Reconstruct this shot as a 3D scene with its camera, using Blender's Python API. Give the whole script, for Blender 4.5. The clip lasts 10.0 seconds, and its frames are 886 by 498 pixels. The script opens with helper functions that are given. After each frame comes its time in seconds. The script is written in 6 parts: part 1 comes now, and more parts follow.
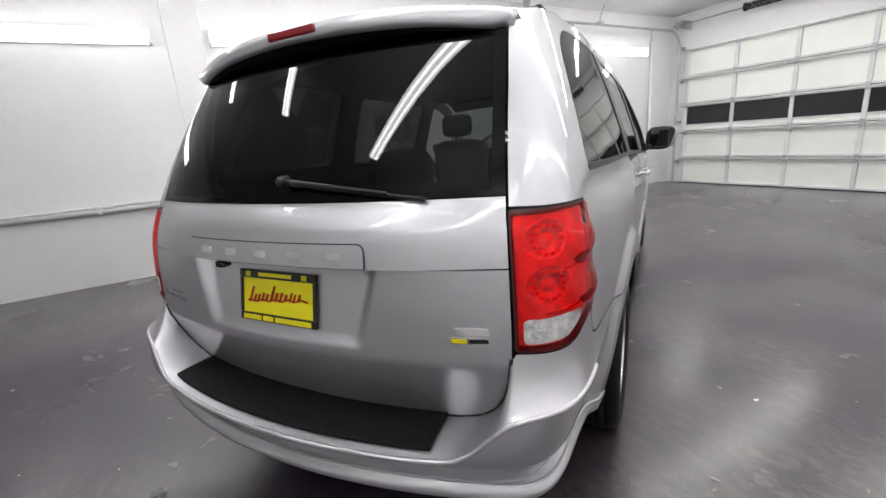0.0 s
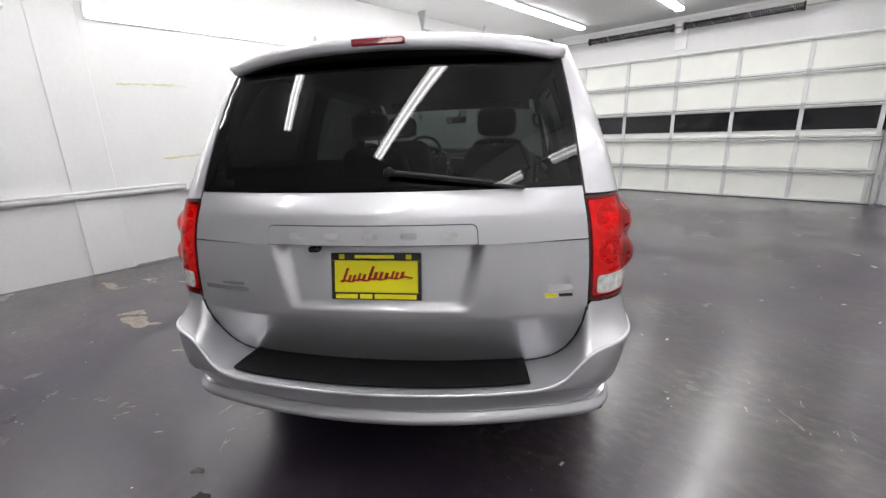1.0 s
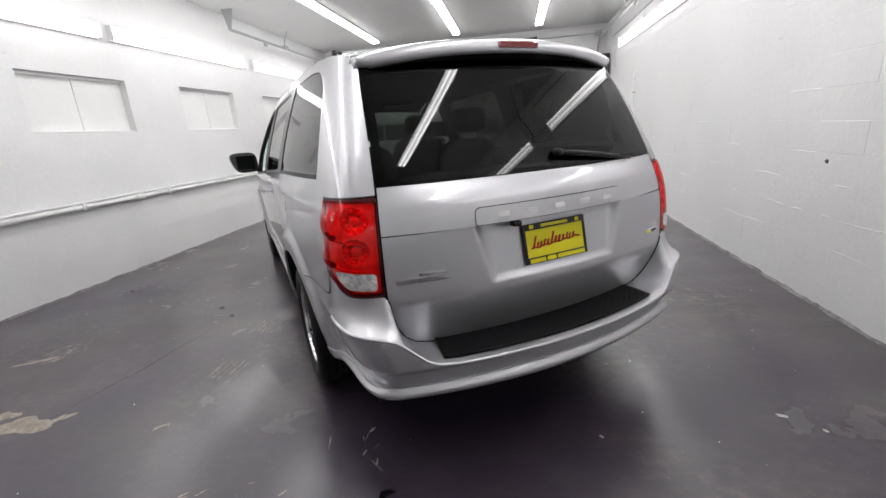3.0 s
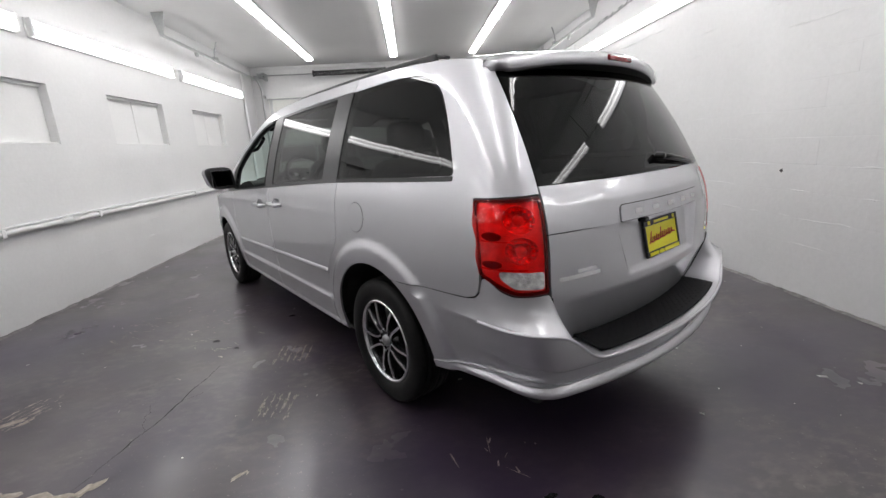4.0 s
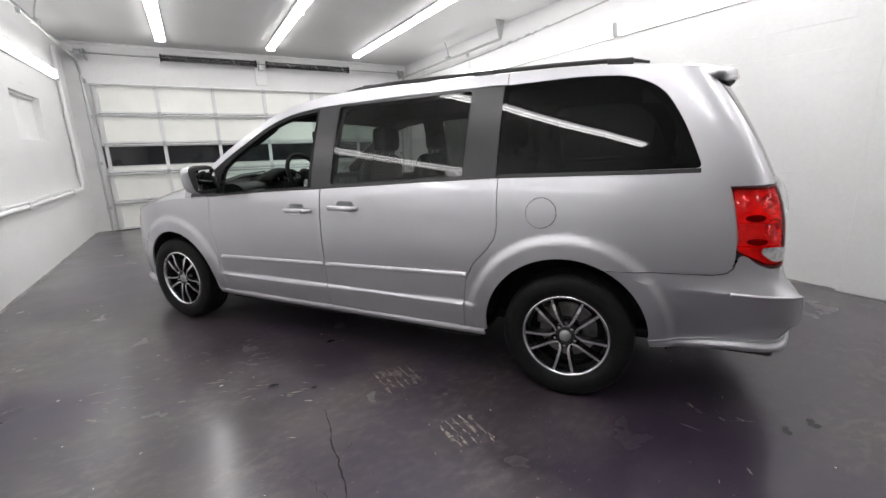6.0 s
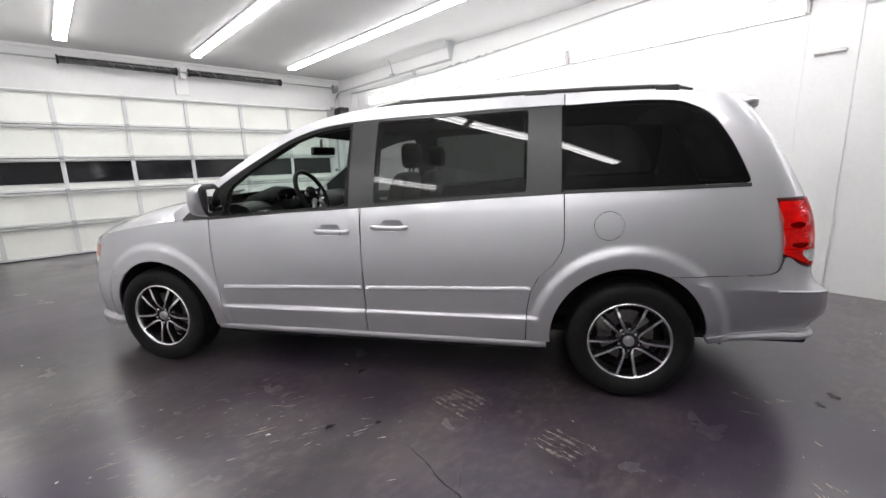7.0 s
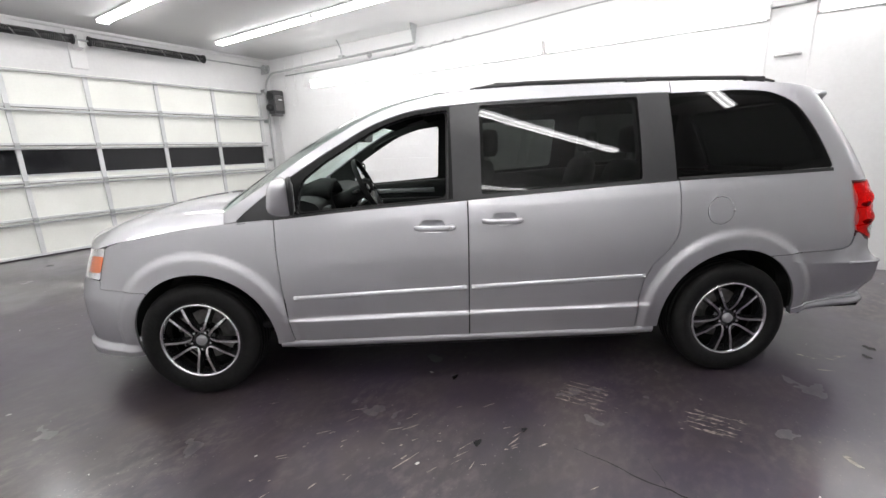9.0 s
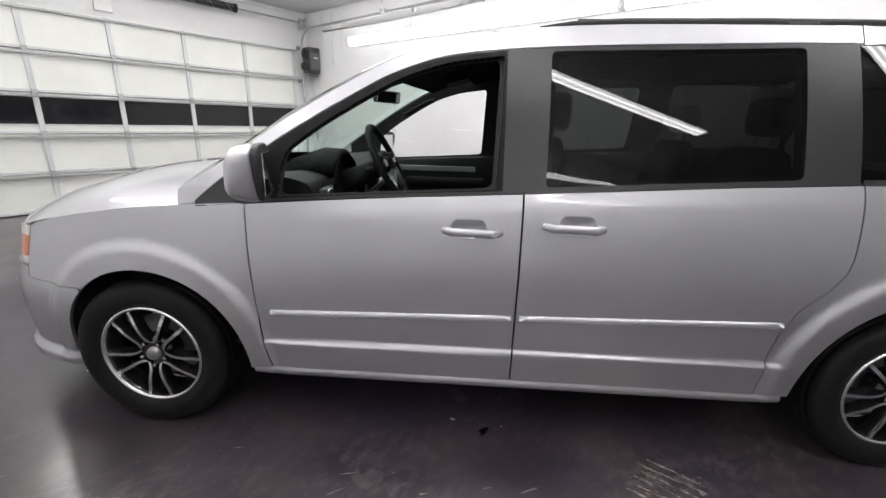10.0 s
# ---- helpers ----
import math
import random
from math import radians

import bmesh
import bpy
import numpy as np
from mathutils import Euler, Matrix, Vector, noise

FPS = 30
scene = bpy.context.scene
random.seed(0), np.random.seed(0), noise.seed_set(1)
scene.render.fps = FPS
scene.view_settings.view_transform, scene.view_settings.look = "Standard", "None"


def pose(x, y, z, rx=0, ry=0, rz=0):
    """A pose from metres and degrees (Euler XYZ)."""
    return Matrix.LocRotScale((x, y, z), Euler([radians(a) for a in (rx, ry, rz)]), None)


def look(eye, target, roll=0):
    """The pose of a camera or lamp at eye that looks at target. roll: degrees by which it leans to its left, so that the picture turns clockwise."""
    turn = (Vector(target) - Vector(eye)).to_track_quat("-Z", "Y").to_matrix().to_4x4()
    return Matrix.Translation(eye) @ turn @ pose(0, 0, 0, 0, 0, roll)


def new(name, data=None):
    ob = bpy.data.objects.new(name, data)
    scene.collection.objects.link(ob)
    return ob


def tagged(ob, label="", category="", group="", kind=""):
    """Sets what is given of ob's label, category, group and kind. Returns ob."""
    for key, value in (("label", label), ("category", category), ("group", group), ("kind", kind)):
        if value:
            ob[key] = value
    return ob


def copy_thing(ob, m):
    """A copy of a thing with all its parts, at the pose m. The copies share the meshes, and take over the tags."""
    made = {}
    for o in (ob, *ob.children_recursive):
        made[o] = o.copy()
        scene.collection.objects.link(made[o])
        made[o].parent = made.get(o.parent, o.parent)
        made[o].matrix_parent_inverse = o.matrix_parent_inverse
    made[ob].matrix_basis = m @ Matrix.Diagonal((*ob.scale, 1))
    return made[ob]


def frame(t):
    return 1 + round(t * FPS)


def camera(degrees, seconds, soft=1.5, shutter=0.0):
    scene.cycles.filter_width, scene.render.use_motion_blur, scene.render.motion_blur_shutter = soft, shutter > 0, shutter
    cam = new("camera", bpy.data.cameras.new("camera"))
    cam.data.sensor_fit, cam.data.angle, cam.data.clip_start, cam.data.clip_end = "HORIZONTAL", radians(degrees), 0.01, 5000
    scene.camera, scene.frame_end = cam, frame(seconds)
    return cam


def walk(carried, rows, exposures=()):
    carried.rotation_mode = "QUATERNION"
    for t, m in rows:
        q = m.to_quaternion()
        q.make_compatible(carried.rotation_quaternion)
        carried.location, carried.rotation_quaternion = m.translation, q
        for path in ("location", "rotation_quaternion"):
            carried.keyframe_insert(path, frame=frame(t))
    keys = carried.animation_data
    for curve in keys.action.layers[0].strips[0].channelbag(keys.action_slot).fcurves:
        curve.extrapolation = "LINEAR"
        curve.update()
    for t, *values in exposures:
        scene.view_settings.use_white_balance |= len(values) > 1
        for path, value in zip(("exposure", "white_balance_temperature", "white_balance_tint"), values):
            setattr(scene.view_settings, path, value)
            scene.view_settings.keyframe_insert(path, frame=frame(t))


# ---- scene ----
from mathutils import geometry

cam = camera(92.7, 10.0)
PATH = [
    (0, (1.223, 0.0, 1.299), (-0.489, 0.902, 0.793), -4.7),
    (0.5, (1.178, -0.415, 1.321), (-0.357, 0.765, 0.821), -3.0),
    (1, (1.003, -0.733, 1.336), (-0.311, 0.677, 0.804), -2.0),
    (1.5, (0.822, -1.047, 1.349), (-0.257, 0.559, 0.842), -2.3),
    (2, (0.547, -1.263, 1.334), (-0.303, 0.478, 0.838), -2.7),
    (2.5, (0.18, -1.414, 1.341), (-0.422, 0.427, 0.843), -2.7),
    (3, (-0.263, -1.625, 1.335), (-0.606, 0.269, 0.791), -4.1),
    (3.2, (-0.457, -1.591, 1.309), (-0.714, 0.324, 0.793), -3.2),
    (4.3, (-1.476, -1.699, 1.316), (-1.213, 0.226, 0.841), -3.6),
    (4.5, (-1.65, -1.681, 1.329), (-1.301, 0.222, 0.824), -3.3),
    (5, (-2.09, -1.505, 1.319), (-1.544, 0.355, 0.828), -5.2),
    (5.5, (-2.554, -1.32, 1.31), (-1.778, 0.461, 0.834), -2.7),
    (6.8, (-3.526, -0.624, 1.323), (-2.272, 0.876, 0.901), -2.0),
    (7, (-3.642, -0.522, 1.337), (-2.312, 0.916, 0.935), -1.6),
    (7.5, (-3.861, -0.19, 1.312), (-2.402, 1.118, 0.913), -2.2),
    (8, (-4.076, 0.103, 1.319), (-2.457, 1.202, 0.902), -1.4),
    (8.5, (-4.25, 0.351, 1.339), (-2.611, 1.403, 0.881), -0.6),
    (9, (-4.274, 0.51, 1.36), (-2.649, 1.58, 0.898), -1.7),
    (9.5, (-4.009, 0.691, 1.354), (-2.448, 1.849, 0.88), -1.3),
    (10, (-3.671, 0.927, 1.327), (-2.167, 2.113, 0.753), 1.5),
]
EXPOSURES = [(0.0, 0.18), (1.0, 0.22), (2.0, 0.20), (2.5, 0.12), (3.2, -0.05), (4.5, -0.17), (5.5, -0.02), (7.0, 0.31), (8.0, 0.37), (9.0, 0.34), (9.5, 0.28), (10.0, 0.20)]
walk(cam, [(t, look(eye, target, roll)) for t, eye, target, roll in PATH], EXPOSURES)

# ---------------------------------------------------------------- world and exposure
world = bpy.data.worlds.new("world")
scene.world = world
world.use_nodes = True
world.node_tree.nodes["Background"].inputs[0].default_value = (0.02, 0.02, 0.025, 1)
world.node_tree.nodes["Background"].inputs[1].default_value = 0.2
CEILING_TUBE_POWER, WALL_TUBE_POWER = 27.0, 12.2

# ---------------------------------------------------------------- materials


def material(name, color, rough=0.5, metal=0.0, spec=0.5, coat=0.0, grain=0.0, grain_scale=40.0, blotch=0.0, blotch_scale=3.0,
             bump=0.0, bump_scale=60.0, rough_var=0.0, coat_rough=0.03, placed=False, edge_tint=1.0):
    """A principled surface with fine grain, broad blotches, uneven gloss and relief. placed: the grain runs on from piece to piece."""
    m = bpy.data.materials.new(name)
    m.use_nodes = True
    nt = m.node_tree
    b = nt.nodes["Principled BSDF"]
    b.inputs["Base Color"].default_value = (*color, 1)
    b.inputs["Roughness"].default_value = rough
    b.inputs["Metallic"].default_value = metal
    b.inputs["Specular IOR Level"].default_value = spec
    b.inputs["Coat Weight"].default_value = coat
    b.inputs["Specular Tint"].default_value = (edge_tint, edge_tint, edge_tint, 1)
    b.inputs["Coat Roughness"].default_value = coat_rough
    geo = nt.nodes.new("ShaderNodeNewGeometry" if placed else "ShaderNodeTexCoord")
    where = geo.outputs["Position" if placed else "Object"]
    last = None

    def tex(scale, detail=4.0):
        n = nt.nodes.new("ShaderNodeTexNoise")
        n.inputs["Scale"].default_value = scale
        n.inputs["Detail"].default_value = detail
        nt.links.new(where, n.inputs["Vector"])
        return n

    def vary(amount, scale, previous):
        n = tex(scale)
        r = nt.nodes.new("ShaderNodeMapRange")
        r.inputs["From Min"].default_value, r.inputs["From Max"].default_value = 0.3, 0.7
        r.inputs["To Min"].default_value, r.inputs["To Max"].default_value = 1 - amount, 1 + amount
        nt.links.new(n.outputs["Fac"], r.inputs["Value"])
        mix = nt.nodes.new("ShaderNodeMix")
        mix.data_type, mix.blend_type = "RGBA", "MULTIPLY"
        mix.inputs["Factor"].default_value = 1.0
        if previous is None:
            mix.inputs[6].default_value = (*color, 1)
        else:
            nt.links.new(previous, mix.inputs[6])
        nt.links.new(r.outputs["Result"], mix.inputs[7])
        return mix.outputs[2]

    if grain:
        last = vary(grain, grain_scale, last)
    if blotch:
        last = vary(blotch, blotch_scale, last)
    if last is not None:
        nt.links.new(last, b.inputs["Base Color"])
    if rough_var:
        n = tex(blotch_scale * 2)
        r = nt.nodes.new("ShaderNodeMapRange")
        r.inputs["From Min"].default_value, r.inputs["From Max"].default_value = 0.3, 0.7
        r.inputs["To Min"].default_value, r.inputs["To Max"].default_value = max(rough - rough_var, 0.02), rough + rough_var
        nt.links.new(n.outputs["Fac"], r.inputs["Value"])
        nt.links.new(r.outputs["Result"], b.inputs["Roughness"])
    if bump:
        n = tex(bump_scale)
        k = nt.nodes.new("ShaderNodeBump")
        k.inputs["Strength"].default_value, k.inputs["Distance"].default_value = 1.0, bump
        nt.links.new(n.outputs["Fac"], k.inputs["Height"])
        nt.links.new(k.outputs["Normal"], b.inputs["Normal"])
    return m


def emitter(name, color, strength):
    m = bpy.data.materials.new(name)
    m.use_nodes = True
    b = m.node_tree.nodes["Principled BSDF"]
    b.inputs["Base Color"].default_value = (0.9, 0.9, 0.9, 1)
    b.inputs["Emission Color"].default_value = (*color, 1)
    b.inputs["Emission Strength"].default_value = strength
    return m


def sheet_glass(name, tint, ior=1.5):
    """Thin glass: tinted see-through with a clear reflection that grows at a slant."""
    m = bpy.data.materials.new(name)
    m.use_nodes = True
    nt = m.node_tree
    nt.nodes.clear()
    out = nt.nodes.new("ShaderNodeOutputMaterial")
    mix = nt.nodes.new("ShaderNodeMixShader")
    facing = nt.nodes.new("ShaderNodeLayerWeight")
    facing.inputs["Blend"].default_value = 0.5
    power = nt.nodes.new("ShaderNodeMath")
    power.operation = "POWER"
    nt.links.new(facing.outputs["Facing"], power.inputs[0])
    power.inputs[1].default_value = 5.0
    straight = ((ior - 1) / (ior + 1)) ** 2 * 1.0
    fr = nt.nodes.new("ShaderNodeMath")
    fr.operation = "MULTIPLY_ADD"
    nt.links.new(power.outputs[0], fr.inputs[0])
    fr.inputs[1].default_value, fr.inputs[2].default_value = 1 - straight, straight
    tr = nt.nodes.new("ShaderNodeBsdfTransparent")
    tr.inputs["Color"].default_value = (*tint, 1)
    gl = nt.nodes.new("ShaderNodeBsdfGlossy")
    gl.inputs["Roughness"].default_value = 0.01
    nt.links.new(fr.outputs[0], mix.inputs[0])
    nt.links.new(tr.outputs[0], mix.inputs[1])
    nt.links.new(gl.outputs[0], mix.inputs[2])
    nt.links.new(mix.outputs[0], out.inputs[0])
    return m


WALL_PAINT = material("white_wall_paint", (0.736, 0.736, 0.736), 0.45, grain=0.02, grain_scale=30, blotch=0.035, blotch_scale=1.3, bump=0.0014, bump_scale=38, rough_var=0.1, placed=True)
BOARD_PAINT = material("white_board_paint", (0.78, 0.78, 0.775), 0.5, grain=0.02, blotch=0.03, blotch_scale=2, bump=0.0005, bump_scale=40)
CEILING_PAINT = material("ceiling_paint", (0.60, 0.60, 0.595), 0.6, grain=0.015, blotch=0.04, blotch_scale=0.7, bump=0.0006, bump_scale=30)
PIPE_PAINT = material("painted_pipe", (0.74, 0.74, 0.74), 0.35, grain=0.04, grain_scale=25, blotch=0.05, blotch_scale=4)
DOOR_PANEL = material("door_panel_white", (0.80, 0.81, 0.765), 0.4, grain=0.015, blotch=0.03, blotch_scale=2.5, bump=0.0006, bump_scale=25)
DOOR_FRAME = material("door_stile_grey", (0.62, 0.63, 0.63), 0.4, blotch=0.05, grain=0.03)
STRUT_STEEL = material("galvanised_strut", (0.42, 0.43, 0.43), 0.42, metal=0.6, grain=0.08, blotch=0.1, blotch_scale=6)
NIGHT_PANE = material("dark_night_pane", (0.012, 0.012, 0.014), 0.08, blotch=0.1)
SPRING_STEEL = material("oiled_spring_steel", (0.03, 0.03, 0.032), 0.4, metal=0.5, grain=0.3, grain_scale=80)
DARK_BOX = material("grey_opener_case", (0.05, 0.05, 0.052), 0.45, grain=0.1)
COVER_GREY = material("grey_opener_cover", (0.13, 0.125, 0.125), 0.45, grain=0.08)
TUBE_LIGHT = emitter("lit_ceiling_tube", (1.0, 0.985, 0.985), CEILING_TUBE_POWER)
WALL_TUBE_LIGHT = emitter("lit_wall_tube", (1.0, 0.985, 0.985), WALL_TUBE_POWER)
LENS_LIGHT = emitter("lit_ceiling_lens", (1.0, 0.985, 0.985), CEILING_TUBE_POWER * 0.4)
WALL_LENS_LIGHT = emitter("lit_wall_lens", (1.0, 0.985, 0.985), WALL_TUBE_POWER * 0.4)
FIXTURE_WHITE = material("fixture_enamel", (0.85, 0.85, 0.85), 0.35, blotch=0.02)

PAINT = material("silver_metallic_paint", (0.585, 0.585, 0.612), 0.45, metal=0.90, edge_tint=0.6, coat=1.0, coat_rough=0.012, grain=0.07, grain_scale=700, blotch=0.012, blotch_scale=6)
PAINT.node_tree.nodes["Principled BSDF"].inputs["Coat IOR"].default_value = 1.55
BLACK_TRIM = material("satin_black_trim", (0.028, 0.028, 0.030), 0.33, grain=0.05)
GLOSS_BLACK = material("gloss_black", (0.008, 0.008, 0.009), 0.12)
BLACK_PLASTIC = material("grained_black_plastic", (0.02, 0.02, 0.021), 0.5, bump=0.0004, bump_scale=500, grain=0.15, grain_scale=60)
WIPER_BLACK = material("satin_black_wiper", (0.006, 0.006, 0.006), 0.28, spec=0.35, grain=0.15, grain_scale=60)
RUBBER = material("tyre_rubber", (0.009, 0.009, 0.009), 0.55, spec=0.18, grain=0.25, grain_scale=60, blotch=0.2, blotch_scale=8, bump=0.0004, bump_scale=200)
UNDERSIDE = material("dark_underside", (0.012, 0.012, 0.012), 0.8, grain=0.3)
MACHINED = material("machined_alloy", (0.72, 0.72, 0.73), 0.22, metal=1.0, grain=0.05, grain_scale=200)
RIM_BLACK = material("black_rim_paint", (0.012, 0.012, 0.013), 0.16, coat=0.6)
DISC_STEEL = material("brake_steel", (0.28, 0.27, 0.26), 0.4, metal=0.9, grain=0.15, blotch=0.2, blotch_scale=20)
CHROME = material("chrome", (0.8, 0.8, 0.81), 0.08, metal=1.0)
LAMP_RED_DEEP = material("deep_red_reflector", (0.85, 0.02, 0.02), 0.10, spec=0.3, coat=0.8, bump=0.001, bump_scale=160, blotch=0.25, blotch_scale=60)
LAMP_CLEAR = material("clear_lamp_facets", (0.78, 0.77, 0.76), 0.14, metal=0.5, coat=1.0, bump=0.006, bump_scale=70, blotch=0.3, blotch_scale=45)
LAMP_SILVER = material("lamp_bezel", (0.92, 0.92, 0.92), 0.3, metal=0.35, blotch=0.15, blotch_scale=30, bump=0.003, bump_scale=60)
LAMP_FACET = material("lamp_facets", (0.92, 0.92, 0.92), 0.18, metal=0.85, bump=0.006, bump_scale=90, blotch=0.3, blotch_scale=50)
LAMP_AMBER = material("amber_lamp", (0.75, 0.16, 0.03), 0.15, coat=1.0, bump=0.002, bump_scale=150)
LAMP_RIM = material("dark_lamp_rim", (0.05, 0.006, 0.008), 0.35)
BRAKE_RED = material("dark_red_lens", (0.22, 0.006, 0.012), 0.15, coat=1.0)
RED_GLASS = sheet_glass("red_lens_glass", (1.0, 0.05, 0.045), 1.45)
PRIVACY = sheet_glass("privacy_glass", (0.19, 0.205, 0.195))
DEEP_PRIVACY = sheet_glass("deep_privacy_glass", (0.082, 0.090, 0.086))
QUARTER_GLASS = sheet_glass("quarter_privacy_glass", (0.048, 0.052, 0.050))
CLEAR_GLASS = sheet_glass("windscreen_glass", (0.74, 0.86, 0.81))
MIRROR = material("mirror_silver", (0.85, 0.85, 0.86), 0.02, metal=1.0)
TRIM_DARK = material("dark_cabin_trim", (0.008, 0.008, 0.0085), 0.62, spec=0.22, grain=0.15, grain_scale=90, bump=0.0004, bump_scale=400)
SEAT_CLOTH = material("black_seat_leather", (0.0045, 0.0045, 0.0045), 0.6, spec=0.12, grain=0.2, bump=0.0006, bump_scale=250)
# paler than the other cabin trim: window light on the pillars, put into the colour
PILLAR_TRIM = material("lit_pillar_trim", (0.030, 0.030, 0.030), 0.6, spec=0.3, grain=0.1)
HEADLINER = material("dark_headliner", (0.006, 0.006, 0.006), 0.9, spec=0.1, grain=0.1)
TRIM_SILVER = material("satin_silver_trim", (0.45, 0.45, 0.46), 0.3, metal=0.8)
PLATE_YELLOW = material("yellow_plate", (0.82, 0.74, 0.01), 0.4, blotch=0.03)
PLATE_RED = material("red_print", (0.55, 0.03, 0.03), 0.4)
PLATE_BLACK = material("black_plate_frame", (0.012, 0.012, 0.012), 0.35)
STEP_RUBBER = material("black_step_pad", (0.006, 0.006, 0.007), 0.65, spec=0.15, grain=0.15, grain_scale=200, bump=0.0005, bump_scale=300)


def floor_material():
    """Dark painted concrete, worn: semi-gloss, with cloudy stains, pale scuffs and dragged scratches."""
    m = bpy.data.materials.new("painted_concrete_floor")
    m.use_nodes = True
    nt = m.node_tree
    b = nt.nodes["Principled BSDF"]
    co = nt.nodes.new("ShaderNodeTexCoord")

    def noise_at(scale, detail, stretch=None, turn=0.0, rough=0.55):
        n = nt.nodes.new("ShaderNodeTexNoise")
        n.inputs["Scale"].default_value, n.inputs["Detail"].default_value, n.inputs["Roughness"].default_value = scale, detail, rough
        mp = nt.nodes.new("ShaderNodeMapping")
        mp.inputs["Rotation"].default_value[2] = turn
        mp.inputs["Location"].default_value[2] = 0.37
        if stretch:
            mp.inputs["Scale"].default_value = stretch
        nt.links.new(co.outputs["Object"], mp.inputs["Vector"])
        nt.links.new(mp.outputs[0], n.inputs["Vector"])
        return n.outputs["Fac"]

    def ramp(value, lo, hi, a=0.0, c=1.0):
        r = nt.nodes.new("ShaderNodeMapRange")
        for key, v in (("From Min", lo), ("From Max", hi), ("To Min", a), ("To Max", c)):
            r.inputs[key].default_value = v
        nt.links.new(value, r.inputs["Value"])
        return r.outputs["Result"]

    def times(a, c):
        k = nt.nodes.new("ShaderNodeMath")
        k.operation = "MULTIPLY"
        nt.links.new(a, k.inputs[0])
        nt.links.new(c, k.inputs[1])
        return k.outputs[0]

    def blend(factor, base, top):
        mix = nt.nodes.new("ShaderNodeMix")
        mix.data_type = "RGBA"
        nt.links.new(factor, mix.inputs["Factor"])
        for socket, v in ((mix.inputs[6], base), (mix.inputs[7], top)):
            if isinstance(v, tuple):
                socket.default_value = (*v, 1)
            else:
                nt.links.new(v, socket)
        return mix.outputs[2]

    cloud = ramp(noise_at(0.8, 1.5), 0.2, 0.8)
    col = blend(cloud, (0.019, 0.0123, 0.027), (0.040, 0.028, 0.054))
    worn = ramp(noise_at(0.62, 2, rough=0.5), 0.32, 0.70)
    col = blend(times(worn, ramp(noise_at(2.6, 4), 0.30, 0.70, 0.1, 1.0)), col, (0.082, 0.064, 0.060))
    mottle = ramp(noise_at(2.2, 4), 0.32, 0.72, 0, 0.65)
    col = blend(times(mottle, ramp(noise_at(0.6, 2), 0.35, 0.65)), col, (0.008, 0.0065, 0.0085))
    fine = ramp(noise_at(13, 9, (1.0, 1.7, 1), 0.9, 0.6), 0.46, 0.74)
    col = blend(times(fine, times(worn, ramp(noise_at(1.9, 5), 0.36, 0.70, 0.0, 1.0))), col, (0.165, 0.138, 0.126))
    speck = ramp(noise_at(60, 3), 0.66, 0.74)
    col = blend(times(speck, ramp(noise_at(1.4, 3), 0.46, 0.66, 0, 0.7)), col, (0.26, 0.23, 0.22))
    streak = ramp(noise_at(2.4, 8, (1.0, 2.6, 1), 0.62, 0.55), 0.46, 0.85)
    col = blend(times(streak, ramp(noise_at(0.7, 1), 0.40, 0.68, 0, 0.40)), col, (0.12, 0.105, 0.098))
    nt.links.new(col, b.inputs["Base Color"])
    gloss = ramp(noise_at(1.7, 5.0, rough=0.65), 0.25, 0.75, 0.24, 0.36)
    dull = nt.nodes.new("ShaderNodeMath")
    dull.operation = "MULTIPLY_ADD"
    nt.links.new(worn, dull.inputs[0])
    dull.inputs[1].default_value = 0.08
    nt.links.new(gloss, dull.inputs[2])
    nt.links.new(dull.outputs[0], b.inputs["Roughness"])
    b.inputs["IOR"].default_value = 1.5
    nt.links.new(ramp(noise_at(1.3, 6, rough=0.62), 0.34, 0.66, 0.25, 1.0), b.inputs["Coat Weight"])
    nt.links.new(ramp(noise_at(1.9, 4), 0.25, 0.75, 0.14, 0.30), b.inputs["Coat Roughness"])
    k = nt.nodes.new("ShaderNodeBump")
    k.inputs["Strength"].default_value, k.inputs["Distance"].default_value = 1.0, 0.0006
    nt.links.new(noise_at(9, 5), k.inputs["Height"])
    nt.links.new(k.outputs["Normal"], b.inputs["Normal"])
    return m


FLOOR_PAINT = floor_material()

# ---------------------------------------------------------------- mesh helpers


def thing(name, m=None, label="", category="", group="", kind=""):
    ob = new(name)
    ob.empty_display_size = 0.2
    if m is not None:
        ob.matrix_basis = m
    return tagged(ob, label, category, group, kind)


def part(name, bm, mat, parent=None, label="", smooth=False, kind=""):
    """Links a bmesh as one mesh object, under a thing or a part if one is given."""
    me = bpy.data.meshes.new(name)
    bm.to_mesh(me)
    bm.free()
    for m in (mat if isinstance(mat, (list, tuple)) else [mat]):
        me.materials.append(m)
    if smooth:
        me.polygons.foreach_set("use_smooth", [True] * len(me.polygons))
    ob = new(name, me)
    ob.parent = parent
    return tagged(ob, label, kind=kind)


def box(bm, lo, hi, bevel=0.0, m=None):
    """A box between two corners, added to bm."""
    made = bmesh.ops.create_cube(bm, size=1.0)["verts"]
    c, s = (Vector(lo) + Vector(hi)) / 2, Vector(hi) - Vector(lo)
    bmesh.ops.transform(bm, matrix=Matrix.LocRotScale(c, None, s), verts=made)
    if bevel:
        edges = list({e for v in made for e in v.link_edges})
        made = bmesh.ops.bevel(bm, geom=edges, offset=bevel, segments=2, profile=0.5, affect="EDGES")["verts"]
    if m is not None:
        bmesh.ops.transform(bm, matrix=m, verts=[v for v in made if v.is_valid])
    return bm


def boxed(lo, hi, bevel=0.0):
    return box(bmesh.new(), lo, hi, bevel)


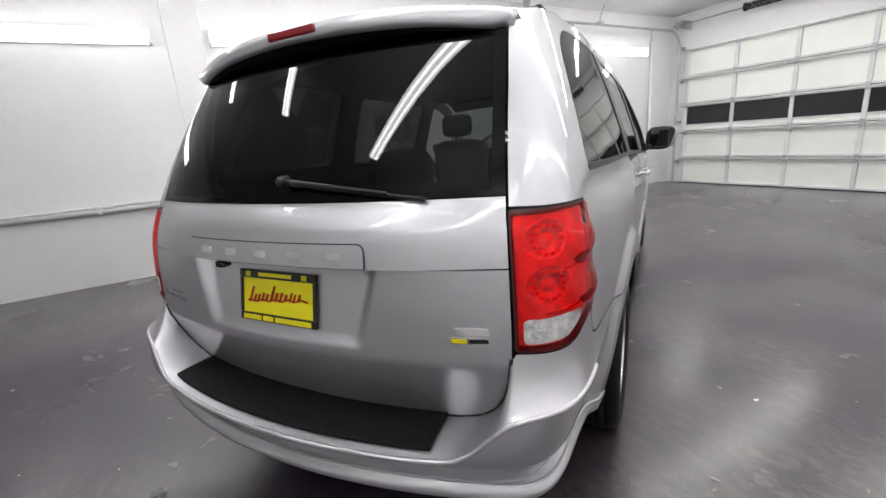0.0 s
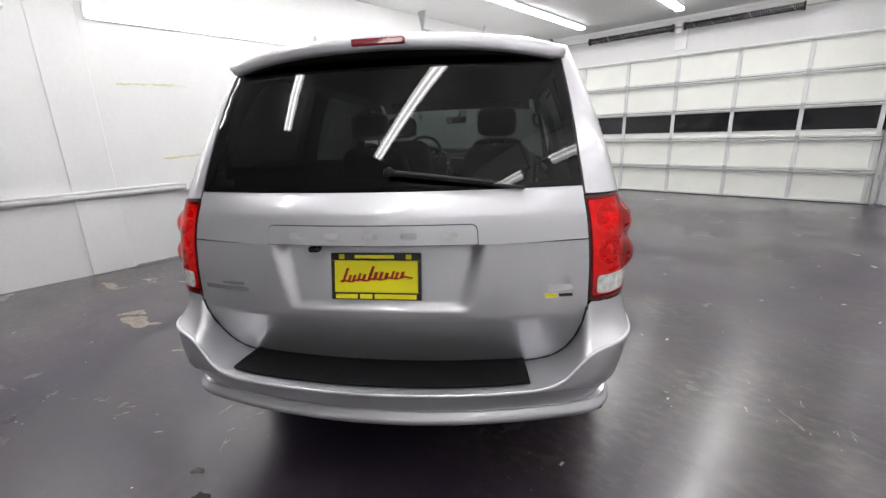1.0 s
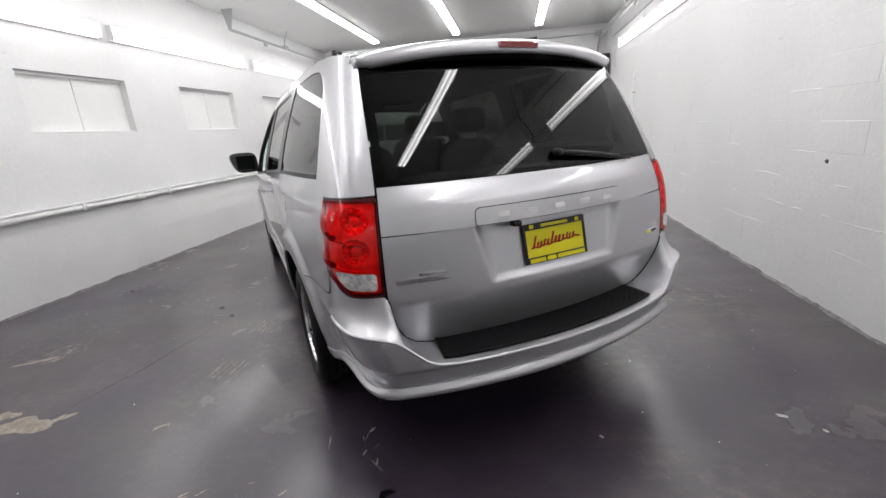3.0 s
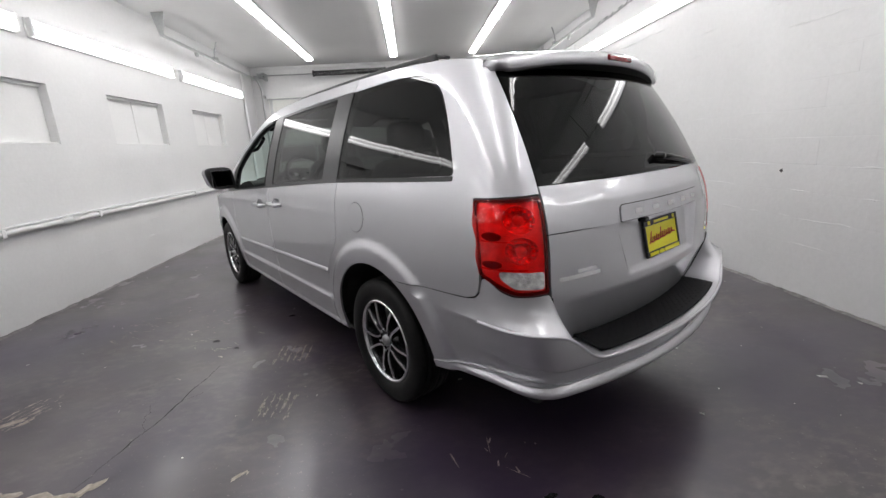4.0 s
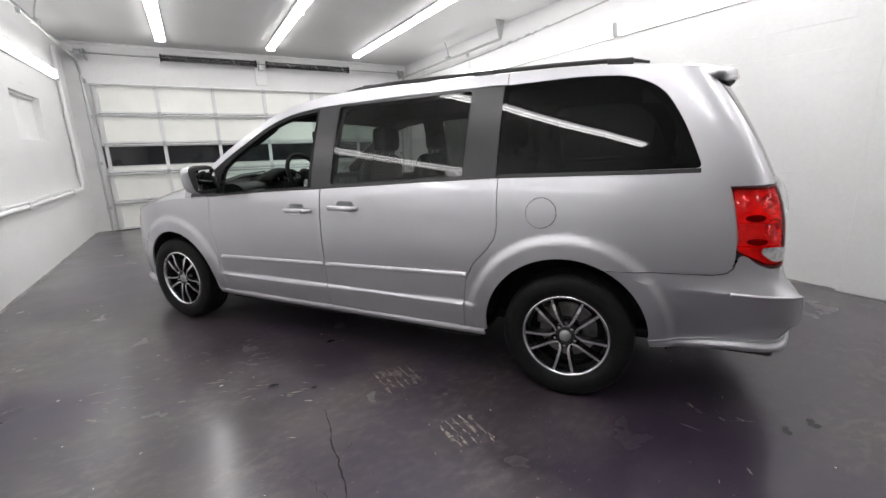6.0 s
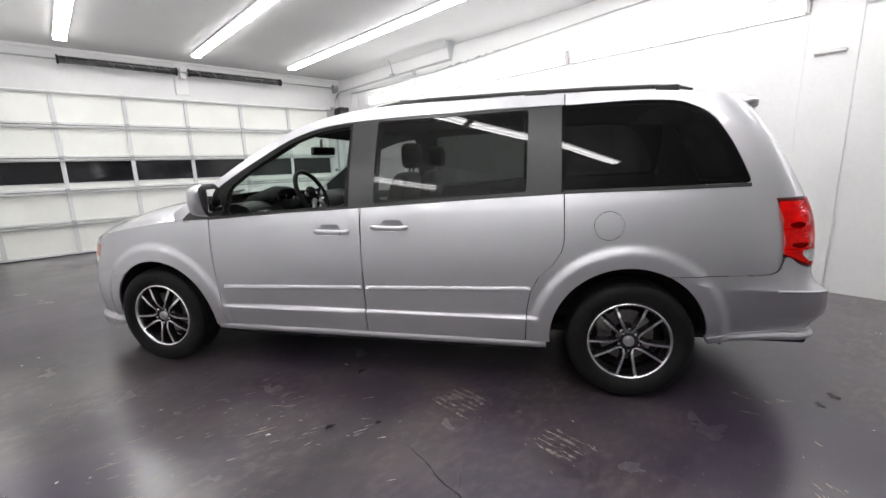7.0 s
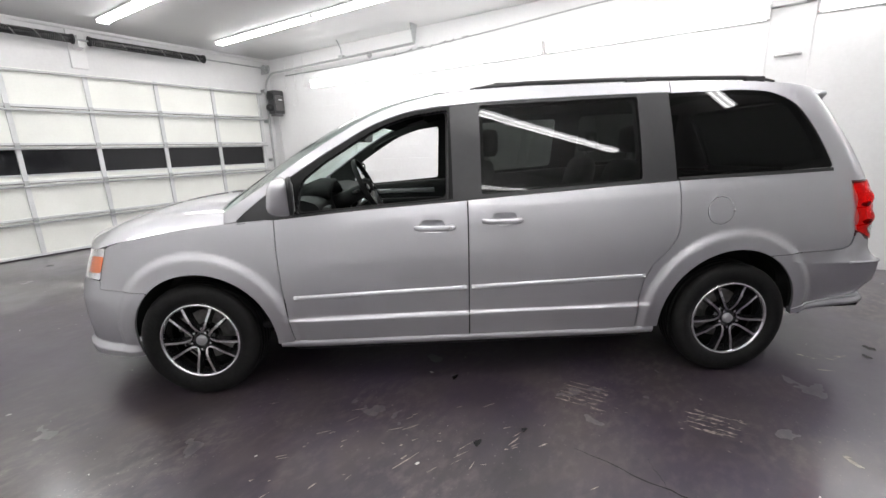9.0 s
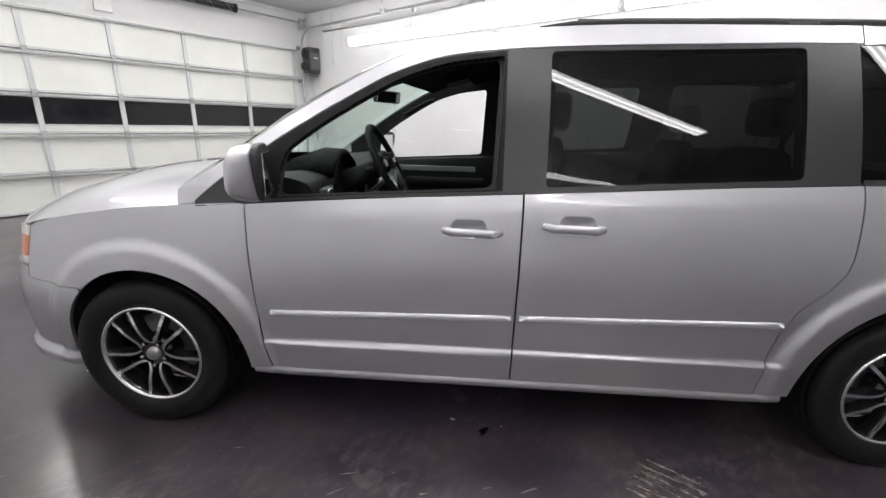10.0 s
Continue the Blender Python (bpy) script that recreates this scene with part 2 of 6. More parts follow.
def sweep(bm, path, radius, sides=8, caps=True):
    """A round bar along a list of places."""
    rings = []
    path = [Vector(p) for p in path]
    up = Vector((0, 0, 1))
    for n, p in enumerate(path):
        d = (path[min(n + 1, len(path) - 1)] - path[max(n - 1, 0)]).normalized()
        a = d.cross(up if abs(d.dot(up)) < 0.95 else Vector((1, 0, 0))).normalized()
        c = a.cross(d)
        r = radius[n] if isinstance(radius, (list, tuple)) else radius
        rings.append([bm.verts.new(p + r * (math.cos(t) * a + math.sin(t) * c)) for t in np.linspace(0, 2 * math.pi, sides, endpoint=False)])
    for a, b in zip(rings, rings[1:]):
        for k in range(sides):
            bm.faces.new((a[k], b[k], b[(k + 1) % sides], a[(k + 1) % sides]))
    if caps:
        bm.faces.new(rings[0][::-1])
        bm.faces.new(rings[-1])
    bmesh.ops.recalc_face_normals(bm, faces=bm.faces)
    return bm


def lathe(bm, profile, sides=48, axis="x", centre=(0, 0, 0), closed=False):
    """Turns a profile of (along, radius) about an axis."""
    rings = []
    for along, r in profile:
        ring = []
        for t in np.linspace(0, 2 * math.pi, sides, endpoint=False):
            p = (along, r * math.cos(t), r * math.sin(t)) if axis == "x" else ((r * math.cos(t), along, r * math.sin(t)) if axis == "y" else (r * math.cos(t), r * math.sin(t), along))
            ring.append(bm.verts.new(Vector(p) + Vector(centre)))
        rings.append(ring)
    pairs = list(zip(rings, rings[1:])) + ([(rings[-1], rings[0])] if closed else [])
    for a, b in pairs:
        for k in range(sides):
            bm.faces.new((a[k], a[(k + 1) % sides], b[(k + 1) % sides], b[k]))
    bmesh.ops.recalc_face_normals(bm, faces=bm.faces)
    return bm


def sheet(bm, rows):
    """A skin through rows of places of the same length. Returns its vertices, row by row."""
    made = [[bm.verts.new(p) for p in row] for row in rows]
    for a, b in zip(made, made[1:]):
        for k in range(len(a) - 1):
            quad = [a[k], a[k + 1], b[k + 1], b[k]]
            if len({tuple(v.co) for v in quad}) == 4:
                bm.faces.new(quad)
    return made


def curve(*points):
    """A smooth function without overshoot through (place, value) points."""
    xs, ys = (np.array(v, float) for v in zip(*points))
    h, d = np.diff(xs), np.diff(ys) / np.diff(xs)
    m = np.zeros(len(xs))
    m[0], m[-1] = d[0], d[-1]
    for n in range(1, len(xs) - 1):
        if d[n - 1] * d[n] > 0:
            w1, w2 = 2 * h[n] + h[n - 1], h[n] + 2 * h[n - 1]
            m[n] = (w1 + w2) / (w1 / d[n - 1] + w2 / d[n])

    def value(x):
        x = min(max(x, xs[0]), xs[-1])
        n = min(max(int(np.searchsorted(xs, x)) - 1, 0), len(h) - 1)
        t = (x - xs[n]) / h[n]
        return float((2 * t**3 - 3 * t**2 + 1) * ys[n] + (t**3 - 2 * t**2 + t) * h[n] * m[n] + (3 * t**2 - 2 * t**3) * ys[n + 1] + (t**3 - t**2) * h[n] * m[n + 1])

    return value


def step(lo, hi, x):
    t = min(max((x - lo) / (hi - lo), 0.0), 1.0)
    return t * t * (3 - 2 * t)

# ---------------------------------------------------------------- the room
LEFT, RIGHT, FRONT, BACK, TOP = -4.64, 1.75, 8.75, -5.6, 3.26
WALL = 0.22
part("floor", boxed((LEFT - WALL, BACK - WALL, -0.15), (RIGHT + WALL, FRONT + 2.5, 0.0)), FLOOR_PAINT)
tagged(bpy.data.objects["floor"], "dark grey painted concrete floor, worn and scuffed", "floor", kind="structure")
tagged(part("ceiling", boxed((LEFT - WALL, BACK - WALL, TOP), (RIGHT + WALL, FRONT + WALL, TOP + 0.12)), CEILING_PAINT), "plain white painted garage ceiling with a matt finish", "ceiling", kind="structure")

# Bricked-up windows of the left wall: along y from, to, and height from, to
NICHES = [(1.775, 2.912, 1.558, 2.12), (3.742, 4.878, 1.558, 2.12), (5.71, 6.85, 1.558, 2.12)]
bm = bmesh.new()
cuts = [BACK - WALL] + [v for n in NICHES for v in n[:2]] + [FRONT + WALL]
for n, (a, c) in enumerate(zip(cuts, cuts[1:])):
    if n % 2 == 0:
        box(bm, (LEFT - WALL, a, 0), (LEFT, c, TOP))
    else:
        box(bm, (LEFT - WALL, a, 0), (LEFT, c, 1.558))
        box(bm, (LEFT - WALL, a, 2.12), (LEFT, c, TOP))
bmesh.ops.remove_doubles(bm, verts=bm.verts, dist=0.0005)
wall_left = tagged(part("wall_left", bm, WALL_PAINT), "white painted concrete block wall with boarded-up windows", "wall", kind="structure")
wall_right = tagged(part("wall_right", boxed((RIGHT, BACK - WALL, 0), (RIGHT + WALL, FRONT + WALL, TOP)), WALL_PAINT), "white painted concrete block wall with uneven joints", "wall", kind="structure")
tagged(part("wall_back", boxed((LEFT, BACK - WALL, 0), (RIGHT, BACK, TOP)), WALL_PAINT), "plain white painted wall closing the garage", "wall", kind="structure")
bm = bmesh.new()
box(bm, (LEFT, FRONT, 0), (-4.33, FRONT + WALL, TOP))
box(bm, (1.46, FRONT, 0), (RIGHT, FRONT + WALL, TOP))
box(bm, (-4.33, FRONT, 2.606), (1.46, FRONT + WALL, TOP))
wall_front = tagged(part("wall_front", bm, WALL_PAINT), "white painted wall round the garage door opening", "wall", kind="structure")
bm = bmesh.new()
box(bm, (LEFT, FRONT - 0.05, TOP - 0.045), (RIGHT, FRONT, TOP), 0.008)
tagged(part("trim", bm, BOARD_PAINT), "white strip along the top of the door wall", "trim", kind="structure")

for n, (a, c, lo, hi) in enumerate(NICHES):
    win = thing(f"window_{n + 1}", pose(LEFT - 0.085, (a + c) / 2, (lo + hi) / 2), "boarded-up window recess painted white like its wall", "window", "boarded-up windows", "structure")
    w, h = (c - a) / 2, (hi - lo) / 2
    for y0, y1 in ((-w, -0.004), (0.004, w)):
        part("board", boxed((-0.02, y0, -h), (0.0, y1, h), 0.003), BOARD_PAINT, win)
    bm = boxed((0.0, -w + 0.002, h - 0.03), (0.03, w - 0.002, h - 0.002), 0.004)
    part("window_frame", bm, BOARD_PAINT, win)
    part("window_sill", boxed((0.0, -w + 0.002, -h + 0.002), (0.072, w - 0.002, -h + 0.02), 0.005), BOARD_PAINT, win)

# Pilasters where the roof beam comes down
for name, x0, x1 in (("pilaster_left", LEFT, LEFT + 0.02), ("pilaster_right", RIGHT - 0.014, RIGHT)):
    tagged(part(name, boxed((x0, -0.13, 0), (x1, 0.2445, TOP), 0.008), WALL_PAINT), "white painted masonry pilaster standing against the wall", "pilaster", kind="structure")


def light_fixture(m, label, lit=TUBE_LIGHT, lens=LENS_LIGHT):
    """An eight-foot fluorescent fixture along its local x: housing, wraparound lens, two tubes showing through it, end caps. It opens towards -z."""
    f = thing("fluorescent_light", m, label, "ceiling light", "fluorescent lights")
    part("housing", boxed((-1.215, -0.085, -0.02), (1.215, 0.085, 0.0), 0.005), FIXTURE_WHITE, f)
    bm = bmesh.new()
    profile = [(0.074 * math.cos(a), -0.0205 - 0.034 * math.sin(a) ** 0.8) for a in np.linspace(0, math.pi, 13)]
    sheet(bm, [[Vector((x, y, z)) for y, z in profile] for x in np.linspace(-1.184, 1.184, 3)])
    part("lens", bm, lens, f, "glowing white wraparound lens", smooth=True)
    for y in (-0.033, 0.033):
        part("tube", sweep(bmesh.new(), [(-1.18, y, -0.046), (1.18, y, -0.046)], 0.0165, 8), lit, f, "lit white fluorescent tube", smooth=True)
    for x in (-1.2, 1.2):
        part("end_cap", boxed((x - 0.014, -0.079, -0.066), (x + 0.014, 0.079, -0.0205), 0.006), FIXTURE_WHITE, f)
    return f


first = light_fixture(pose(-3.1, 6.78, TOP - 0.002, 0, 0, 90), "white fluorescent tube light fixed to the ceiling, lit")
for x in (-3.15, -1.4, 0.28):
    for y in (6.78, 4.34, 1.90, -0.54):
        if (x, y) == (-3.15, 6.78):
            first.matrix_basis = pose(x, y, TOP - 0.002, 0, 0, 90)
        else:
            copy_thing(first, pose(x, y, TOP - 0.002, 0, 0, 90))
wall_one = light_fixture(pose(LEFT + 0.003, 1.505, 2.6, 0, -90, 0) @ pose(0, 0, 0, 0, 0, 90), "white fluorescent tube light fixed along the wall, lit", WALL_TUBE_LIGHT, WALL_LENS_LIGHT)
for y in (4.05, 6.71, -1.475):
    copy_thing(wall_one, pose(LEFT + 0.003, y, 2.6, 0, -90, 0) @ pose(0, 0, 0, 0, 0, 90))
for y in (1.47, 3.94, 6.22, -1.35, -4.0):
    copy_thing(wall_one, pose(RIGHT - 0.003, y, 2.66, 0, 90, 0) @ pose(0, 0, 0, 0, 0, 90))

# Pipe along the left wall
pipe = thing("wall_pipe", pose(LEFT + 0.045, 0, 0.825), "white painted pipe clamped along the block wall", "pipe")
bm = bmesh.new()
sweep(bm, [(0, BACK + 0.01, 0), (0, 7.93, 0.0), (0, 8.0, 0.03), (0, 8.03, 0.1), (0, 8.03, 2.2)], 0.028, 12)
part("tube", bm, PIPE_PAINT, pipe, smooth=True)
part("ledge", boxed((-0.044, BACK + 0.01, 0.032), (0.012, 7.9, 0.052), 0.006), PIPE_PAINT, pipe)
for y in (-3.3, -1.1, 0.9, 1.98, 3.1, 5.2, 7.3):
    part("pipe_clamp", boxed((-0.044, y - 0.02, -0.036), (0.034, y + 0.02, 0.036), 0.006), PIPE_PAINT, pipe)
part("coupling", sweep(bmesh.new(), [(0, 2.6, 0), (0, 2.72, 0)], 0.036, 12), PIPE_PAINT, pipe, smooth=True)

# ---------------------------------------------------------------- garage door
door = thing("garage_door", pose(0, 8.68, 0), "closed white sectional garage door with a row of dark windows", "garage door", kind="structure")
X0, X1 = -4.32, 1.45
STILES = [-4.26, -3.37, -2.44, -1.51, -0.54, 0.43, 1.39]
for n in range(5):
    lo, hi = 0.012 + n * 0.519, 0.012 + (n + 1) * 0.519 - 0.006
    sec = part("section", boxed((X0, 0.028, lo), (X1, 0.05, hi), 0.004) if n != 2 else box(boxed((X0, 0.028, lo), (X1, 0.05, lo + 0.1), 0.003), (X0, 0.028, hi - 0.03), (X1, 0.05, hi), 0.003), DOOR_PANEL, door)
    for a in STILES:
        part("stile", boxed((a - 0.03, -0.005, lo + 0.004), (a + 0.03, 0.027, hi - 0.004), 0.004), DOOR_FRAME, sec)
    part("strut", boxed((X0, -0.045, hi - 0.05), (X1, -0.007, hi - 0.022), 0.004), STRUT_STEEL, sec)
    part("rail", boxed((X0, -0.003, lo + 0.001), (X1, 0.026, lo + 0.036), 0.003), DOOR_FRAME, sec)
    if n == 2:
        for a, c in zip(STILES, STILES[1:]):
            part("pane", boxed((a + 0.034, 0.03, lo + 0.104), (c - 0.034, 0.036, hi - 0.034)), NIGHT_PANE, sec, "black night window pane")
            part("window_frame", box(boxed((a + 0.031, 0.012, lo + 0.1), (c - 0.031, 0.029, lo + 0.122), 0.003), (a + 0.031, 0.012, hi - 0.052), (c - 0.031, 0.029, hi - 0.034), 0.003), DOOR_FRAME, sec)
part("bottom_seal", boxed((X0, 0.02, 0.0), (X1, 0.045, 0.0115)), BLACK_PLASTIC, door)
for x in STILES[1:-1]:
    for n in range(1, 5):
        part("hinge", boxed((x - 0.03, -0.02, n * 0.519 - 0.035), (x + 0.03, -0.0055, n * 0.519 + 0.05), 0.004), STRUT_STEEL, door)

tracks = thing("door_track", pose(0, 8.6, 0), "galvanised steel garage door tracks with hangers", "door track", kind="structure")
for x, s in ((-4.40, 1), (1.53, -1)):
    bm = bmesh.new()
    arc = [(x, -0.32 + 0.32 * math.cos(a), 2.62 + 0.32 * math.sin(a)) for a in np.linspace(0, math.pi / 2, 8)]
    sweep(bm, [(x, 0, 0.02)] + arc + [(x, -3.85, 2.98)], 0.022, 6)
    part("rail", bm, STRUT_STEEL, tracks)
    for z in (0.4, 1.2, 2.0, 2.6):
        part("bracket", boxed((x - 0.03, 0.022, z), (x + 0.03, 0.148, z + 0.06), 0.003), STRUT_STEEL, tracks)
    bm = bmesh.new()
    low = [bm.verts.new((x + a, -3.84 + c, 2.965)) for a, c in ((-0.02, -0.004), (0.02, -0.004), (0.02, 0.004), (-0.02, 0.004))]
    top = [bm.verts.new((x + a, -3.84 + c, TOP - 0.0012)) for a, c in ((-0.085, -0.012), (0.085, -0.012), (0.085, 0.012), (-0.085, 0.012))]
    for k in range(4):
        bm.faces.new((low[k], low[(k + 1) % 4], top[(k + 1) % 4], top[k]))
    bm.faces.new(low[::-1])
    bm.faces.new(top)
    part("hanger", bm, STRUT_STEEL, tracks)
    part("pulley", lathe(bmesh.new(), [(-0.012, 0.008), (-0.012, 0.045), (0.0, 0.036), (0.012, 0.045), (0.012, 0.008)], 18, "x", (x, -2.9, 2.93)), STRUT_STEEL, tracks, smooth=True)
    part("cross_brace", sweep(bmesh.new(), [(x, -2.25, 3.0), (x + s * 0.02, -2.25, 3.12), (x + s * 0.05, -2.2, TOP - 0.001)], 0.012, 6), STRUT_STEEL, tracks)
    part("roller_guide", boxed((x - 0.045, -2.3, 2.955), (x + 0.045, -2.2, 3.01), 0.004), STRUT_STEEL, tracks)

spring = thing("torsion_spring", pose(0, 8.5, 3.04), "black torsion springs on a steel shaft above the door", "door spring", kind="structure")
part("shaft", sweep(bmesh.new(), [(-4.5, 0, 0), (1.6, 0, 0)], 0.0135, 8), STRUT_STEEL, spring, smooth=True)
for a, c in ((-3.2, -1.62), (-1.42, 0.25)):
    bm = bmesh.new()
    turns = 75
    sweep(bm, [(a + (c - a) * t / (turns * 7), 0.052 * math.cos(2 * math.pi * t / 7), 0.052 * math.sin(2 * math.pi * t / 7)) for t in range(turns * 7 + 1)], 0.0085, 4)
    part("coil", bm, SPRING_STEEL, spring, smooth=True)
    turn = round((c - a) / 0.26)
    stripe = [(a + (c - a) * t / (turn * 14), 0.0612 * math.cos(2 * math.pi * t / 14), 0.0612 * math.sin(2 * math.pi * t / 14)) for t in range(turn * 14 + 1)]
    part("paint_stripe", sweep(bmesh.new(), stripe, 0.003, 5), PIPE_PAINT, spring, "white paint stripe wound along the coil")
    for e in (a, c):
        part("end_cone", lathe(bmesh.new(), [(e - 0.012, 0.014), (e - 0.012, 0.068), (e + 0.012, 0.068), (e + 0.012, 0.014)], 18, "x"), SPRING_STEEL, spring)
part("centre_bracket", box(boxed((-1.56, 0.0, -0.1), (-1.48, 0.249, 0.07), 0.004), (-1.62, 0.2, -0.36), (-1.42, 0.249, 0.17), 0.004), BOARD_PAINT, spring)
for x in (-4.36, 1.5):
    part("cable_drum", lathe(bmesh.new(), [(-0.05, 0.02), (-0.05, 0.07), (-0.035, 0.055), (0.035, 0.055), (0.05, 0.075), (0.05, 0.02)], 20, "x", (x, 0, 0)), STRUT_STEEL, spring)
    part("end_bracket", boxed((x - 0.012 + 0.075, 0.0, -0.08), (x + 0.012 + 0.075, 0.249, 0.07), 0.003), STRUT_STEEL, spring)

opener = thing("door_opener", pose(1.6, 8.42, 2.4), "dark grey garage door opener motor beside the door track", "door opener")
part("case", boxed((-0.11, -0.1, -0.24), (0.13, 0.12, 0.22), 0.02), DARK_BOX, opener)
part("cover", boxed((-0.09, -0.13, -0.18), (0.1, -0.101, 0.12), 0.014), COVER_GREY, opener)
part("maker_plate", boxed((-0.03, -0.1335, 0.02), (0.06, -0.1305, 0.045), 0.001), PIPE_PAINT, opener, "plain pale plate")
part("gearbox", lathe(bmesh.new(), [(-0.2, 0.02), (-0.2, 0.06), (-0.17, 0.075), (-0.115, 0.075)], 20, "x", (0, 0.0, -0.12)), SPRING_STEEL, opener, smooth=True)
part("foot", boxed((-0.08, -0.08, -0.285), (0.1, 0.1, -0.242), 0.012), COVER_GREY, opener)
part("chain_wheel", lathe(bmesh.new(), [(-0.16, 0.02), (-0.16, 0.09), (-0.13, 0.09), (-0.13, 0.02)], 20, "x", (0, -0.02, 0.1)), SPRING_STEEL, opener)
part("mount", boxed((0.131, -0.04, -0.2), (0.149, 0.08, 0.2), 0.002), STRUT_STEEL, opener)
part("conduit", sweep(bmesh.new(), [(0.1, 0.05, -0.24), (0.115, 0.1, -0.4), (0.115, 0.1, -1.5)], 0.012, 8), PIPE_PAINT, opener, smooth=True)

# ---------------------------------------------------------------- the minivan: its skin
# In the van's own space y runs forward from the rear bumper, z up; the skin is S(u, z), where u runs from the middle of the
# tail round the rear corner and along the side to the middle of the nose.
XC, YS, LC, YN = 0.745, 0.62, 0.36, 4.45
U1 = XC + LC
low_half = curve((0.18, 0.872), (0.30, 0.898), (0.45, 0.928), (0.60, 0.943), (0.80, 0.952), (0.95, 0.946), (1.05, 0.934), (1.12, 0.920))


def half(z):
    """Half the van's width at a height: a full lower body, and the sides of the cabin leaning in."""
    d = z - 1.12
    return low_half(z) if d < 0 else 0.920 - 0.25 * d - 0.19 * d * d



lower_gate = curve((0.2, 0.32), (0.5, 0.203), (0.58, 0.1735), (0.66, 0.1432), (0.712, 0.1228), (0.718, 0.1203), (0.723, 0.1194), (0.730, 0.1190), (0.742, 0.1193), (0.80, 0.1225), (0.94, 0.133), (1.15, 0.151))
upper_gate = curve((0.90, 0.107), (0.986, 0.123), (1.05, 0.136), (1.080, 0.1445), (1.10, 0.157), (1.15, 0.198))


base_tail = curve((0.2, 0.32), (0.5, 0.198), (0.62, 0.1555), (0.70, 0.1290), (0.725, 0.1250), (0.745, 0.1245), (0.80, 0.1265), (0.88, 0.130), (0.96, 0.138), (1.02, 0.150), (1.06, 0.162), (1.10, 0.1775), (1.15, 0.198))


def tail(z):
    """How far forward the tail lies at a height, at its corners and its glass."""
    d = z - 1.15
    return base_tail(z) if d < 0 else 0.198 + 0.42 * d + 0.22 * d * d


seam_u = curve((0.2, 0.722), (1.10, 0.723), (1.16, 0.727), (1.25, 0.736), (1.40, 0.757), (1.55, 0.785), (1.60, 0.797))  # the tailgate's edge


def gate_detail(u, z):
    """The crease and the shelf of the tailgate, which die out towards its edges."""
    if z >= 1.15:
        return 0.0
    if z < 0.9795:
        return (lower_gate(z) - base_tail(z)) * (1 - step(0.60, 0.722, abs(u)))
    return (upper_gate(z) - base_tail(z)) * (1 - step(0.42, 0.722, abs(u)))


def gate_half(profile, start):
    """One half of the tailgate's skin, lower or upper, carried on past the crease."""
    def skin(u, z):
        p = S(u, z, rear=base_tail)
        if abs(u) <= XC and z < 1.15:
            p.y += (profile(z) - base_tail(z)) * (1 - step(start, 0.722, abs(u)))
        return p
    return skin



nose = curve((0.2, 5.14), (0.35, 5.17), (0.55, 5.17), (0.64, 5.14), (0.72, 5.09), (0.85, 4.98), (0.95, 4.84), (1.1, 4.6))
taper = curve((0.3, 0.075), (0.62, 0.052), (1.0, 0.018), (1.5, 0.0), (3.5, 0.0), (4.0, 0.004), (4.45, 0.024), (4.7, 0.06))
ARCH_R, ARCH_F = (1.150, 0.352, 0.412), (4.165, 0.335, 0.402)


shoulder = curve((0.5, 1.193), (0.65, 1.188), (1.5, 1.166), (2.6, 1.103), (3.6, 1.040), (3.92, 1.008))


def side_x(y, z):
    x = half(z) - taper(y)
    x -= 0.007 * step(shoulder(y) - 0.085, shoulder(y) + 0.005, z) * (1 - step(3.15, 3.58, y)) * step(0.62, 1.0, y)
    between = step(1.58, 1.72, y) * (1 - step(3.60, 3.74, y))
    x += 0.017 * between * (1 - step(0.432, 0.454, z - 0.016 * (3.6 - y) / 2))
    return x


def flare(y, z):
    """How far the lips round the wheel arches stand out."""
    out = 0.0
    for cy, cz, r in (ARCH_R, ARCH_F):
        out += 0.020 * (1 - step(r + 0.070, r + 0.128, math.hypot(y - cy, z - cz))) * step(0.15, 0.36, z)
    return out


def start_y(z):
    return YS + 0.8 * (tail(max(z, 0.64)) - 0.13)


def bezier(p, t):
    a, b, c, d = (Vector(v) for v in p)
    return (1 - t) ** 3 * a + 3 * t * (1 - t) ** 2 * b + 3 * t * t * (1 - t) * c + t**3 * d


def S(u, z, rear=tail, bow=0.185):
    """The skin of the van's left side, at x < 0."""
    g = half(z) / 0.950
    ys = start_y(z)
    s = 1 if u >= 0 else -1
    u = abs(u)
    if u <= XC:
        x, y = u * g, rear(z) + bow * u * u + (gate_detail(u, z) if rear is tail else 0.0)
    elif u < U1:
        p0 = Vector((XC * g, rear(z) + bow * XC * XC, 0))
        t0 = Vector((g, 2 * bow * XC, 0)).normalized()
        p3 = Vector((side_x(ys, z), ys, 0))
        t3 = Vector((side_x(ys + 0.02, z) - side_x(ys, z), 0.02, 0)).normalized()
        reach = (p3 - p0).length
        x, y, _ = bezier((p0, p0 + t0 * reach * 0.34, p3 - t3 * reach * 0.50, p3), (u - XC) / LC)
    else:
        y = u - U1 + YS
        if y < 1.2:
            y = ys + (y - YS) * (1.2 - ys) / (1.2 - YS)
        if y > YN:
            p0 = Vector((side_x(YN, z), YN, 0))
            t0 = Vector((side_x(YN + 0.03, z) - side_x(YN - 0.03, z), 0.06, 0)).normalized()
            p3 = Vector((0, nose(z), 0))
            x, y, _ = bezier((p0, p0 + t0 * (0.43 + 0.10 * (1 - step(0.45, 0.90, z))), p3 + Vector((0.64, -0.04, 0)), p3), min((y - YN) / 1.05, 1.0))
        else:
            x = side_x(y, z)
    return Vector((-s * (x + flare(y, z)), y, z))


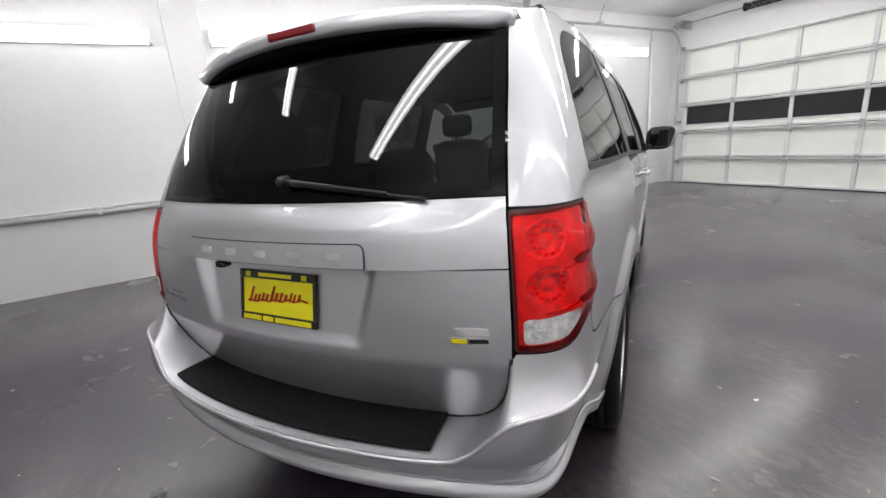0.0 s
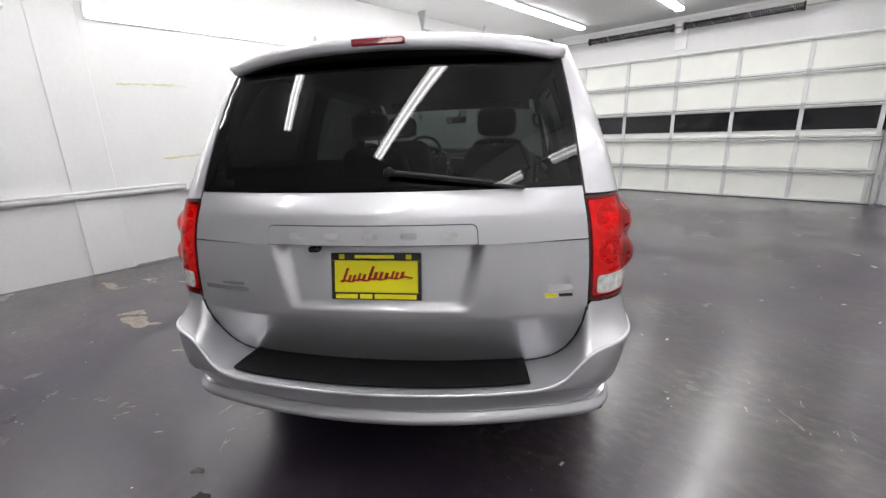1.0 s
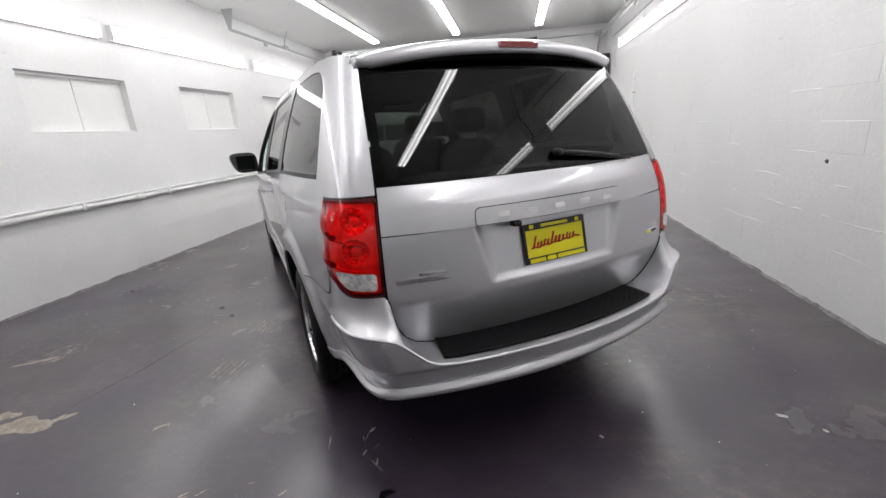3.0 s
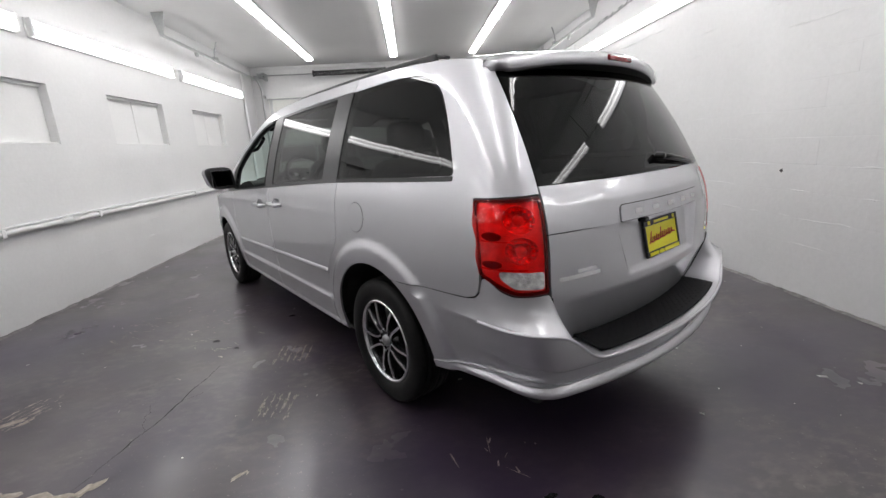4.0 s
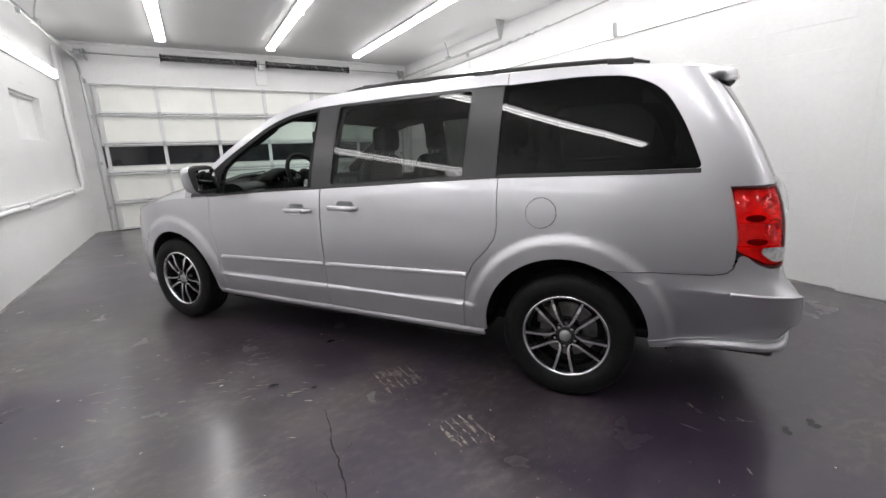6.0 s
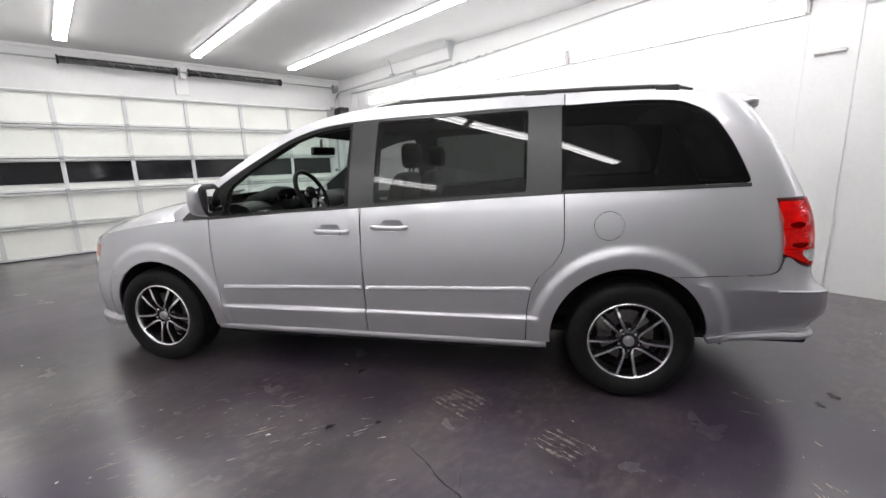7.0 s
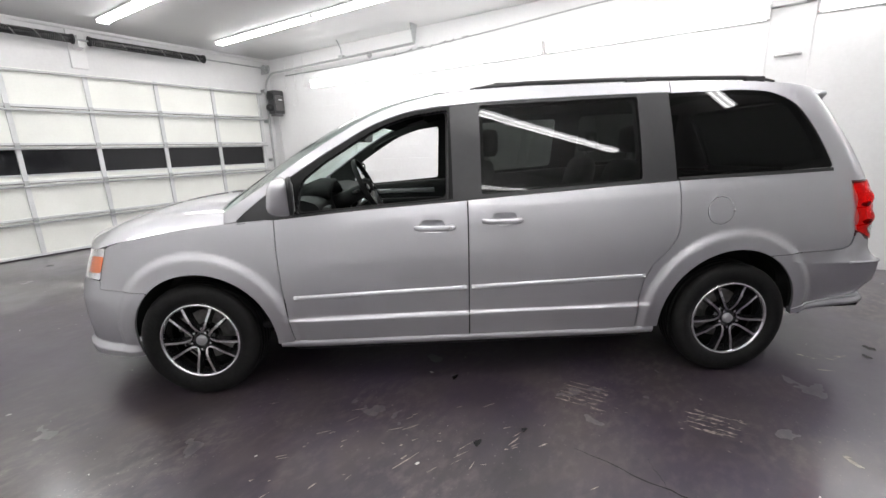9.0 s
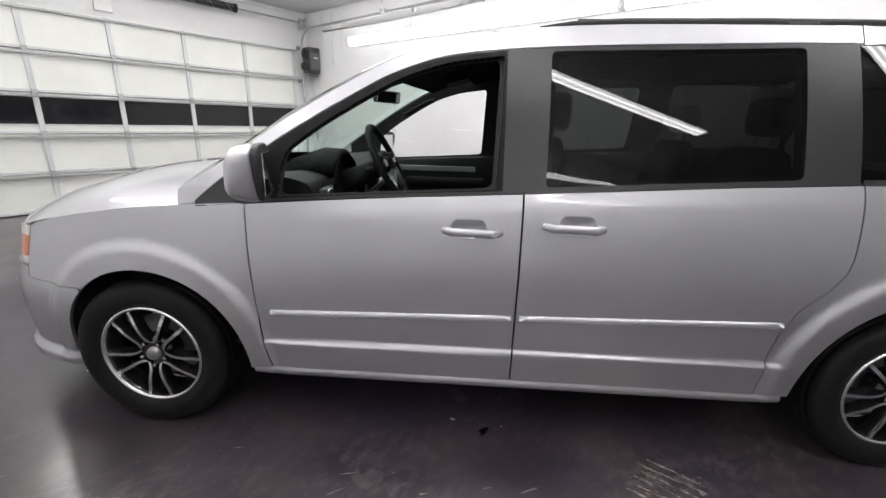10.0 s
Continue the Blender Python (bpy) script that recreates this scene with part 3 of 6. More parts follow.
def U(y, z):
    """The u of a place on the side, from its y."""
    ys = start_y(z)
    if y >= 1.2:
        return U1 + y - YS
    if y >= ys:
        return U1 + (y - ys) * (1.2 - YS) / (1.2 - ys)
    lo, hi = XC, U1
    for _ in range(30):
        mid = (lo + hi) / 2
        lo, hi = (mid, hi) if S(mid, z).y < y else (lo, mid)
    return lo


def sides(*points):
    """Outline points given as (y, z), turned to (u, z)."""
    return [(U(y, z), z) for y, z in points]


def rounded(points, radius, n=5):
    """A closed outline with its corners rounded; radius: one for all or one a corner."""
    out = []
    k = len(points)
    for i, p in enumerate(points):
        r = radius[i] if isinstance(radius, (list, tuple)) else radius
        p, a, c = Vector(p), Vector(points[i - 1]), Vector(points[(i + 1) % k])
        r = min(r, 0.45 * (a - p).length, 0.45 * (c - p).length)
        if r < 1e-4:
            out.append(tuple(p))
            continue
        s, e = p + (a - p).normalized() * r, p + (c - p).normalized() * r
        for t in np.linspace(0, 1, n):
            out.append(tuple((1 - t) ** 2 * s + 2 * t * (1 - t) * p + t * t * e))
    return out


def inside(points, poly):
    """Which of the points lie in a polygon."""
    px, py = np.asarray(points, float).T
    poly = np.asarray(poly, float)
    hit = np.zeros(len(px), bool)
    for (x0, y0), (x1, y1) in zip(poly, np.roll(poly, -1, 0)):
        if y0 != y1:
            hit ^= ((y0 > py) != (y1 > py)) & (px < (x1 - x0) * (py - y0) / (y1 - y0) + x0)
    return hit


def resampled(poly, gap):
    out = []
    for a, c in zip(poly, poly[1:] + poly[:1]):
        n = max(1, math.ceil(math.dist(a, c) / gap))
        out += [(a[0] + (c[0] - a[0]) * t / n, a[1] + (c[1] - a[1]) * t / n) for t in range(n)]
    return out


def outward(skin, u, z, d=0.003):
    """The outward direction of a skin."""
    a, c = skin(u + d, z) - skin(u - d, z), skin(u, z + d) - skin(u, z - d)
    n = a.cross(c).normalized()
    p = skin(u, z)
    return n if n.dot(p - Vector((0, min(max(p.y, 1.2), 3.9), 0.8))) > 0 else -n


def panel(name, outline, skin, mat, parent, holes=(), gap=0.035, depth=0.014, mirror=False, label="", lift=0.0):
    """A sheet part cut to an outline (with holes) on a curved skin, with its edges turned inwards."""
    rings = [resampled(list(r), gap * 0.8) for r in (outline, *holes)]
    flat = [p for r in rings for p in r]
    edges, at = [], 0
    for r in rings:
        edges += [(at + k, at + (k + 1) % len(r)) for k in range(len(r))]
        at += len(r)
    lo, hi = np.min(flat, 0), np.max(flat, 0)
    grid = [(x + (gap / 2 if n % 2 else 0), y) for n, y in enumerate(np.arange(lo[1], hi[1], gap * 0.87)) for x in np.arange(lo[0], hi[0], gap)]
    if grid:
        keep = inside(grid, rings[0])
        for r in rings[1:]:
            keep &= ~inside(grid, r)
        border = np.array(flat)
        grid = np.array(grid)[keep]
        if len(grid):
            near = np.min(np.hypot(grid[:, None, 0] - border[None, :, 0], grid[:, None, 1] - border[None, :, 1]), 1) > gap * 0.45
            flat = flat + [tuple(p) for p in grid[near]]
    from_2d = geometry.delaunay_2d_cdt([Vector(p) for p in flat], edges, [], 0, 1e-6)
    pts, tris = [tuple(p) for p in from_2d[0]], from_2d[2]
    mid = [(sum(pts[k][0] for k in t) / 3, sum(pts[k][1] for k in t) / 3) for t in tris]
    keep = inside(mid, rings[0])
    for r in rings[1:]:
        keep &= ~inside(mid, r)
    bm = bmesh.new()
    vs = [bm.verts.new(skin(*p)) for p in pts]
    at_2d = dict(zip(vs, pts))
    for t, k in zip(tris, keep):
        if k:
            bm.faces.new([vs[i] for i in t])
    for v in [v for v in bm.verts if not v.link_faces]:
        del at_2d[v]
        bm.verts.remove(v)
    facing = {v: outward(skin, *p) for v, p in at_2d.items()}
    bm.normal_update()
    for f in bm.faces:
        if f.normal.dot(facing[f.verts[0]]) < 0:
            f.normal_flip()
    if lift:
        for v in bm.verts:
            v.co += facing[v] * lift
    given = dict(facing)
    if depth:
        rim = [e for e in bm.edges if e.is_boundary]
        for e in rim:
            a, c = e.verts
            quad = [bm.verts.new(p) for p in (a.co, c.co, c.co - facing[c] * depth, a.co - facing[a] * depth)]
            f = bm.faces.new(quad)
            f.normal_update()
            mid2 = (e.link_faces[0].calc_center_median() - (a.co + c.co) / 2)
            if f.normal.dot(mid2) > 0:
                f.normal_flip()
                f.normal_update()
            given.update((v, f.normal.copy()) for v in quad)
    if mirror:
        bmesh.ops.scale(bm, vec=(-1, 1, 1), verts=bm.verts)
        bmesh.ops.reverse_faces(bm, faces=bm.faces)
    s = -1 if mirror else 1
    listed = [(s * given[v].x, given[v].y, given[v].z) for v in bm.verts]
    ob = part(name, bm, mat, parent, label, smooth=True)
    ob.data.normals_split_custom_set_from_vertices(listed)
    return ob


def arch(a, from_angle, to_angle, n=22, grow=0.0):
    """Points along a wheel arch, angles from straight ahead over the top."""
    return [(a[0] + (a[2] + grow) * math.cos(t), a[1] + (a[2] + grow) * math.sin(t)) for t in np.linspace(radians(from_angle), radians(to_angle), n)]


belt = shoulder
band_top = curve((1.4, 1.628), (1.6, 1.627), (2.2, 1.614), (2.6, 1.598), (2.75, 1.588), (2.95, 1.563), (3.15, 1.500), (3.35, 1.392), (3.52, 1.290), (3.73, 1.150), (3.90, 1.020))
rail = curve((0.5, 1.605), (0.62, 1.640), (0.8, 1.668), (1.0, 1.682), (1.6, 1.690), (2.2, 1.687), (2.66, 1.668), (2.85, 1.641), (3.03, 1.597), (3.20, 1.530), (3.36, 1.442), (3.52, 1.346), (3.67, 1.245), (3.83, 1.142), (3.97, 1.055))
hood_edge = curve((3.70, 1.025), (3.89, 1.008), (4.10, 0.990), (4.31, 0.962), (4.55, 0.915), (4.75, 0.865), (5.2, 0.80))

van = thing("minivan", pose(0, 0, 0, 0, 0, 35) @ pose(-0.02, 0, 0), "silver metallic minivan with tinted windows and alloy wheels", "minivan")
G = 0.0025


def cup_line(y0, zc, grow=0.0):
    """Outline of the scoop behind a door handle."""
    return rounded([(U(y0 - 0.072 - grow, zc), zc - 0.020 - grow), (U(y0 - 0.060 - grow, zc), zc + 0.034 + grow), (U(y0 + 0.060 + grow, zc), zc + 0.034 + grow), (U(y0 + 0.072 + grow, zc), zc - 0.020 - grow), (U(y0 + 0.03, zc), zc - 0.036 - grow), (U(y0 - 0.03, zc), zc - 0.036 - grow)], 0.025, 6)



DOOR_FRONT = [(3.700, belt(3.7) - 0.016), (3.701, 0.86), (3.698, 0.64), (3.682, 0.45), (3.662, 0.31)]
SLIDE_REAR = [(1.503, belt(1.5) - 0.014), (1.499, 0.90), (1.512, 0.84), (1.555, 0.775), (1.632, 0.695), (1.676, 0.60), (1.692, 0.50), (1.697, 0.31)]
for mirror in (False, True):
    flip = {"mirror": mirror}
    # front door
    line = [(2.668, 0.31), (2.668, 0.8), (2.668, belt(2.67) - 0.015), (3.1, belt(3.1) - 0.015), (3.4, belt(3.4) - 0.016)] + DOOR_FRONT
    front_door = panel("front_door", sides(*line), S, PAINT, van, holes=[cup_line(2.858, 0.955)], gap=0.015, **flip)
    # sliding door
    line = [(2.661, 0.31), (1.697 + 0.0, 0.31)] + SLIDE_REAR[::-1][1:] + [(1.9, belt(1.9) - 0.015), (2.3, belt(2.3) - 0.015), (2.661, belt(2.66) - 0.015)]
    sliding_door = panel("sliding_door", sides(*line), S, PAINT, van, holes=[cup_line(2.465, 0.981)], gap=0.015, **flip)
    # rear quarter with the corner pillar, from the wheel arch to the roof
    quarter_glass = rounded([(1.508, belt(1.5) + 0.002), (1.515, 1.625), (1.10, 1.638), (0.90, 1.624), (0.762, 1.555), (0.666, 1.40), (0.585, belt(0.59) + 0.006)], [0.01, 0.02, 0.1, 0.08, 0.1, 0.12, 0.03])
    pillar_edge = [(seam_u(z) + 0.004, z) for z in (1.125, 1.18, 1.25, 1.33, 1.40, 1.48, 1.55, 1.598)]
    line = sides(*[(y - 2 * G, z) for y, z in SLIDE_REAR]) + sides(*arch(ARCH_R, -6, 117)) + sides((0.75, 0.722), (0.60, 0.724), (0.50, 0.729), (0.458, 0.740), (0.438, 0.762), (0.430, 0.80), (0.43, 0.829), (0.478, 1.118)) + pillar_edge
    line += [(0.85, 1.606)] + sides((0.60, 1.634), (0.70, rail(0.7)), (0.85, rail(0.85)), (1.0, rail(1.0)), (1.2, rail(1.2)), (1.497, rail(1.5)))
    panel("rear_quarter", line, S, PAINT, van, holes=[sides(*quarter_glass)], gap=0.019, **flip)
    ys = np.linspace(0.592, 1.505, 16)
    line = [(y, belt(y) - 0.014) for y in ys] + [(y, belt(y) + 0.005) for y in ys[::-1]]
    panel("belt_moulding", sides(*line), S, BLACK_PLASTIC, van, gap=0.03, lift=0.003, depth=0.006, label="black belt moulding", **flip)
    # black band of the window frames and pillars
    driver_window = rounded([(2.752, 1.566), (2.95, 1.540), (3.12, 1.487), (3.27, 1.402), (3.435, 1.300), (3.555, 1.208), (3.578, belt(3.57) + 0.004), (2.768, belt(2.77) + 0.004)], [0.02, 0.05, 0.1, 0.1, 0.1, 0.05, 0.01, 0.01])
    slide_glass = rounded([(2.582, 1.585), (2.588, belt(2.59) + 0.008), (1.702, belt(1.7) + 0.008), (1.694, 1.611)], 0.02)
    ys = np.linspace(1.516, 3.895, 40)
    line = [(y, belt(y) - 0.012) for y in ys] + [(y, band_top(y)) for y in ys[::-1]]
    panel("window_surround", sides(*line), lambda u, z: S(u, z), BLACK_TRIM, van, holes=[sides(*driver_window), sides(*slide_glass)], gap=0.035, depth=0.03, label="satin black window surround", **flip)
    ys = np.linspace(2.742, 3.66, 26)
    line = [(y, belt(y) - 0.001) for y in ys if y < 3.6] + [(3.618, belt(3.6) + 0.002)] + [(y, band_top(y) - 0.006) for y in ys[::-1]]
    panel("window_seal", sides(*line), S, RUBBER, van, holes=[sides(*driver_window)], gap=0.03, lift=0.002, depth=0.02, label="black rubber window seal", **flip)
    # painted roof rail over it, down the windscreen pillar
    ys = np.concatenate([np.linspace(1.503, 2.66, 14), np.linspace(2.72, 3.96, 22)])
    line = [(y, band_top(y) + 0.003) for y in ys if y < 3.89] + [(3.905, 1.012)] + [(3.965, 1.005)] + [(y, rail(y)) for y in ys[::-1]]
    panel("roof_rail_panel", sides(*line), S, PAINT, van, gap=0.03, **flip)
    # glass
    panel("quarter_window", sides(*rounded([(1.512, belt(1.5) - 0.004), (1.518, 1.629), (1.10, 1.642), (0.90, 1.628), (0.757, 1.557), (0.660, 1.40), (0.579, belt(0.59) + 0.002)], [0.01, 0.02, 0.1, 0.08, 0.1, 0.12, 0.03])), S, QUARTER_GLASS, van, gap=0.05, depth=0, lift=-0.004, label="dark tinted glass", **flip)
    panel("sliding_window", sides(*rounded([(2.587, 1.59), (2.593, belt(2.59)), (1.697, belt(1.7)), (1.689, 1.616)], 0.02)), S, PRIVACY, van, gap=0.05, depth=0, lift=-0.004, label="dark tinted glass", **flip)
    # front fender
    line = sides(*[(y + 2 * G, z) for y, z in DOOR_FRONT[::-1]]) + sides((3.75, 1.018), (3.9, hood_edge(3.9)), (4.1, hood_edge(4.1)), (4.31, hood_edge(4.31)), (4.5, hood_edge(4.5)), (4.60, hood_edge(4.6) - 0.004), (4.632, 0.880), (4.676, 0.745), (4.686, 0.70), (4.69, 0.6465), (4.45, 0.6390)) + sides(*arch(ARCH_F, 48, 186))
    panel("front_fender", line, S, PAINT, van, gap=0.019, **flip)
    # sill
    ys = np.linspace(1.578, 3.752, 12)
    line = [(y, 0.305) for y in ys] + [(y, 0.262) for y in ys[::-1]]
    panel("sill", sides(*line), lambda u, z: S(u, z) + Vector((0.008 - 0.011 * math.sin(math.pi * min(max((z - 0.262) / 0.043, 0), 1)) ** 0.7, 0, 0)), PAINT, van, gap=0.008, **flip)

def sides_ahead(*points):
    """As sides(), also where the skin turns towards the nose."""
    out = []
    for y, z in points:
        lo, hi = U1 + 3.5 - YS, U1 + YN - YS + 0.5
        for _ in range(30):
            mid = (lo + hi) / 2
            lo, hi = (mid, hi) if S(mid, z).y < y else (lo, mid)
        out.append((lo, z))
    return out


def nose_u(t):
    """u along the nose: 0 at the corner, 1 in the middle."""
    return U1 + YN - YS + 1.05 * t


def chin(u, z):
    """The front bumper's skin, with a lip along its lower edge."""
    n = outward(S, u, z)
    n.z = 0
    return S(u, z) + n * (0.030 * (1 - step(0.262, 0.300, z)) * step(U(4.47, 0.3), U(4.60, 0.3), u))


# front bumper and grille skin, both halves
for mirror in (False, True):
    line = sides_ahead(*arch(ARCH_F, 46, 4, 10)) + sides_ahead((4.572, 0.310), (4.560, 0.262), (4.545, 0.232)) + [(nose_u(0.15), 0.225), (nose_u(0.5), 0.215), (nose_u(1.0), 0.215), (nose_u(1.0), 0.60), (nose_u(0.5), 0.694), (nose_u(0.27), 0.696), (U(4.694, 0.694), 0.694), (U(4.694, 0.643), 0.6435), (U(4.45, 0.636), 0.6360)]
    panel("front_bumper", line, chin, PAINT, van, gap=0.022, mirror=mirror)
    line = [(nose_u(0.535), 0.70), (nose_u(1.0), 0.605), (nose_u(1.0), 0.83), (nose_u(0.535), 0.84)]
    panel("grille", line, S, BLACK_PLASTIC, van, gap=0.05, mirror=mirror, label="black grille")
    line = rounded([(U(4.638, 0.862), 0.884), (U(4.680, 0.74), 0.745), (U(4.69, 0.70), 0.700), (nose_u(0.525), 0.700), (nose_u(0.525), 0.84), (nose_u(0.3), 0.875)], 0.02)
    lamp = panel("headlamp", line, S, LAMP_CLEAR, van, gap=0.03, mirror=mirror, label="clear headlamp with an amber marker")
    line = rounded([(U(4.655, 0.8), 0.838), (U(4.682, 0.75), 0.742), (nose_u(0.34), 0.735), (nose_u(0.32), 0.832)], 0.02)
    panel("turn_signal", line, S, LAMP_AMBER, lamp, gap=0.03, mirror=mirror, lift=0.003, label="amber turn signal")

# ---------------------------------------------------------------- roof, windscreen, hood


def cross(edge, rise, forward=0.0, n=17, power=2.6):
    """A row of places from the left edge over the middle to the right edge."""
    out = []
    for t in np.linspace(-1, 1, n):
        t = math.copysign(1 - (1 - abs(t)) ** 1.35, t)
        k = 1 - abs(t) ** power
        out.append(Vector((edge.x * -t, edge.y + forward * (1 - t * t), edge.z + rise * k)))
    return out


rise_of = curve((0.4, 0.05), (0.8, 0.052), (1.6, 0.050), (2.7, 0.05), (3.2, 0.03), (4.0, 0.0))
bm = bmesh.new()
edges = [S(u, z) for u, z in ((0.797, 1.600), (0.83, 1.604), (0.88, 1.614), (0.94, 1.626))] + [S(U(y, rail(y)), rail(y)) for y in (0.60, 0.65, 0.70, 0.78, 0.85, 0.93, 1.0, 1.1, 1.25, 1.4, 1.6, 1.8, 2.0, 2.2, 2.4, 2.55, 2.66, 2.75)]
sheet(bm, [cross(e, rise_of(e.y), 0.16 * step(2.1, 2.75, e.y)) for e in edges])
part("roof", bm, PAINT, van, smooth=True)
bm = bmesh.new()
edges = [S(U(y, rail(y)), rail(y)) for y in np.linspace(2.755, 3.955, 20)]
sheet(bm, [cross(e, rise_of(e.y), 0.16 + 0.10 * step(2.75, 3.9, e.y), power=2.2) for e in edges])
windscreen = part("windscreen", bm, CLEAR_GLASS, van, "clear slanted windscreen", smooth=True)
bm = bmesh.new()
edges = [S(U(y, hood_edge(y)), hood_edge(y)) for y in np.linspace(3.79, 4.45, 13)] + [S(nose_u(t), hood_edge(4.45 + t)) for t in (0.1, 0.2, 0.3, 0.4, 0.5)]
rows = []
for e in edges:
    rows.append([Vector((e.x * -t, e.y + 0.27 * (1 - t * t), e.z + (0.045 * (1 - abs(t) ** 5) + 0.060 * (1 - abs(t) ** 2.2)) * (1 - 0.45 * step(4.2, 4.9, e.y)))) for t in np.sin(np.linspace(-1, 1, 41) * math.pi / 2)])
sheet(bm, rows)
part("hood", bm, PAINT, van, smooth=True)
bm = bmesh.new()
e = S(U(3.9, 1.0), 1.0)
sheet(bm, [[Vector((e.x * -t * 0.97, y + 0.27 * (1 - t * t), z + 0.115 * (1 - abs(t) ** 2.2))) for t in np.linspace(-1, 1, 21)] for y, z in ((3.83, 1.012), (3.90, 1.004), (3.94, 0.985))])
part("cowl", bm, BLACK_PLASTIC, van, "black plastic cowl", smooth=True)
front_wiper = part("front_wiper", sweep(bmesh.new(), [(-0.70, 3.92, 1.045), (-0.60, 3.95, 1.085), (-0.35, 4.03, 1.125), (-0.10, 4.08, 1.140)], [0.016, 0.012, 0.009, 0.006], 8), BLACK_PLASTIC, van, "black windscreen wiper", smooth=True)
part("blade", sweep(bmesh.new(), [(-0.62, 3.99, 1.090), (-0.3, 4.08, 1.135), (0.0, 4.12, 1.150)], 0.008, 6), BLACK_PLASTIC, front_wiper, smooth=True)
for s in (-1, 1):
    rack = part("roof_rack", sweep(bmesh.new(), [(s * 0.655, 2.62, 1.680), (s * 0.648, 2.50, 1.697), (s * 0.64, 2.3, 1.709), (s * 0.635, 1.8, 1.716), (s * 0.632, 1.3, 1.716), (s * 0.63, 1.02, 1.711), (s * 0.628, 0.90, 1.702), (s * 0.627, 0.83, 1.688)], [0.006, 0.010, 0.012, 0.012, 0.012, 0.012, 0.010, 0.006], 8), BLACK_PLASTIC, van, "black roof rail", smooth=True)
    for y in (2.42, 1.66, 0.96):
        part("rack_foot", boxed((s * 0.637 - 0.014, y - 0.06, 1.680), (s * 0.637 + 0.014, y + 0.06, 1.716), 0.008), BLACK_PLASTIC, rack)

# ---------------------------------------------------------------- tailgate, bumper, tail lamps


def raised(skin, height):
    """A skin lifted off another by height(u, z), or by one height."""
    return lambda u, z: skin(u, z) + outward(skin, u, z) * (height(u, z) if callable(height) else height)


def recess(u, z):
    hw = 0.315 + 0.055 * (z - 0.757) / 0.215
    edge = step(0.0, 0.055, hw + 0.012 - abs(u)) * step(0.748, 0.776, z + 0.05 * max(0, abs(u) - 0.24))
    return edge * (0.016 + 0.028 * (z - 0.757) / 0.215)


def gate(u, z):
    p = lower_skin(u, z)
    p.y += recess(u, z)
    return p


lower_skin = gate_half(lower_gate, 0.60)
upper_skin = gate_half(upper_gate, 0.42)


def symmetric(points):
    """A closed outline from its half at u > 0, given from the middle bottom to the middle top."""
    return list(points) + [(-u, z) for u, z in points[::-1]]


bottom_half = [(0.0, 0.511), (0.25, 0.511), (0.45, 0.513), (0.570, 0.519), (0.622, 0.533), (0.662, 0.566), (0.690, 0.618), (0.707, 0.68), (0.716, 0.75)]
tailgate = panel("tailgate", symmetric(bottom_half + [(0.718, 0.9775), (0.4, 0.9775), (0.0, 0.9775)]), gate, PAINT, van, gap=0.015)
panel("upper_panel", symmetric([(0.0, 0.9815), (0.4, 0.9815), (0.718, 0.9815), (0.719, 1.05), (0.719, 1.10), (0.722, 1.149), (0.4, 1.149), (0.0, 1.149)]), upper_skin, PAINT, tailgate, gap=0.02)
line = rounded([(-0.352, 0.984), (-0.352, 1.046), (0.375, 1.046), (0.375, 0.984)], [0.004, 0.022, 0.022, 0.004], 6)
panel("handle_gap", rounded([(-0.3555, 0.982), (-0.3555, 1.0495), (0.3785, 1.0495), (0.3785, 0.982)], [0.004, 0.025, 0.025, 0.004], 6), upper_skin, BLACK_TRIM, tailgate, gap=0.018, lift=0.001, depth=0)
panel("handle_strip", line, upper_skin, PAINT, tailgate, gap=0.018, lift=0.005, depth=0.004)
for u in (-0.262, -0.130, 0.004, 0.135, 0.262):
    panel("badge_letter", rounded([(u - 0.026, 1.004), (u - 0.026, 1.024), (u + 0.026, 1.024), (u + 0.026, 1.004)], 0.008, 4), upper_skin, CHROME, tailgate, gap=0.02, lift=0.0075, depth=0.003, label="plain chrome badge bar")
for u0, u1, z0, z1, m in ((0.50, 0.60, 0.822, 0.834, CHROME), (0.48, 0.685, 0.800, 0.816, CHROME), (-0.665, -0.575, 0.812, 0.830, CHROME), (-0.665, -0.565, 0.787, 0.803, CHROME), (-0.663, -0.614, 0.7895, 0.8005, GLOSS_BLACK), (-0.611, -0.567, 0.7895, 0.8005, PLATE_YELLOW)):
    tall = (z1 - z0) * 0.3
    panel("badge", rounded([(u0, z0), (u0 + tall, z1), (u1, z1), (u1 - tall, z0)], 0.003, 3), S, m, tailgate, gap=0.03, lift=0.0028 if m is CHROME else 0.0038, depth=0.003)

seal = [(u, z - 0.004) for u, z in bottom_half]
seal = [(-u, z) for u, z in seal[::-1]] + seal[1:]
seal_line = [(a[0] + (c[0] - a[0]) * t / 5, a[1] + (c[1] - a[1]) * t / 5) for a, c in zip(seal, seal[1:]) for t in range(5)] + seal[-1:]
part("bottom_seal", sweep(bmesh.new(), [gate(u, z) for u, z in seal_line], 0.0055, 6), BLACK_PLASTIC, tailgate, "black rubber seal", smooth=True)

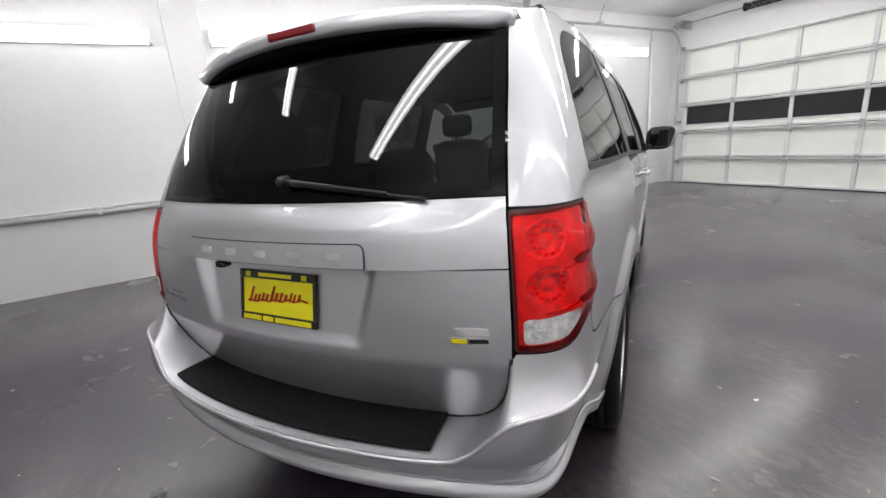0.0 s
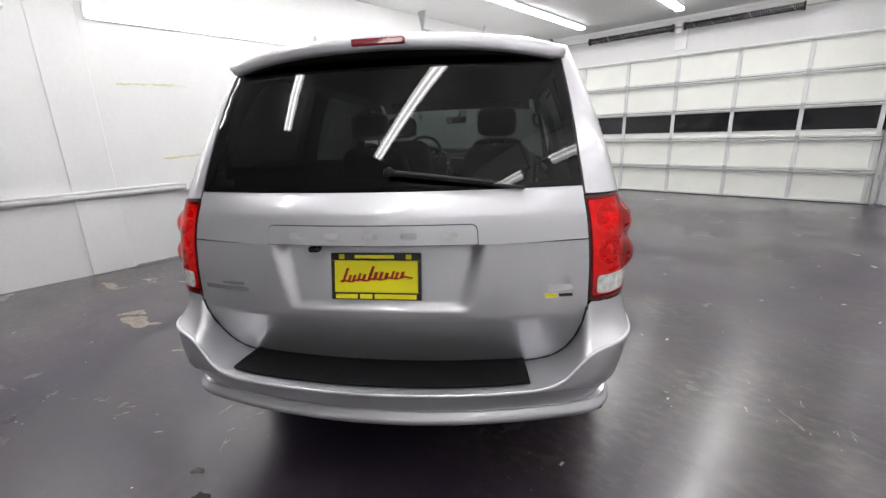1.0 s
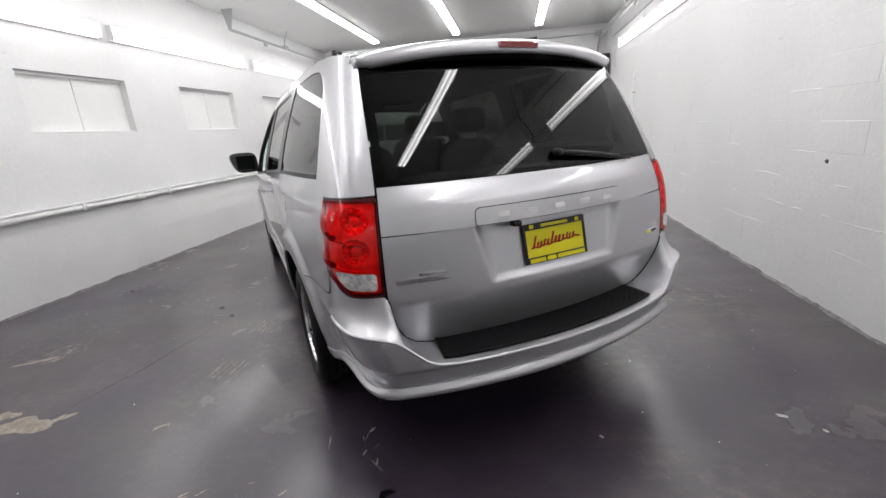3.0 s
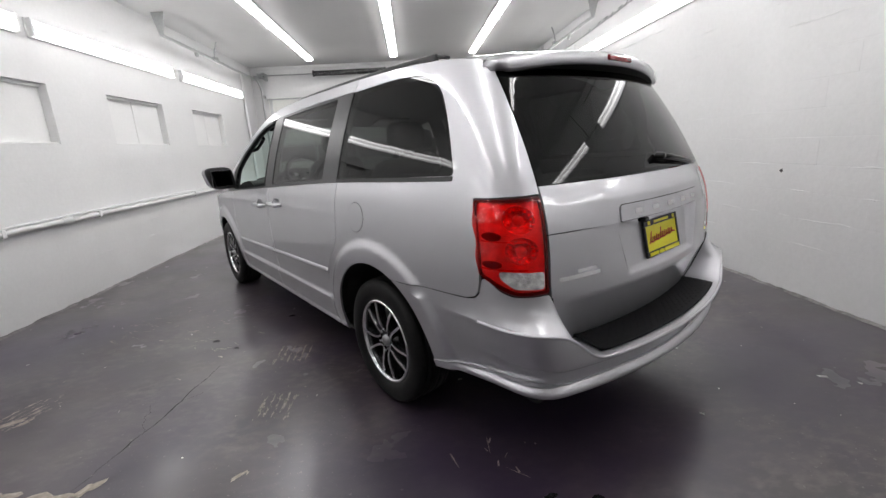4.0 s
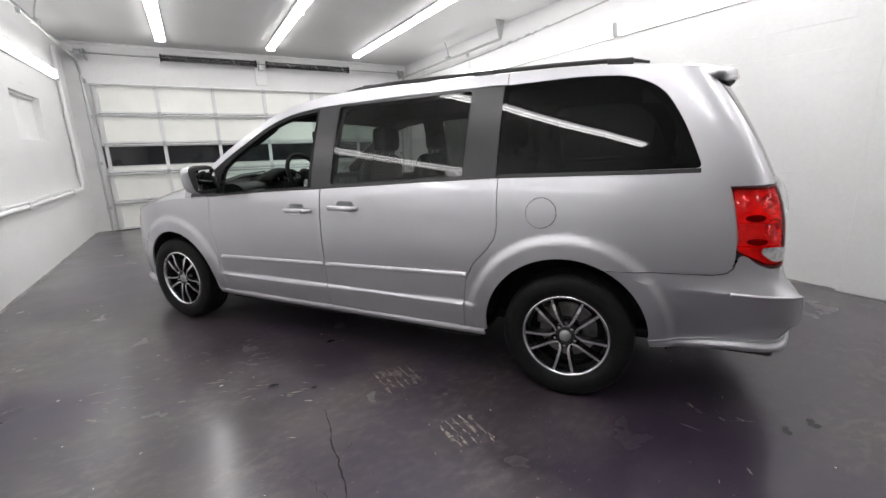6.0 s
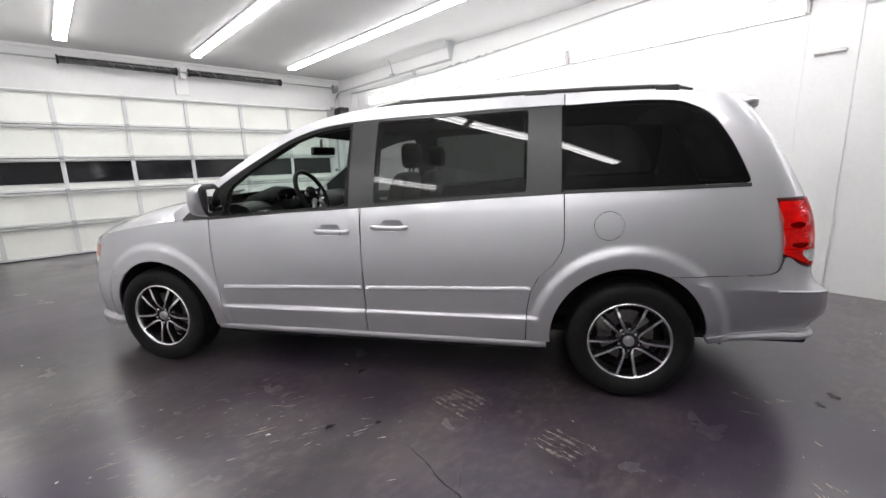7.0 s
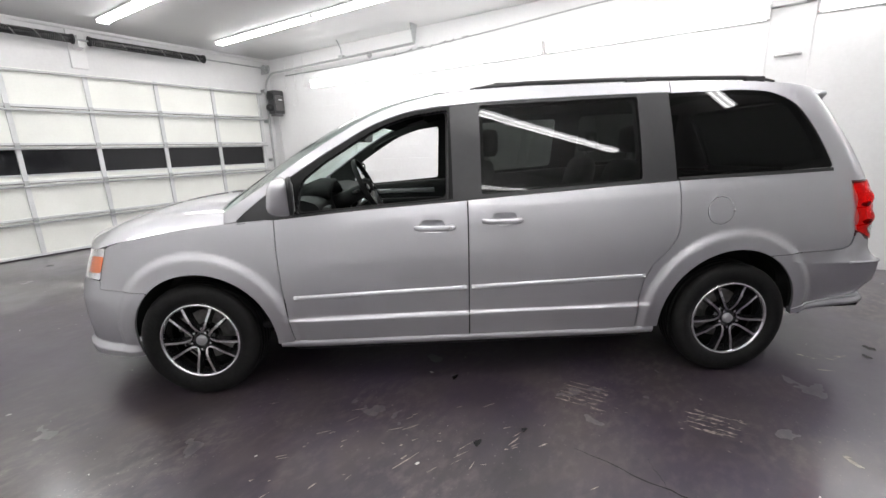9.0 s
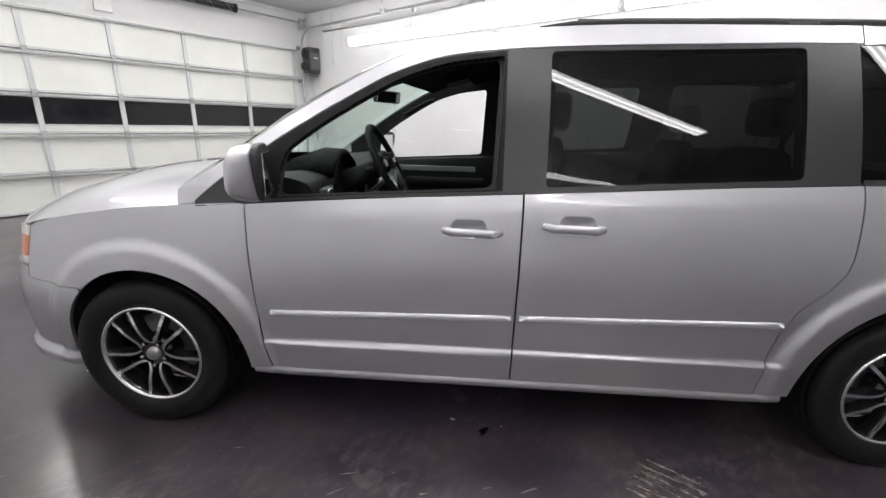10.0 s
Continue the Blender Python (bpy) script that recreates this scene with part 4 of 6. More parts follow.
# glass with its black border
ring = [(0.0, 1.153), (0.4, 1.153)] + [(seam_u(z) - 0.003, z) for z in (1.153, 1.20, 1.25, 1.33, 1.40, 1.48, 1.55, 1.596)] + [(0.4, 1.598), (0.0, 1.598)]
hole = [(0.0, 1.168), (0.4, 1.168)] + [(seam_u(z) - 0.038, z) for z in (1.170, 1.25, 1.33, 1.40, 1.48, 1.55, 1.566)] + [(0.4, 1.570), (0.0, 1.570)]
rear_window = panel("rear_window", symmetric(ring), S, DEEP_PRIVACY, van, gap=0.05, depth=0, label="dark tinted rear glass")
panel("window_border", symmetric(ring), raised(S, -0.004), GLOSS_BLACK, rear_window, holes=[symmetric(hole)], gap=0.03, depth=0.01, label="black glass border")

# spoiler
bm = bmesh.new()
rows = []
for x in np.concatenate([[-0.620, -0.617, -0.608, -0.592], np.linspace(-0.57, 0.57, 15), [0.592, 0.608, 0.617, 0.620]]):
    k = 1 - step(0.57, 0.622, abs(x))
    zt = 1.679 - 0.085 * x * x - 0.012 * step(0.34, 0.62, abs(x))
    yb = 0.385 + 0.35 * x * x
    fade = 0.25 + 0.75 * k
    rows.append([Vector((x, y, z)) for y, z in (
        (0.86, zt + 0.028 - 0.02 * x * x), (0.72, zt + 0.026 * k + 0.006), (0.58, zt + 0.017 * k), (yb + 0.06, zt + 0.004), (yb + 0.015, zt - 0.006), (yb, zt - 0.016),
        (yb - 0.002, zt - 0.016 - 0.034 * fade), (yb + 0.008, zt - 0.022 - 0.040 * fade), (yb + 0.05, zt - 0.05), (0.60, zt - 0.035), (0.86, zt - 0.02))])
for row in rows:
    for p in row:
        p.z -= 0.014 * step(0.50, 0.62, abs(p.x)) * step(0.48, 0.62, p.y)
for row in (rows[0], rows[1], rows[-2], rows[-1]):
    shrink = 0.45 if row in (rows[0], rows[-1]) else 0.8
    for p in row:
        mid = 1.679 - 0.085 * p.x * p.x - 0.042
        p.z = mid + (p.z - mid) * (shrink + (1 - shrink) * step(0.46, 0.60, p.y))
        p.y += (1 - shrink) * 0.03 * (1 - step(0.45, 0.6, p.y))
for row in rows:
    for p in row:
        p.x *= 1.055
made = sheet(bm, rows)
bm.faces.new(made[0])
bm.faces.new(made[-1][::-1])
bmesh.ops.recalc_face_normals(bm, faces=bm.faces)
spoiler = part("spoiler", bm, PAINT, van, smooth=True)
bm = bmesh.new()
under = []
for x in np.linspace(-0.572, 0.572, 21):
    k = 0.25 + 0.75 * (1 - step(0.56, 0.62, abs(x)))
    zt = 1.679 - 0.085 * x * x - 0.012 * step(0.34, 0.62, abs(x)) - 0.022 - 0.040 * k
    yb = 0.393 + 0.35 * x * x
    under.append([Vector((x, yb + 0.001, zt + 0.002)), Vector((x, yb + 0.02, zt - 0.004)), Vector((x, yb + 0.06, zt - 0.012)), Vector((x * 0.99, yb + 0.10, zt - 0.02))])
for row in under:
    for p in row:
        p.x *= 1.055
sheet(bm, under)
bmesh.ops.solidify(bm, geom=list(bm.faces), thickness=-0.004)
part("underside", bm, BLACK_PLASTIC, spoiler, "black spoiler underside", smooth=True)
bm = boxed((-0.096, 0.376, 1.634), (0.096, 0.40, 1.659), 0.006)
part("brake_light", bm, BRAKE_RED, spoiler, "dark red high brake light")

# rear wiper
wiper = part("rear_wiper", sweep(bmesh.new(), [(0.055, 0.200, 1.213), (0.14, 0.188, 1.206), (0.30, 0.200, 1.186), (0.40, 0.215, 1.172)], [0.011, 0.009, 0.007, 0.005], 8), WIPER_BLACK, van, "black rear wiper", smooth=True)
part("pivot_cap", lathe(bmesh.new(), [(0.183, 0.0), (0.183, 0.011), (0.19, 0.015), (0.22, 0.016)], 20, "y", (0.055, 0, 1.214)), WIPER_BLACK, wiper, smooth=True)
blade = [(x, S(x, 1.22 - 0.12 * x).y - 0.012, 1.215 - 0.125 * x) for x in np.linspace(0.05, 0.50, 10)]
part("blade", sweep(bmesh.new(), blade, 0.0065, 6), WIPER_BLACK, wiper, smooth=True)
part("camera_knob", boxed((-0.222, 0.124, 0.958), (-0.184, 0.16, 0.979), 0.007), GLOSS_BLACK, tailgate, "black handle camera under the badge strip")

# licence plate
plate = part("licence_plate", boxed((-0.152, -0.001, -0.075), (0.152, 0.001, 0.075)), PLATE_YELLOW, van, "yellow dealer plate in a black frame")
plate.matrix_basis = pose(0, 0.1525, 0.868, -11.3)
bm = bmesh.new()
for lo, hi in (((-0.158, -0.006, 0.055), (0.158, 0.006, 0.081)), ((-0.158, -0.006, -0.081), (0.158, 0.006, -0.056)), ((-0.158, -0.006, -0.0555), (-0.147, 0.006, 0.0545)), ((0.147, -0.006, -0.0555), (0.158, 0.006, 0.0545))):
    box(bm, lo, hi, 0.002)
part("frame", bm, PLATE_BLACK, plate)
for x0, x1, z0, z1 in ((-0.072, 0.066, 0.062, 0.074), (-0.128, -0.108, 0.060, 0.076), (0.106, 0.126, 0.060, 0.076), (-0.142, -0.064, -0.077, -0.061), (-0.056, -0.012, -0.077, -0.061), (-0.004, 0.142, -0.077, -0.061)):
    part("print_bar", boxed((x0, -0.0085, z0), (x1, -0.0062, z1), 0.0008), PLATE_YELLOW, plate)
rnd = random.Random(8)
x = -0.122
for n in range(12):
    wide, tall = rnd.uniform(0.009, 0.013), rnd.choice((0.020, 0.024)) if n not in (0, 5) else 0.042
    z = -0.022 + 0.075 * (x + 0.122)
    bm = bmesh.new()
    a = [(x, z), (x + wide, z), (x + wide + tall * 0.45, z + tall * 1.2), (x + tall * 0.45, z + tall * 1.2)]
    front = [bm.verts.new((px, -0.003, pz)) for px, pz in a]
    bm.faces.new(front)
    bmesh.ops.solidify(bm, geom=list(bm.faces), thickness=0.001)
    part("print_bar", bm, PLATE_RED, plate, "plain slanted red print bar")
    x += wide + rnd.uniform(0.006, 0.010)
bm = bmesh.new()
wave = [(-0.128 + 0.256 * t, -0.003, -0.010 + 0.003 * math.sin(30 * t) + 0.018 * (t - 0.5)) for t in np.linspace(0, 1, 30)]
sheet(bm, [[Vector(p) + Vector((0.001, 0, 0.003)) for p in wave], [Vector(p) - Vector((0.001, 0, 0.003)) for p in wave]])
bmesh.ops.solidify(bm, geom=list(bm.faces), thickness=0.001)
part("print_bar", bm, PLATE_RED, plate, "plain slanted red print bar")

# bumper
tail_lip = curve((0.28, 0.100), (0.345, 0.060), (0.360, 0.044), (0.366, 0.039), (0.374, 0.037), (0.382, 0.040), (0.394, 0.050), (0.402, 0.058), (0.42, 0.051))
tail_b = curve((0.28, 0.17), (0.36, 0.075), (0.402, 0.062), (0.45, 0.0385), (0.476, 0.0250), (0.486, 0.0170), (0.495, 0.006), (0.505, 0.004), (0.56, 0.009), (0.64, 0.022), (0.70, 0.035), (0.76, 0.05))
bump_top = curve((0.0, 0.502), (0.50, 0.503), (0.59, 0.510), (0.645, 0.534), (0.69, 0.577), (0.73, 0.612), (0.765, 0.630), (0.82, 0.640), (0.95, 0.646), (1.1, 0.652), (1.25, 0.666), (1.36, 0.694), (1.445, 0.7165))

lamp_out = U(0.424, 0.829)
deck_in = curve((0.0, 0.508), (0.50, 0.509), (0.60, 0.522), (0.655, 0.556), (0.688, 0.612), (0.706, 0.68), (0.716, 0.745), (0.727, 0.760), (0.85, 0.762), (0.905, 0.779), (lamp_out - 0.01, 0.824), (lamp_out - 0.001, 0.80), (lamp_out + 0.006, 0.760), (lamp_out + 0.026, 0.7345), (lamp_out + 0.08, 0.7225), (1.3, 0.7178), (1.445, 0.7165))
side_swell = curve((0.34, -0.062), (0.402, -0.047), (0.45, -0.034), (0.50, -0.020), (0.57, -0.003), (0.62, 0.006), (0.645, 0.011), (0.66, 0.010), (0.69, 0.005), (0.72, 0.0), (0.9, 0.0))


def bumper_skin(u, z):
    p = S(u, z, rear=tail_b, bow=0.21)
    k = step(0.62, 0.90, abs(u))
    swell = k * side_swell(z) * (1 - step(0.36, 0.82, p.y))
    p.x += swell * (1 if p.x > 0 else -1)
    return p


lip_height = curve((0.0, 0.402), (0.45, 0.402), (0.50, 0.398), (0.65, 0.380), (0.742, 0.366))


def lip_skin(u, z):
    """The lip along the rear bumper's lower edge, which dies out towards the wheel arch."""
    k = step(XC - 0.15, U1, abs(u))
    zz = z + 0.402 - lip_height(S(u, 0.39).y) * k - 0.402 * (1 - k)
    p = S(u, z, rear=tail_lip, bow=0.21)
    swell = k * (-0.042 + 0.024 * (1 - step(0.378, 0.400, zz)) * step(0.340, 0.368, zz)) * (1 - step(0.36, 0.78, p.y))
    p.x += swell * (1 if p.x > 0 else -1)
    return p


rear_arch = sides(*arch(ARCH_R, 118, 181, 12))
ends = [(u, z) for u, z in rear_arch]
us = np.linspace(U(0.94, 0.7165), 0.0, 70)
low = sides((0.733, 0.336), (0.65, 0.345), (0.50, 0.359))
half_top = ends[:1] + [(u, bump_top(u)) for u in us]
half_low = [(u, 0.360) for u in np.linspace(0.0, U(0.45, 0.34), 24)] + low[::-1]
lip_top = sides((0.742, 0.366), (0.65, 0.380), (0.50, 0.398))
low_main = [(u, 0.402) for u in np.linspace(0.0, U(0.45, 0.402), 24)] + lip_top[::-1]
half_lip = half_low + [(u, z + 0.003) for u, z in low_main[::-1]]
half_low = low_main + [(u, z) for u, z in ends[::-1] if z > 0.370]
line = [(u, z) for u, z in half_low] + [(u, z) for u, z in half_top[1:]] + [(-u, z) for u, z in half_top[1:-1][::-1]] + [(-u, z) for u, z in half_low[1:][::-1]]
rear_bumper = panel("rear_bumper", line, bumper_skin, PAINT, van, gap=0.016)
line = half_lip + [(-u, z) for u, z in half_lip[1:-1][::-1]]
panel("bumper_lip", line, lip_skin, PAINT, rear_bumper, gap=0.009, depth=0.03, lift=0.0015)
bm = bmesh.new()
rows = []
for u in np.concatenate([np.linspace(-1.43, -0.5, 66), np.linspace(-0.45, 0.45, 16), np.linspace(0.5, 1.43, 66)]):
    z = bump_top(abs(u))
    a, c = bumper_skin(u, z), S(u, deck_in(abs(u)))
    c = c + (Vector((0, 0.02, 0)) if abs(u) < 0.71 else Vector((0, 0, 0)))
    horn = step(0.66, 0.78, abs(u))
    row = []
    for t in (0.0, 0.05, 0.11, 0.18, 0.27, 0.4, 0.55, 0.75, 1.0):
        f = t + horn * (1 - (1 - t) ** 2.6 - t)
        row.append(Vector((a.x + (c.x - a.x) * f, a.y + (c.y - a.y) * f, a.z + (c.z - a.z) * t + 0.006 * (1 - horn) * math.sin(math.pi * t))))
    rows.append(row)
sheet(bm, rows)
bmesh.ops.recalc_face_normals(bm, faces=bm.faces)
if sum(f.normal.z for f in bm.faces) < 0:
    bmesh.ops.reverse_faces(bm, faces=bm.faces)
part("bumper_deck", bm, PAINT, rear_bumper, smooth=True)
edge = [bumper_skin(u, bump_top(abs(u))) + Vector((0, 0.0045, -0.003)) for u in np.concatenate([np.linspace(-1.0, -0.52, 40), np.linspace(-0.48, 0.48, 25), np.linspace(0.52, 1.0, 40)])]
part("rolled_edge", sweep(bmesh.new(), edge, 0.0075, 10), PAINT, rear_bumper, smooth=True)
bm = bmesh.new()
rows = []
for u in np.linspace(-0.535, 0.575, 36):
    z = bump_top(abs(u))
    a, c = bumper_skin(u, z), S(u, z + 0.012) + Vector((0, 0.012, 0))
    slant = 0.035 * (1 if u > 0 else -1) * step(0.50, 0.56, abs(u))
    rows.append([a.lerp(c, t) + Vector((slant * t, 0, 0.011 + 0.004 * math.sin(math.pi * t))) for t in (0.17, 0.2, 0.35, 0.5, 0.7, 0.9, 0.99)])
sheet(bm, rows)
bmesh.ops.recalc_face_normals(bm, faces=bm.faces)
if sum(f.normal.z for f in bm.faces) < 0:
    bmesh.ops.reverse_faces(bm, faces=bm.faces)
bmesh.ops.solidify(bm, geom=list(bm.faces), thickness=0.008)
pad = part("step_pad", bm, STEP_RUBBER, rear_bumper, "black ribbed rubber step pad", smooth=True)
stud = bmesh.new()
bmesh.ops.create_cone(stud, cap_ends=True, segments=6, radius1=0.0045, radius2=0.003, depth=0.0018)
stud_mesh = None
for n, u in enumerate(np.linspace(-0.49, 0.53, 44)):
    z = bump_top(abs(u))
    a, c = bumper_skin(u, z), S(u, z + 0.012)
    for k in range(4):
        t = 0.32 + 0.17 * k + (0.09 if n % 2 else 0)
        p = a.lerp(c, t) + Vector((0, 0, 0.0135 + 0.004 * math.sin(math.pi * t)))
        if stud_mesh is None:
            ob = part("stud", stud, STEP_RUBBER, pad)
            stud_mesh = ob.data
        else:
            ob = new("stud", stud_mesh)
            ob.parent = pad
        ob.matrix_basis = pose(*p)


def lamp_swell(u, z):
    out = 0.004
    for cz in (1.022, 0.905):
        d = math.hypot((u - 0.925) / 1.3, z - cz)
        out += 0.025 * (1 - step(0.012, 0.072, d))
    return out * step(0.734, 0.78, u)


lamp_skin = raised(S, lamp_swell)
for mirror in (False, True):
    edge = rounded([(0.727, 0.770), (0.727, 1.112)] + sides((0.472, 1.110), (0.462, 1.05), (0.428, 0.834)) + [(0.90, 0.788), (0.85, 0.771)], [0.012, 0.012, 0.015, 0.1, 0.02, 0.03, 0.03])
    wide = rounded([(0.724, 0.764), (0.724, 1.119)] + sides((0.478, 1.117), (0.466, 1.05), (0.424, 0.829)) + [(0.905, 0.781), (0.85, 0.764)], 0.012)
    lamp = panel("tail_lamp", edge, lamp_skin, RED_GLASS, van, gap=0.014, depth=0.0, mirror=mirror, label="glossy red tail lamp with a clear reversing section")
    panel("gasket", wide, raised(S, -0.038), BRAKE_RED, lamp, gap=0.03, depth=0, mirror=mirror)
    rim_hole = rounded([(0.733, 0.777), (0.733, 1.106)] + sides((0.466, 1.104), (0.456, 1.05), (0.438, 0.842)) + [(0.895, 0.795), (0.85, 0.778)], 0.014)
    panel("lamp_rim", wide, raised(S, -0.002), LAMP_RIM, lamp, holes=[rim_hole], gap=0.03, depth=0.02, mirror=mirror, label="dark rubber rim of the lamp")
    CENTRES = ((0.822, 1.043), (0.822, 0.930))
    bowls = [[(cu + 0.066 * math.cos(t), cz + 0.050 * math.sin(t)) for t in np.linspace(0, 2 * math.pi, 28, endpoint=False)] for cu, cz in CENTRES]
    inner_edge = rounded([(0.732, 0.775), (0.732, 1.108)] + sides((0.467, 1.106), (0.457, 1.05), (0.424, 0.838)) + [(0.90, 0.792), (0.85, 0.776)], 0.014)
    panel("inner_bezel", inner_edge, raised(S, -0.012), LAMP_SILVER, lamp, holes=bowls, gap=0.02, depth=0.010, mirror=mirror, label="satin inner bezel")
    for bowl, (cu, cz) in zip(bowls, CENTRES):
        cup = lambda u, z, cu=cu, cz=cz: -0.012 - 0.020 * max(0.0, 1 - ((u - cu) / 0.066) ** 2 - ((z - cz) / 0.050) ** 2)
        panel("reflector_bowl", bowl, raised(S, cup), LAMP_FACET, lamp, gap=0.012, depth=0, mirror=mirror, label="faceted reflector bowl")
        core = [(cu + 0.026 * math.cos(t), cz + 0.020 * math.sin(t)) for t in np.linspace(0, 2 * math.pi, 16, endpoint=False)]
        panel("bulb", core, raised(S, lambda u, z, cu=cu, cz=cz: -0.012 - 0.014 + 0.012 * max(0.0, 1 - ((u - cu) / 0.026) ** 2 - ((z - cz) / 0.020) ** 2)), LAMP_SILVER, lamp, gap=0.008, depth=0.008, mirror=mirror)
        for n in range(14):
            t = 2 * math.pi * n / 14
            du, dz = cu + 0.047 * math.cos(t), cz + 0.036 * math.sin(t)
            dot = [(du + 0.0055 * math.cos(q), dz + 0.0045 * math.sin(q)) for q in np.linspace(0, 2 * math.pi, 6, endpoint=False)]
            panel("diode", dot, raised(S, -0.0085), LAMP_RED_DEEP, lamp, gap=0.02, depth=0.008, mirror=mirror)
    # dark ellipses just under the lens, painting in the shade below each lobe
    for zb in (0.982, 0.884):
        shade_line = [(0.925 + 0.034 * math.cos(q), zb + 0.015 * math.sin(q)) for q in np.linspace(0, 2 * math.pi, 18, endpoint=False)]
        panel("side_pocket", shade_line, raised(S, lambda u, z: lamp_swell(u, z) - 0.004), BRAKE_RED, lamp, gap=0.015, depth=0.006, mirror=mirror, label="dark red ellipse standing in for the shade between the lobes")
    for zb in (0.963, 0.860):
        bar = rounded([(0.80, zb - 0.003), (0.80, zb + 0.003), (U(0.43, zb), zb + 0.003), (U(0.43, zb), zb - 0.003)], 0.002, 3)
        panel("divider", bar, raised(S, -0.010), LAMP_RED_DEEP, lamp, gap=0.02, depth=0.012, mirror=mirror)
    clear = rounded([(0.746, 0.788), (0.746, 0.853), (0.905, 0.860), (0.905, 0.832), (0.855, 0.796)], 0.014)
    panel("reversing_lens", clear, lamp_skin, LAMP_CLEAR, lamp, gap=0.012, depth=0.003, lift=0.002, mirror=mirror, label="clear faceted lens")

# ---------------------------------------------------------------- side details
doors = {}
for ob in list(van.children):
    doors.setdefault(ob.name.split(".")[0], []).append(ob)
for mirror in (False, True):
    s = 1 if mirror else -1
    for kind, y0, zc in (("front_door", 2.845, 0.948), ("sliding_door", 2.480, 0.974)):
        door_part = doors[kind][1 if mirror else 0]
        x = side_x(y0, zc)
        shift = 0.013 if kind == "front_door" else -0.015
        cy, cz = y0 + shift, zc + 0.007
        bowl = lambda u, z, c=(U(cy, cz), cz): -0.003 - 0.022 * max(0.0, 1 - ((u - c[0]) / 0.070) ** 2) * max(0.0, 1 - ((z - c[1]) / 0.036) ** 2)
        panel("handle_cup", cup_line(cy, cz, 0.003), raised(S, bowl), PAINT, door_part, gap=0.008, depth=0, mirror=mirror, label="scooped handle recess")
        bm = bmesh.new()
        rows = []
        for t in np.linspace(0, 1, 15):
            y = y0 - 0.112 + 0.224 * t
            e = min(t, 1 - t)
            r = 0.55 + 0.45 * step(0, 0.12, e)
            out = 0.012 + 0.026 * step(0.0, 0.14, e)
            rows.append([Vector((s * (side_x(y, zc) + out + 0.009 * math.cos(a)), y, zc + 0.004 * (t - 0.5) + 0.0155 * r * math.sin(a))) for a in np.linspace(0, 2 * math.pi, 13)])
        sheet(bm, rows)
        bmesh.ops.remove_doubles(bm, verts=bm.verts, dist=1e-5)
        bmesh.ops.holes_fill(bm, edges=bm.edges)
        bmesh.ops.recalc_face_normals(bm, faces=bm.faces)
        handle = part("handle", bm, PAINT, door_part, "silver pull handle", smooth=True)
        for e in (-0.095, 0.095):
            part("handle_foot", boxed((s * (x + 0.008) - 0.016, y0 + e - 0.016, zc - 0.012), (s * (x + 0.008) + 0.016, y0 + e + 0.016, zc + 0.012), 0.006), PAINT, door_part)
        if kind == "front_door" and not mirror:
            part("key_lock", lathe(bmesh.new(), [(0.012, 0.0), (0.012, 0.007), (0.0, 0.009)], 14, "x", (-(x + 0.058), y0 - 0.078, zc)), CHROME, door_part, "chrome key lock", smooth=True)
        ya, yb = (2.680, 3.640) if kind == "front_door" else (1.672, 2.650)
        ys = np.linspace(ya, yb, 44)
        centre = lambda y: 0.629 - 0.055 * (y - 1.67) / 1.97
        bm = bmesh.new()
        sheet(bm, [[Vector((s * (side_x(y, centre(y)) + o), y, centre(y) + h)) for h, o in ((-0.015, -0.006), (-0.0145, 0.005), (-0.0125, 0.0085), (-0.007, 0.0095), (0.0, 0.0094), (0.007, 0.0082), (0.0115, 0.0050), (0.014, 0.0010), (0.0145, -0.004))] for y in ys])
        bmesh.ops.holes_fill(bm, edges=bm.edges)
        bmesh.ops.recalc_face_normals(bm, faces=bm.faces)
        part("door_moulding", bm, PAINT, door_part, smooth=True)
    fuel = [(U(1.270 + 0.0765 * math.cos(t), 0.985), 0.985 + 0.0765 * math.sin(t)) for t in np.linspace(0, 2 * math.pi, 40, endpoint=False)]
    if not mirror:
        ring_in = [(U(1.270 + 0.0740 * math.cos(t), 0.985), 0.985 + 0.0740 * math.sin(t)) for t in np.linspace(0, 2 * math.pi, 40, endpoint=False)]
        flap = panel("fuel_flap", ring_in, S, PAINT, van, gap=0.025, lift=0.0022, depth=0.002)
        panel("gap_ring", fuel, S, GLOSS_BLACK, flap, holes=[ring_in], gap=0.01, lift=0.0008, depth=0)
        part("finger_notch", boxed((-side_x(1.2, 0.98) - 0.006, 1.188, 0.976), (-side_x(1.2, 0.98) + 0.004, 1.202, 0.990), 0.003), TRIM_SILVER, flap, "silver finger notch")

    # door mirror
    bm = bmesh.new()
    bmesh.ops.create_uvsphere(bm, u_segments=24, v_segments=16, radius=1.0)
    for v in bm.verts:
        for k in range(3):
            v.co[k] = math.copysign(abs(v.co[k]) ** 0.55, v.co[k])
        back = 0.055 if v.co.y > 0 else 0.03
        v.co = Vector((s * (1.058 + 0.018 * v.co.z + 0.112 * v.co.x * (1 + 0.10 * v.co.z) * (1 - 0.10 * max(v.co.y, 0))), 3.60 + back * v.co.y * (1.25 - 0.25 * v.co.z), 1.150 + 0.088 * v.co.z * (1 - 0.1 * max(v.co.y, 0))))
    if s < 0:
        bmesh.ops.reverse_faces(bm, faces=bm.faces)
    yaw = pose(s * 1.058, 3.60, 1.15) @ pose(0, 0, 0, 0, 0, -30 if s > 0 else 17) @ Matrix.Diagonal((1.08, 1.08, 1.10, 1)) @ pose(-s * 1.058, -3.60, -1.15)
    bm.transform(yaw)
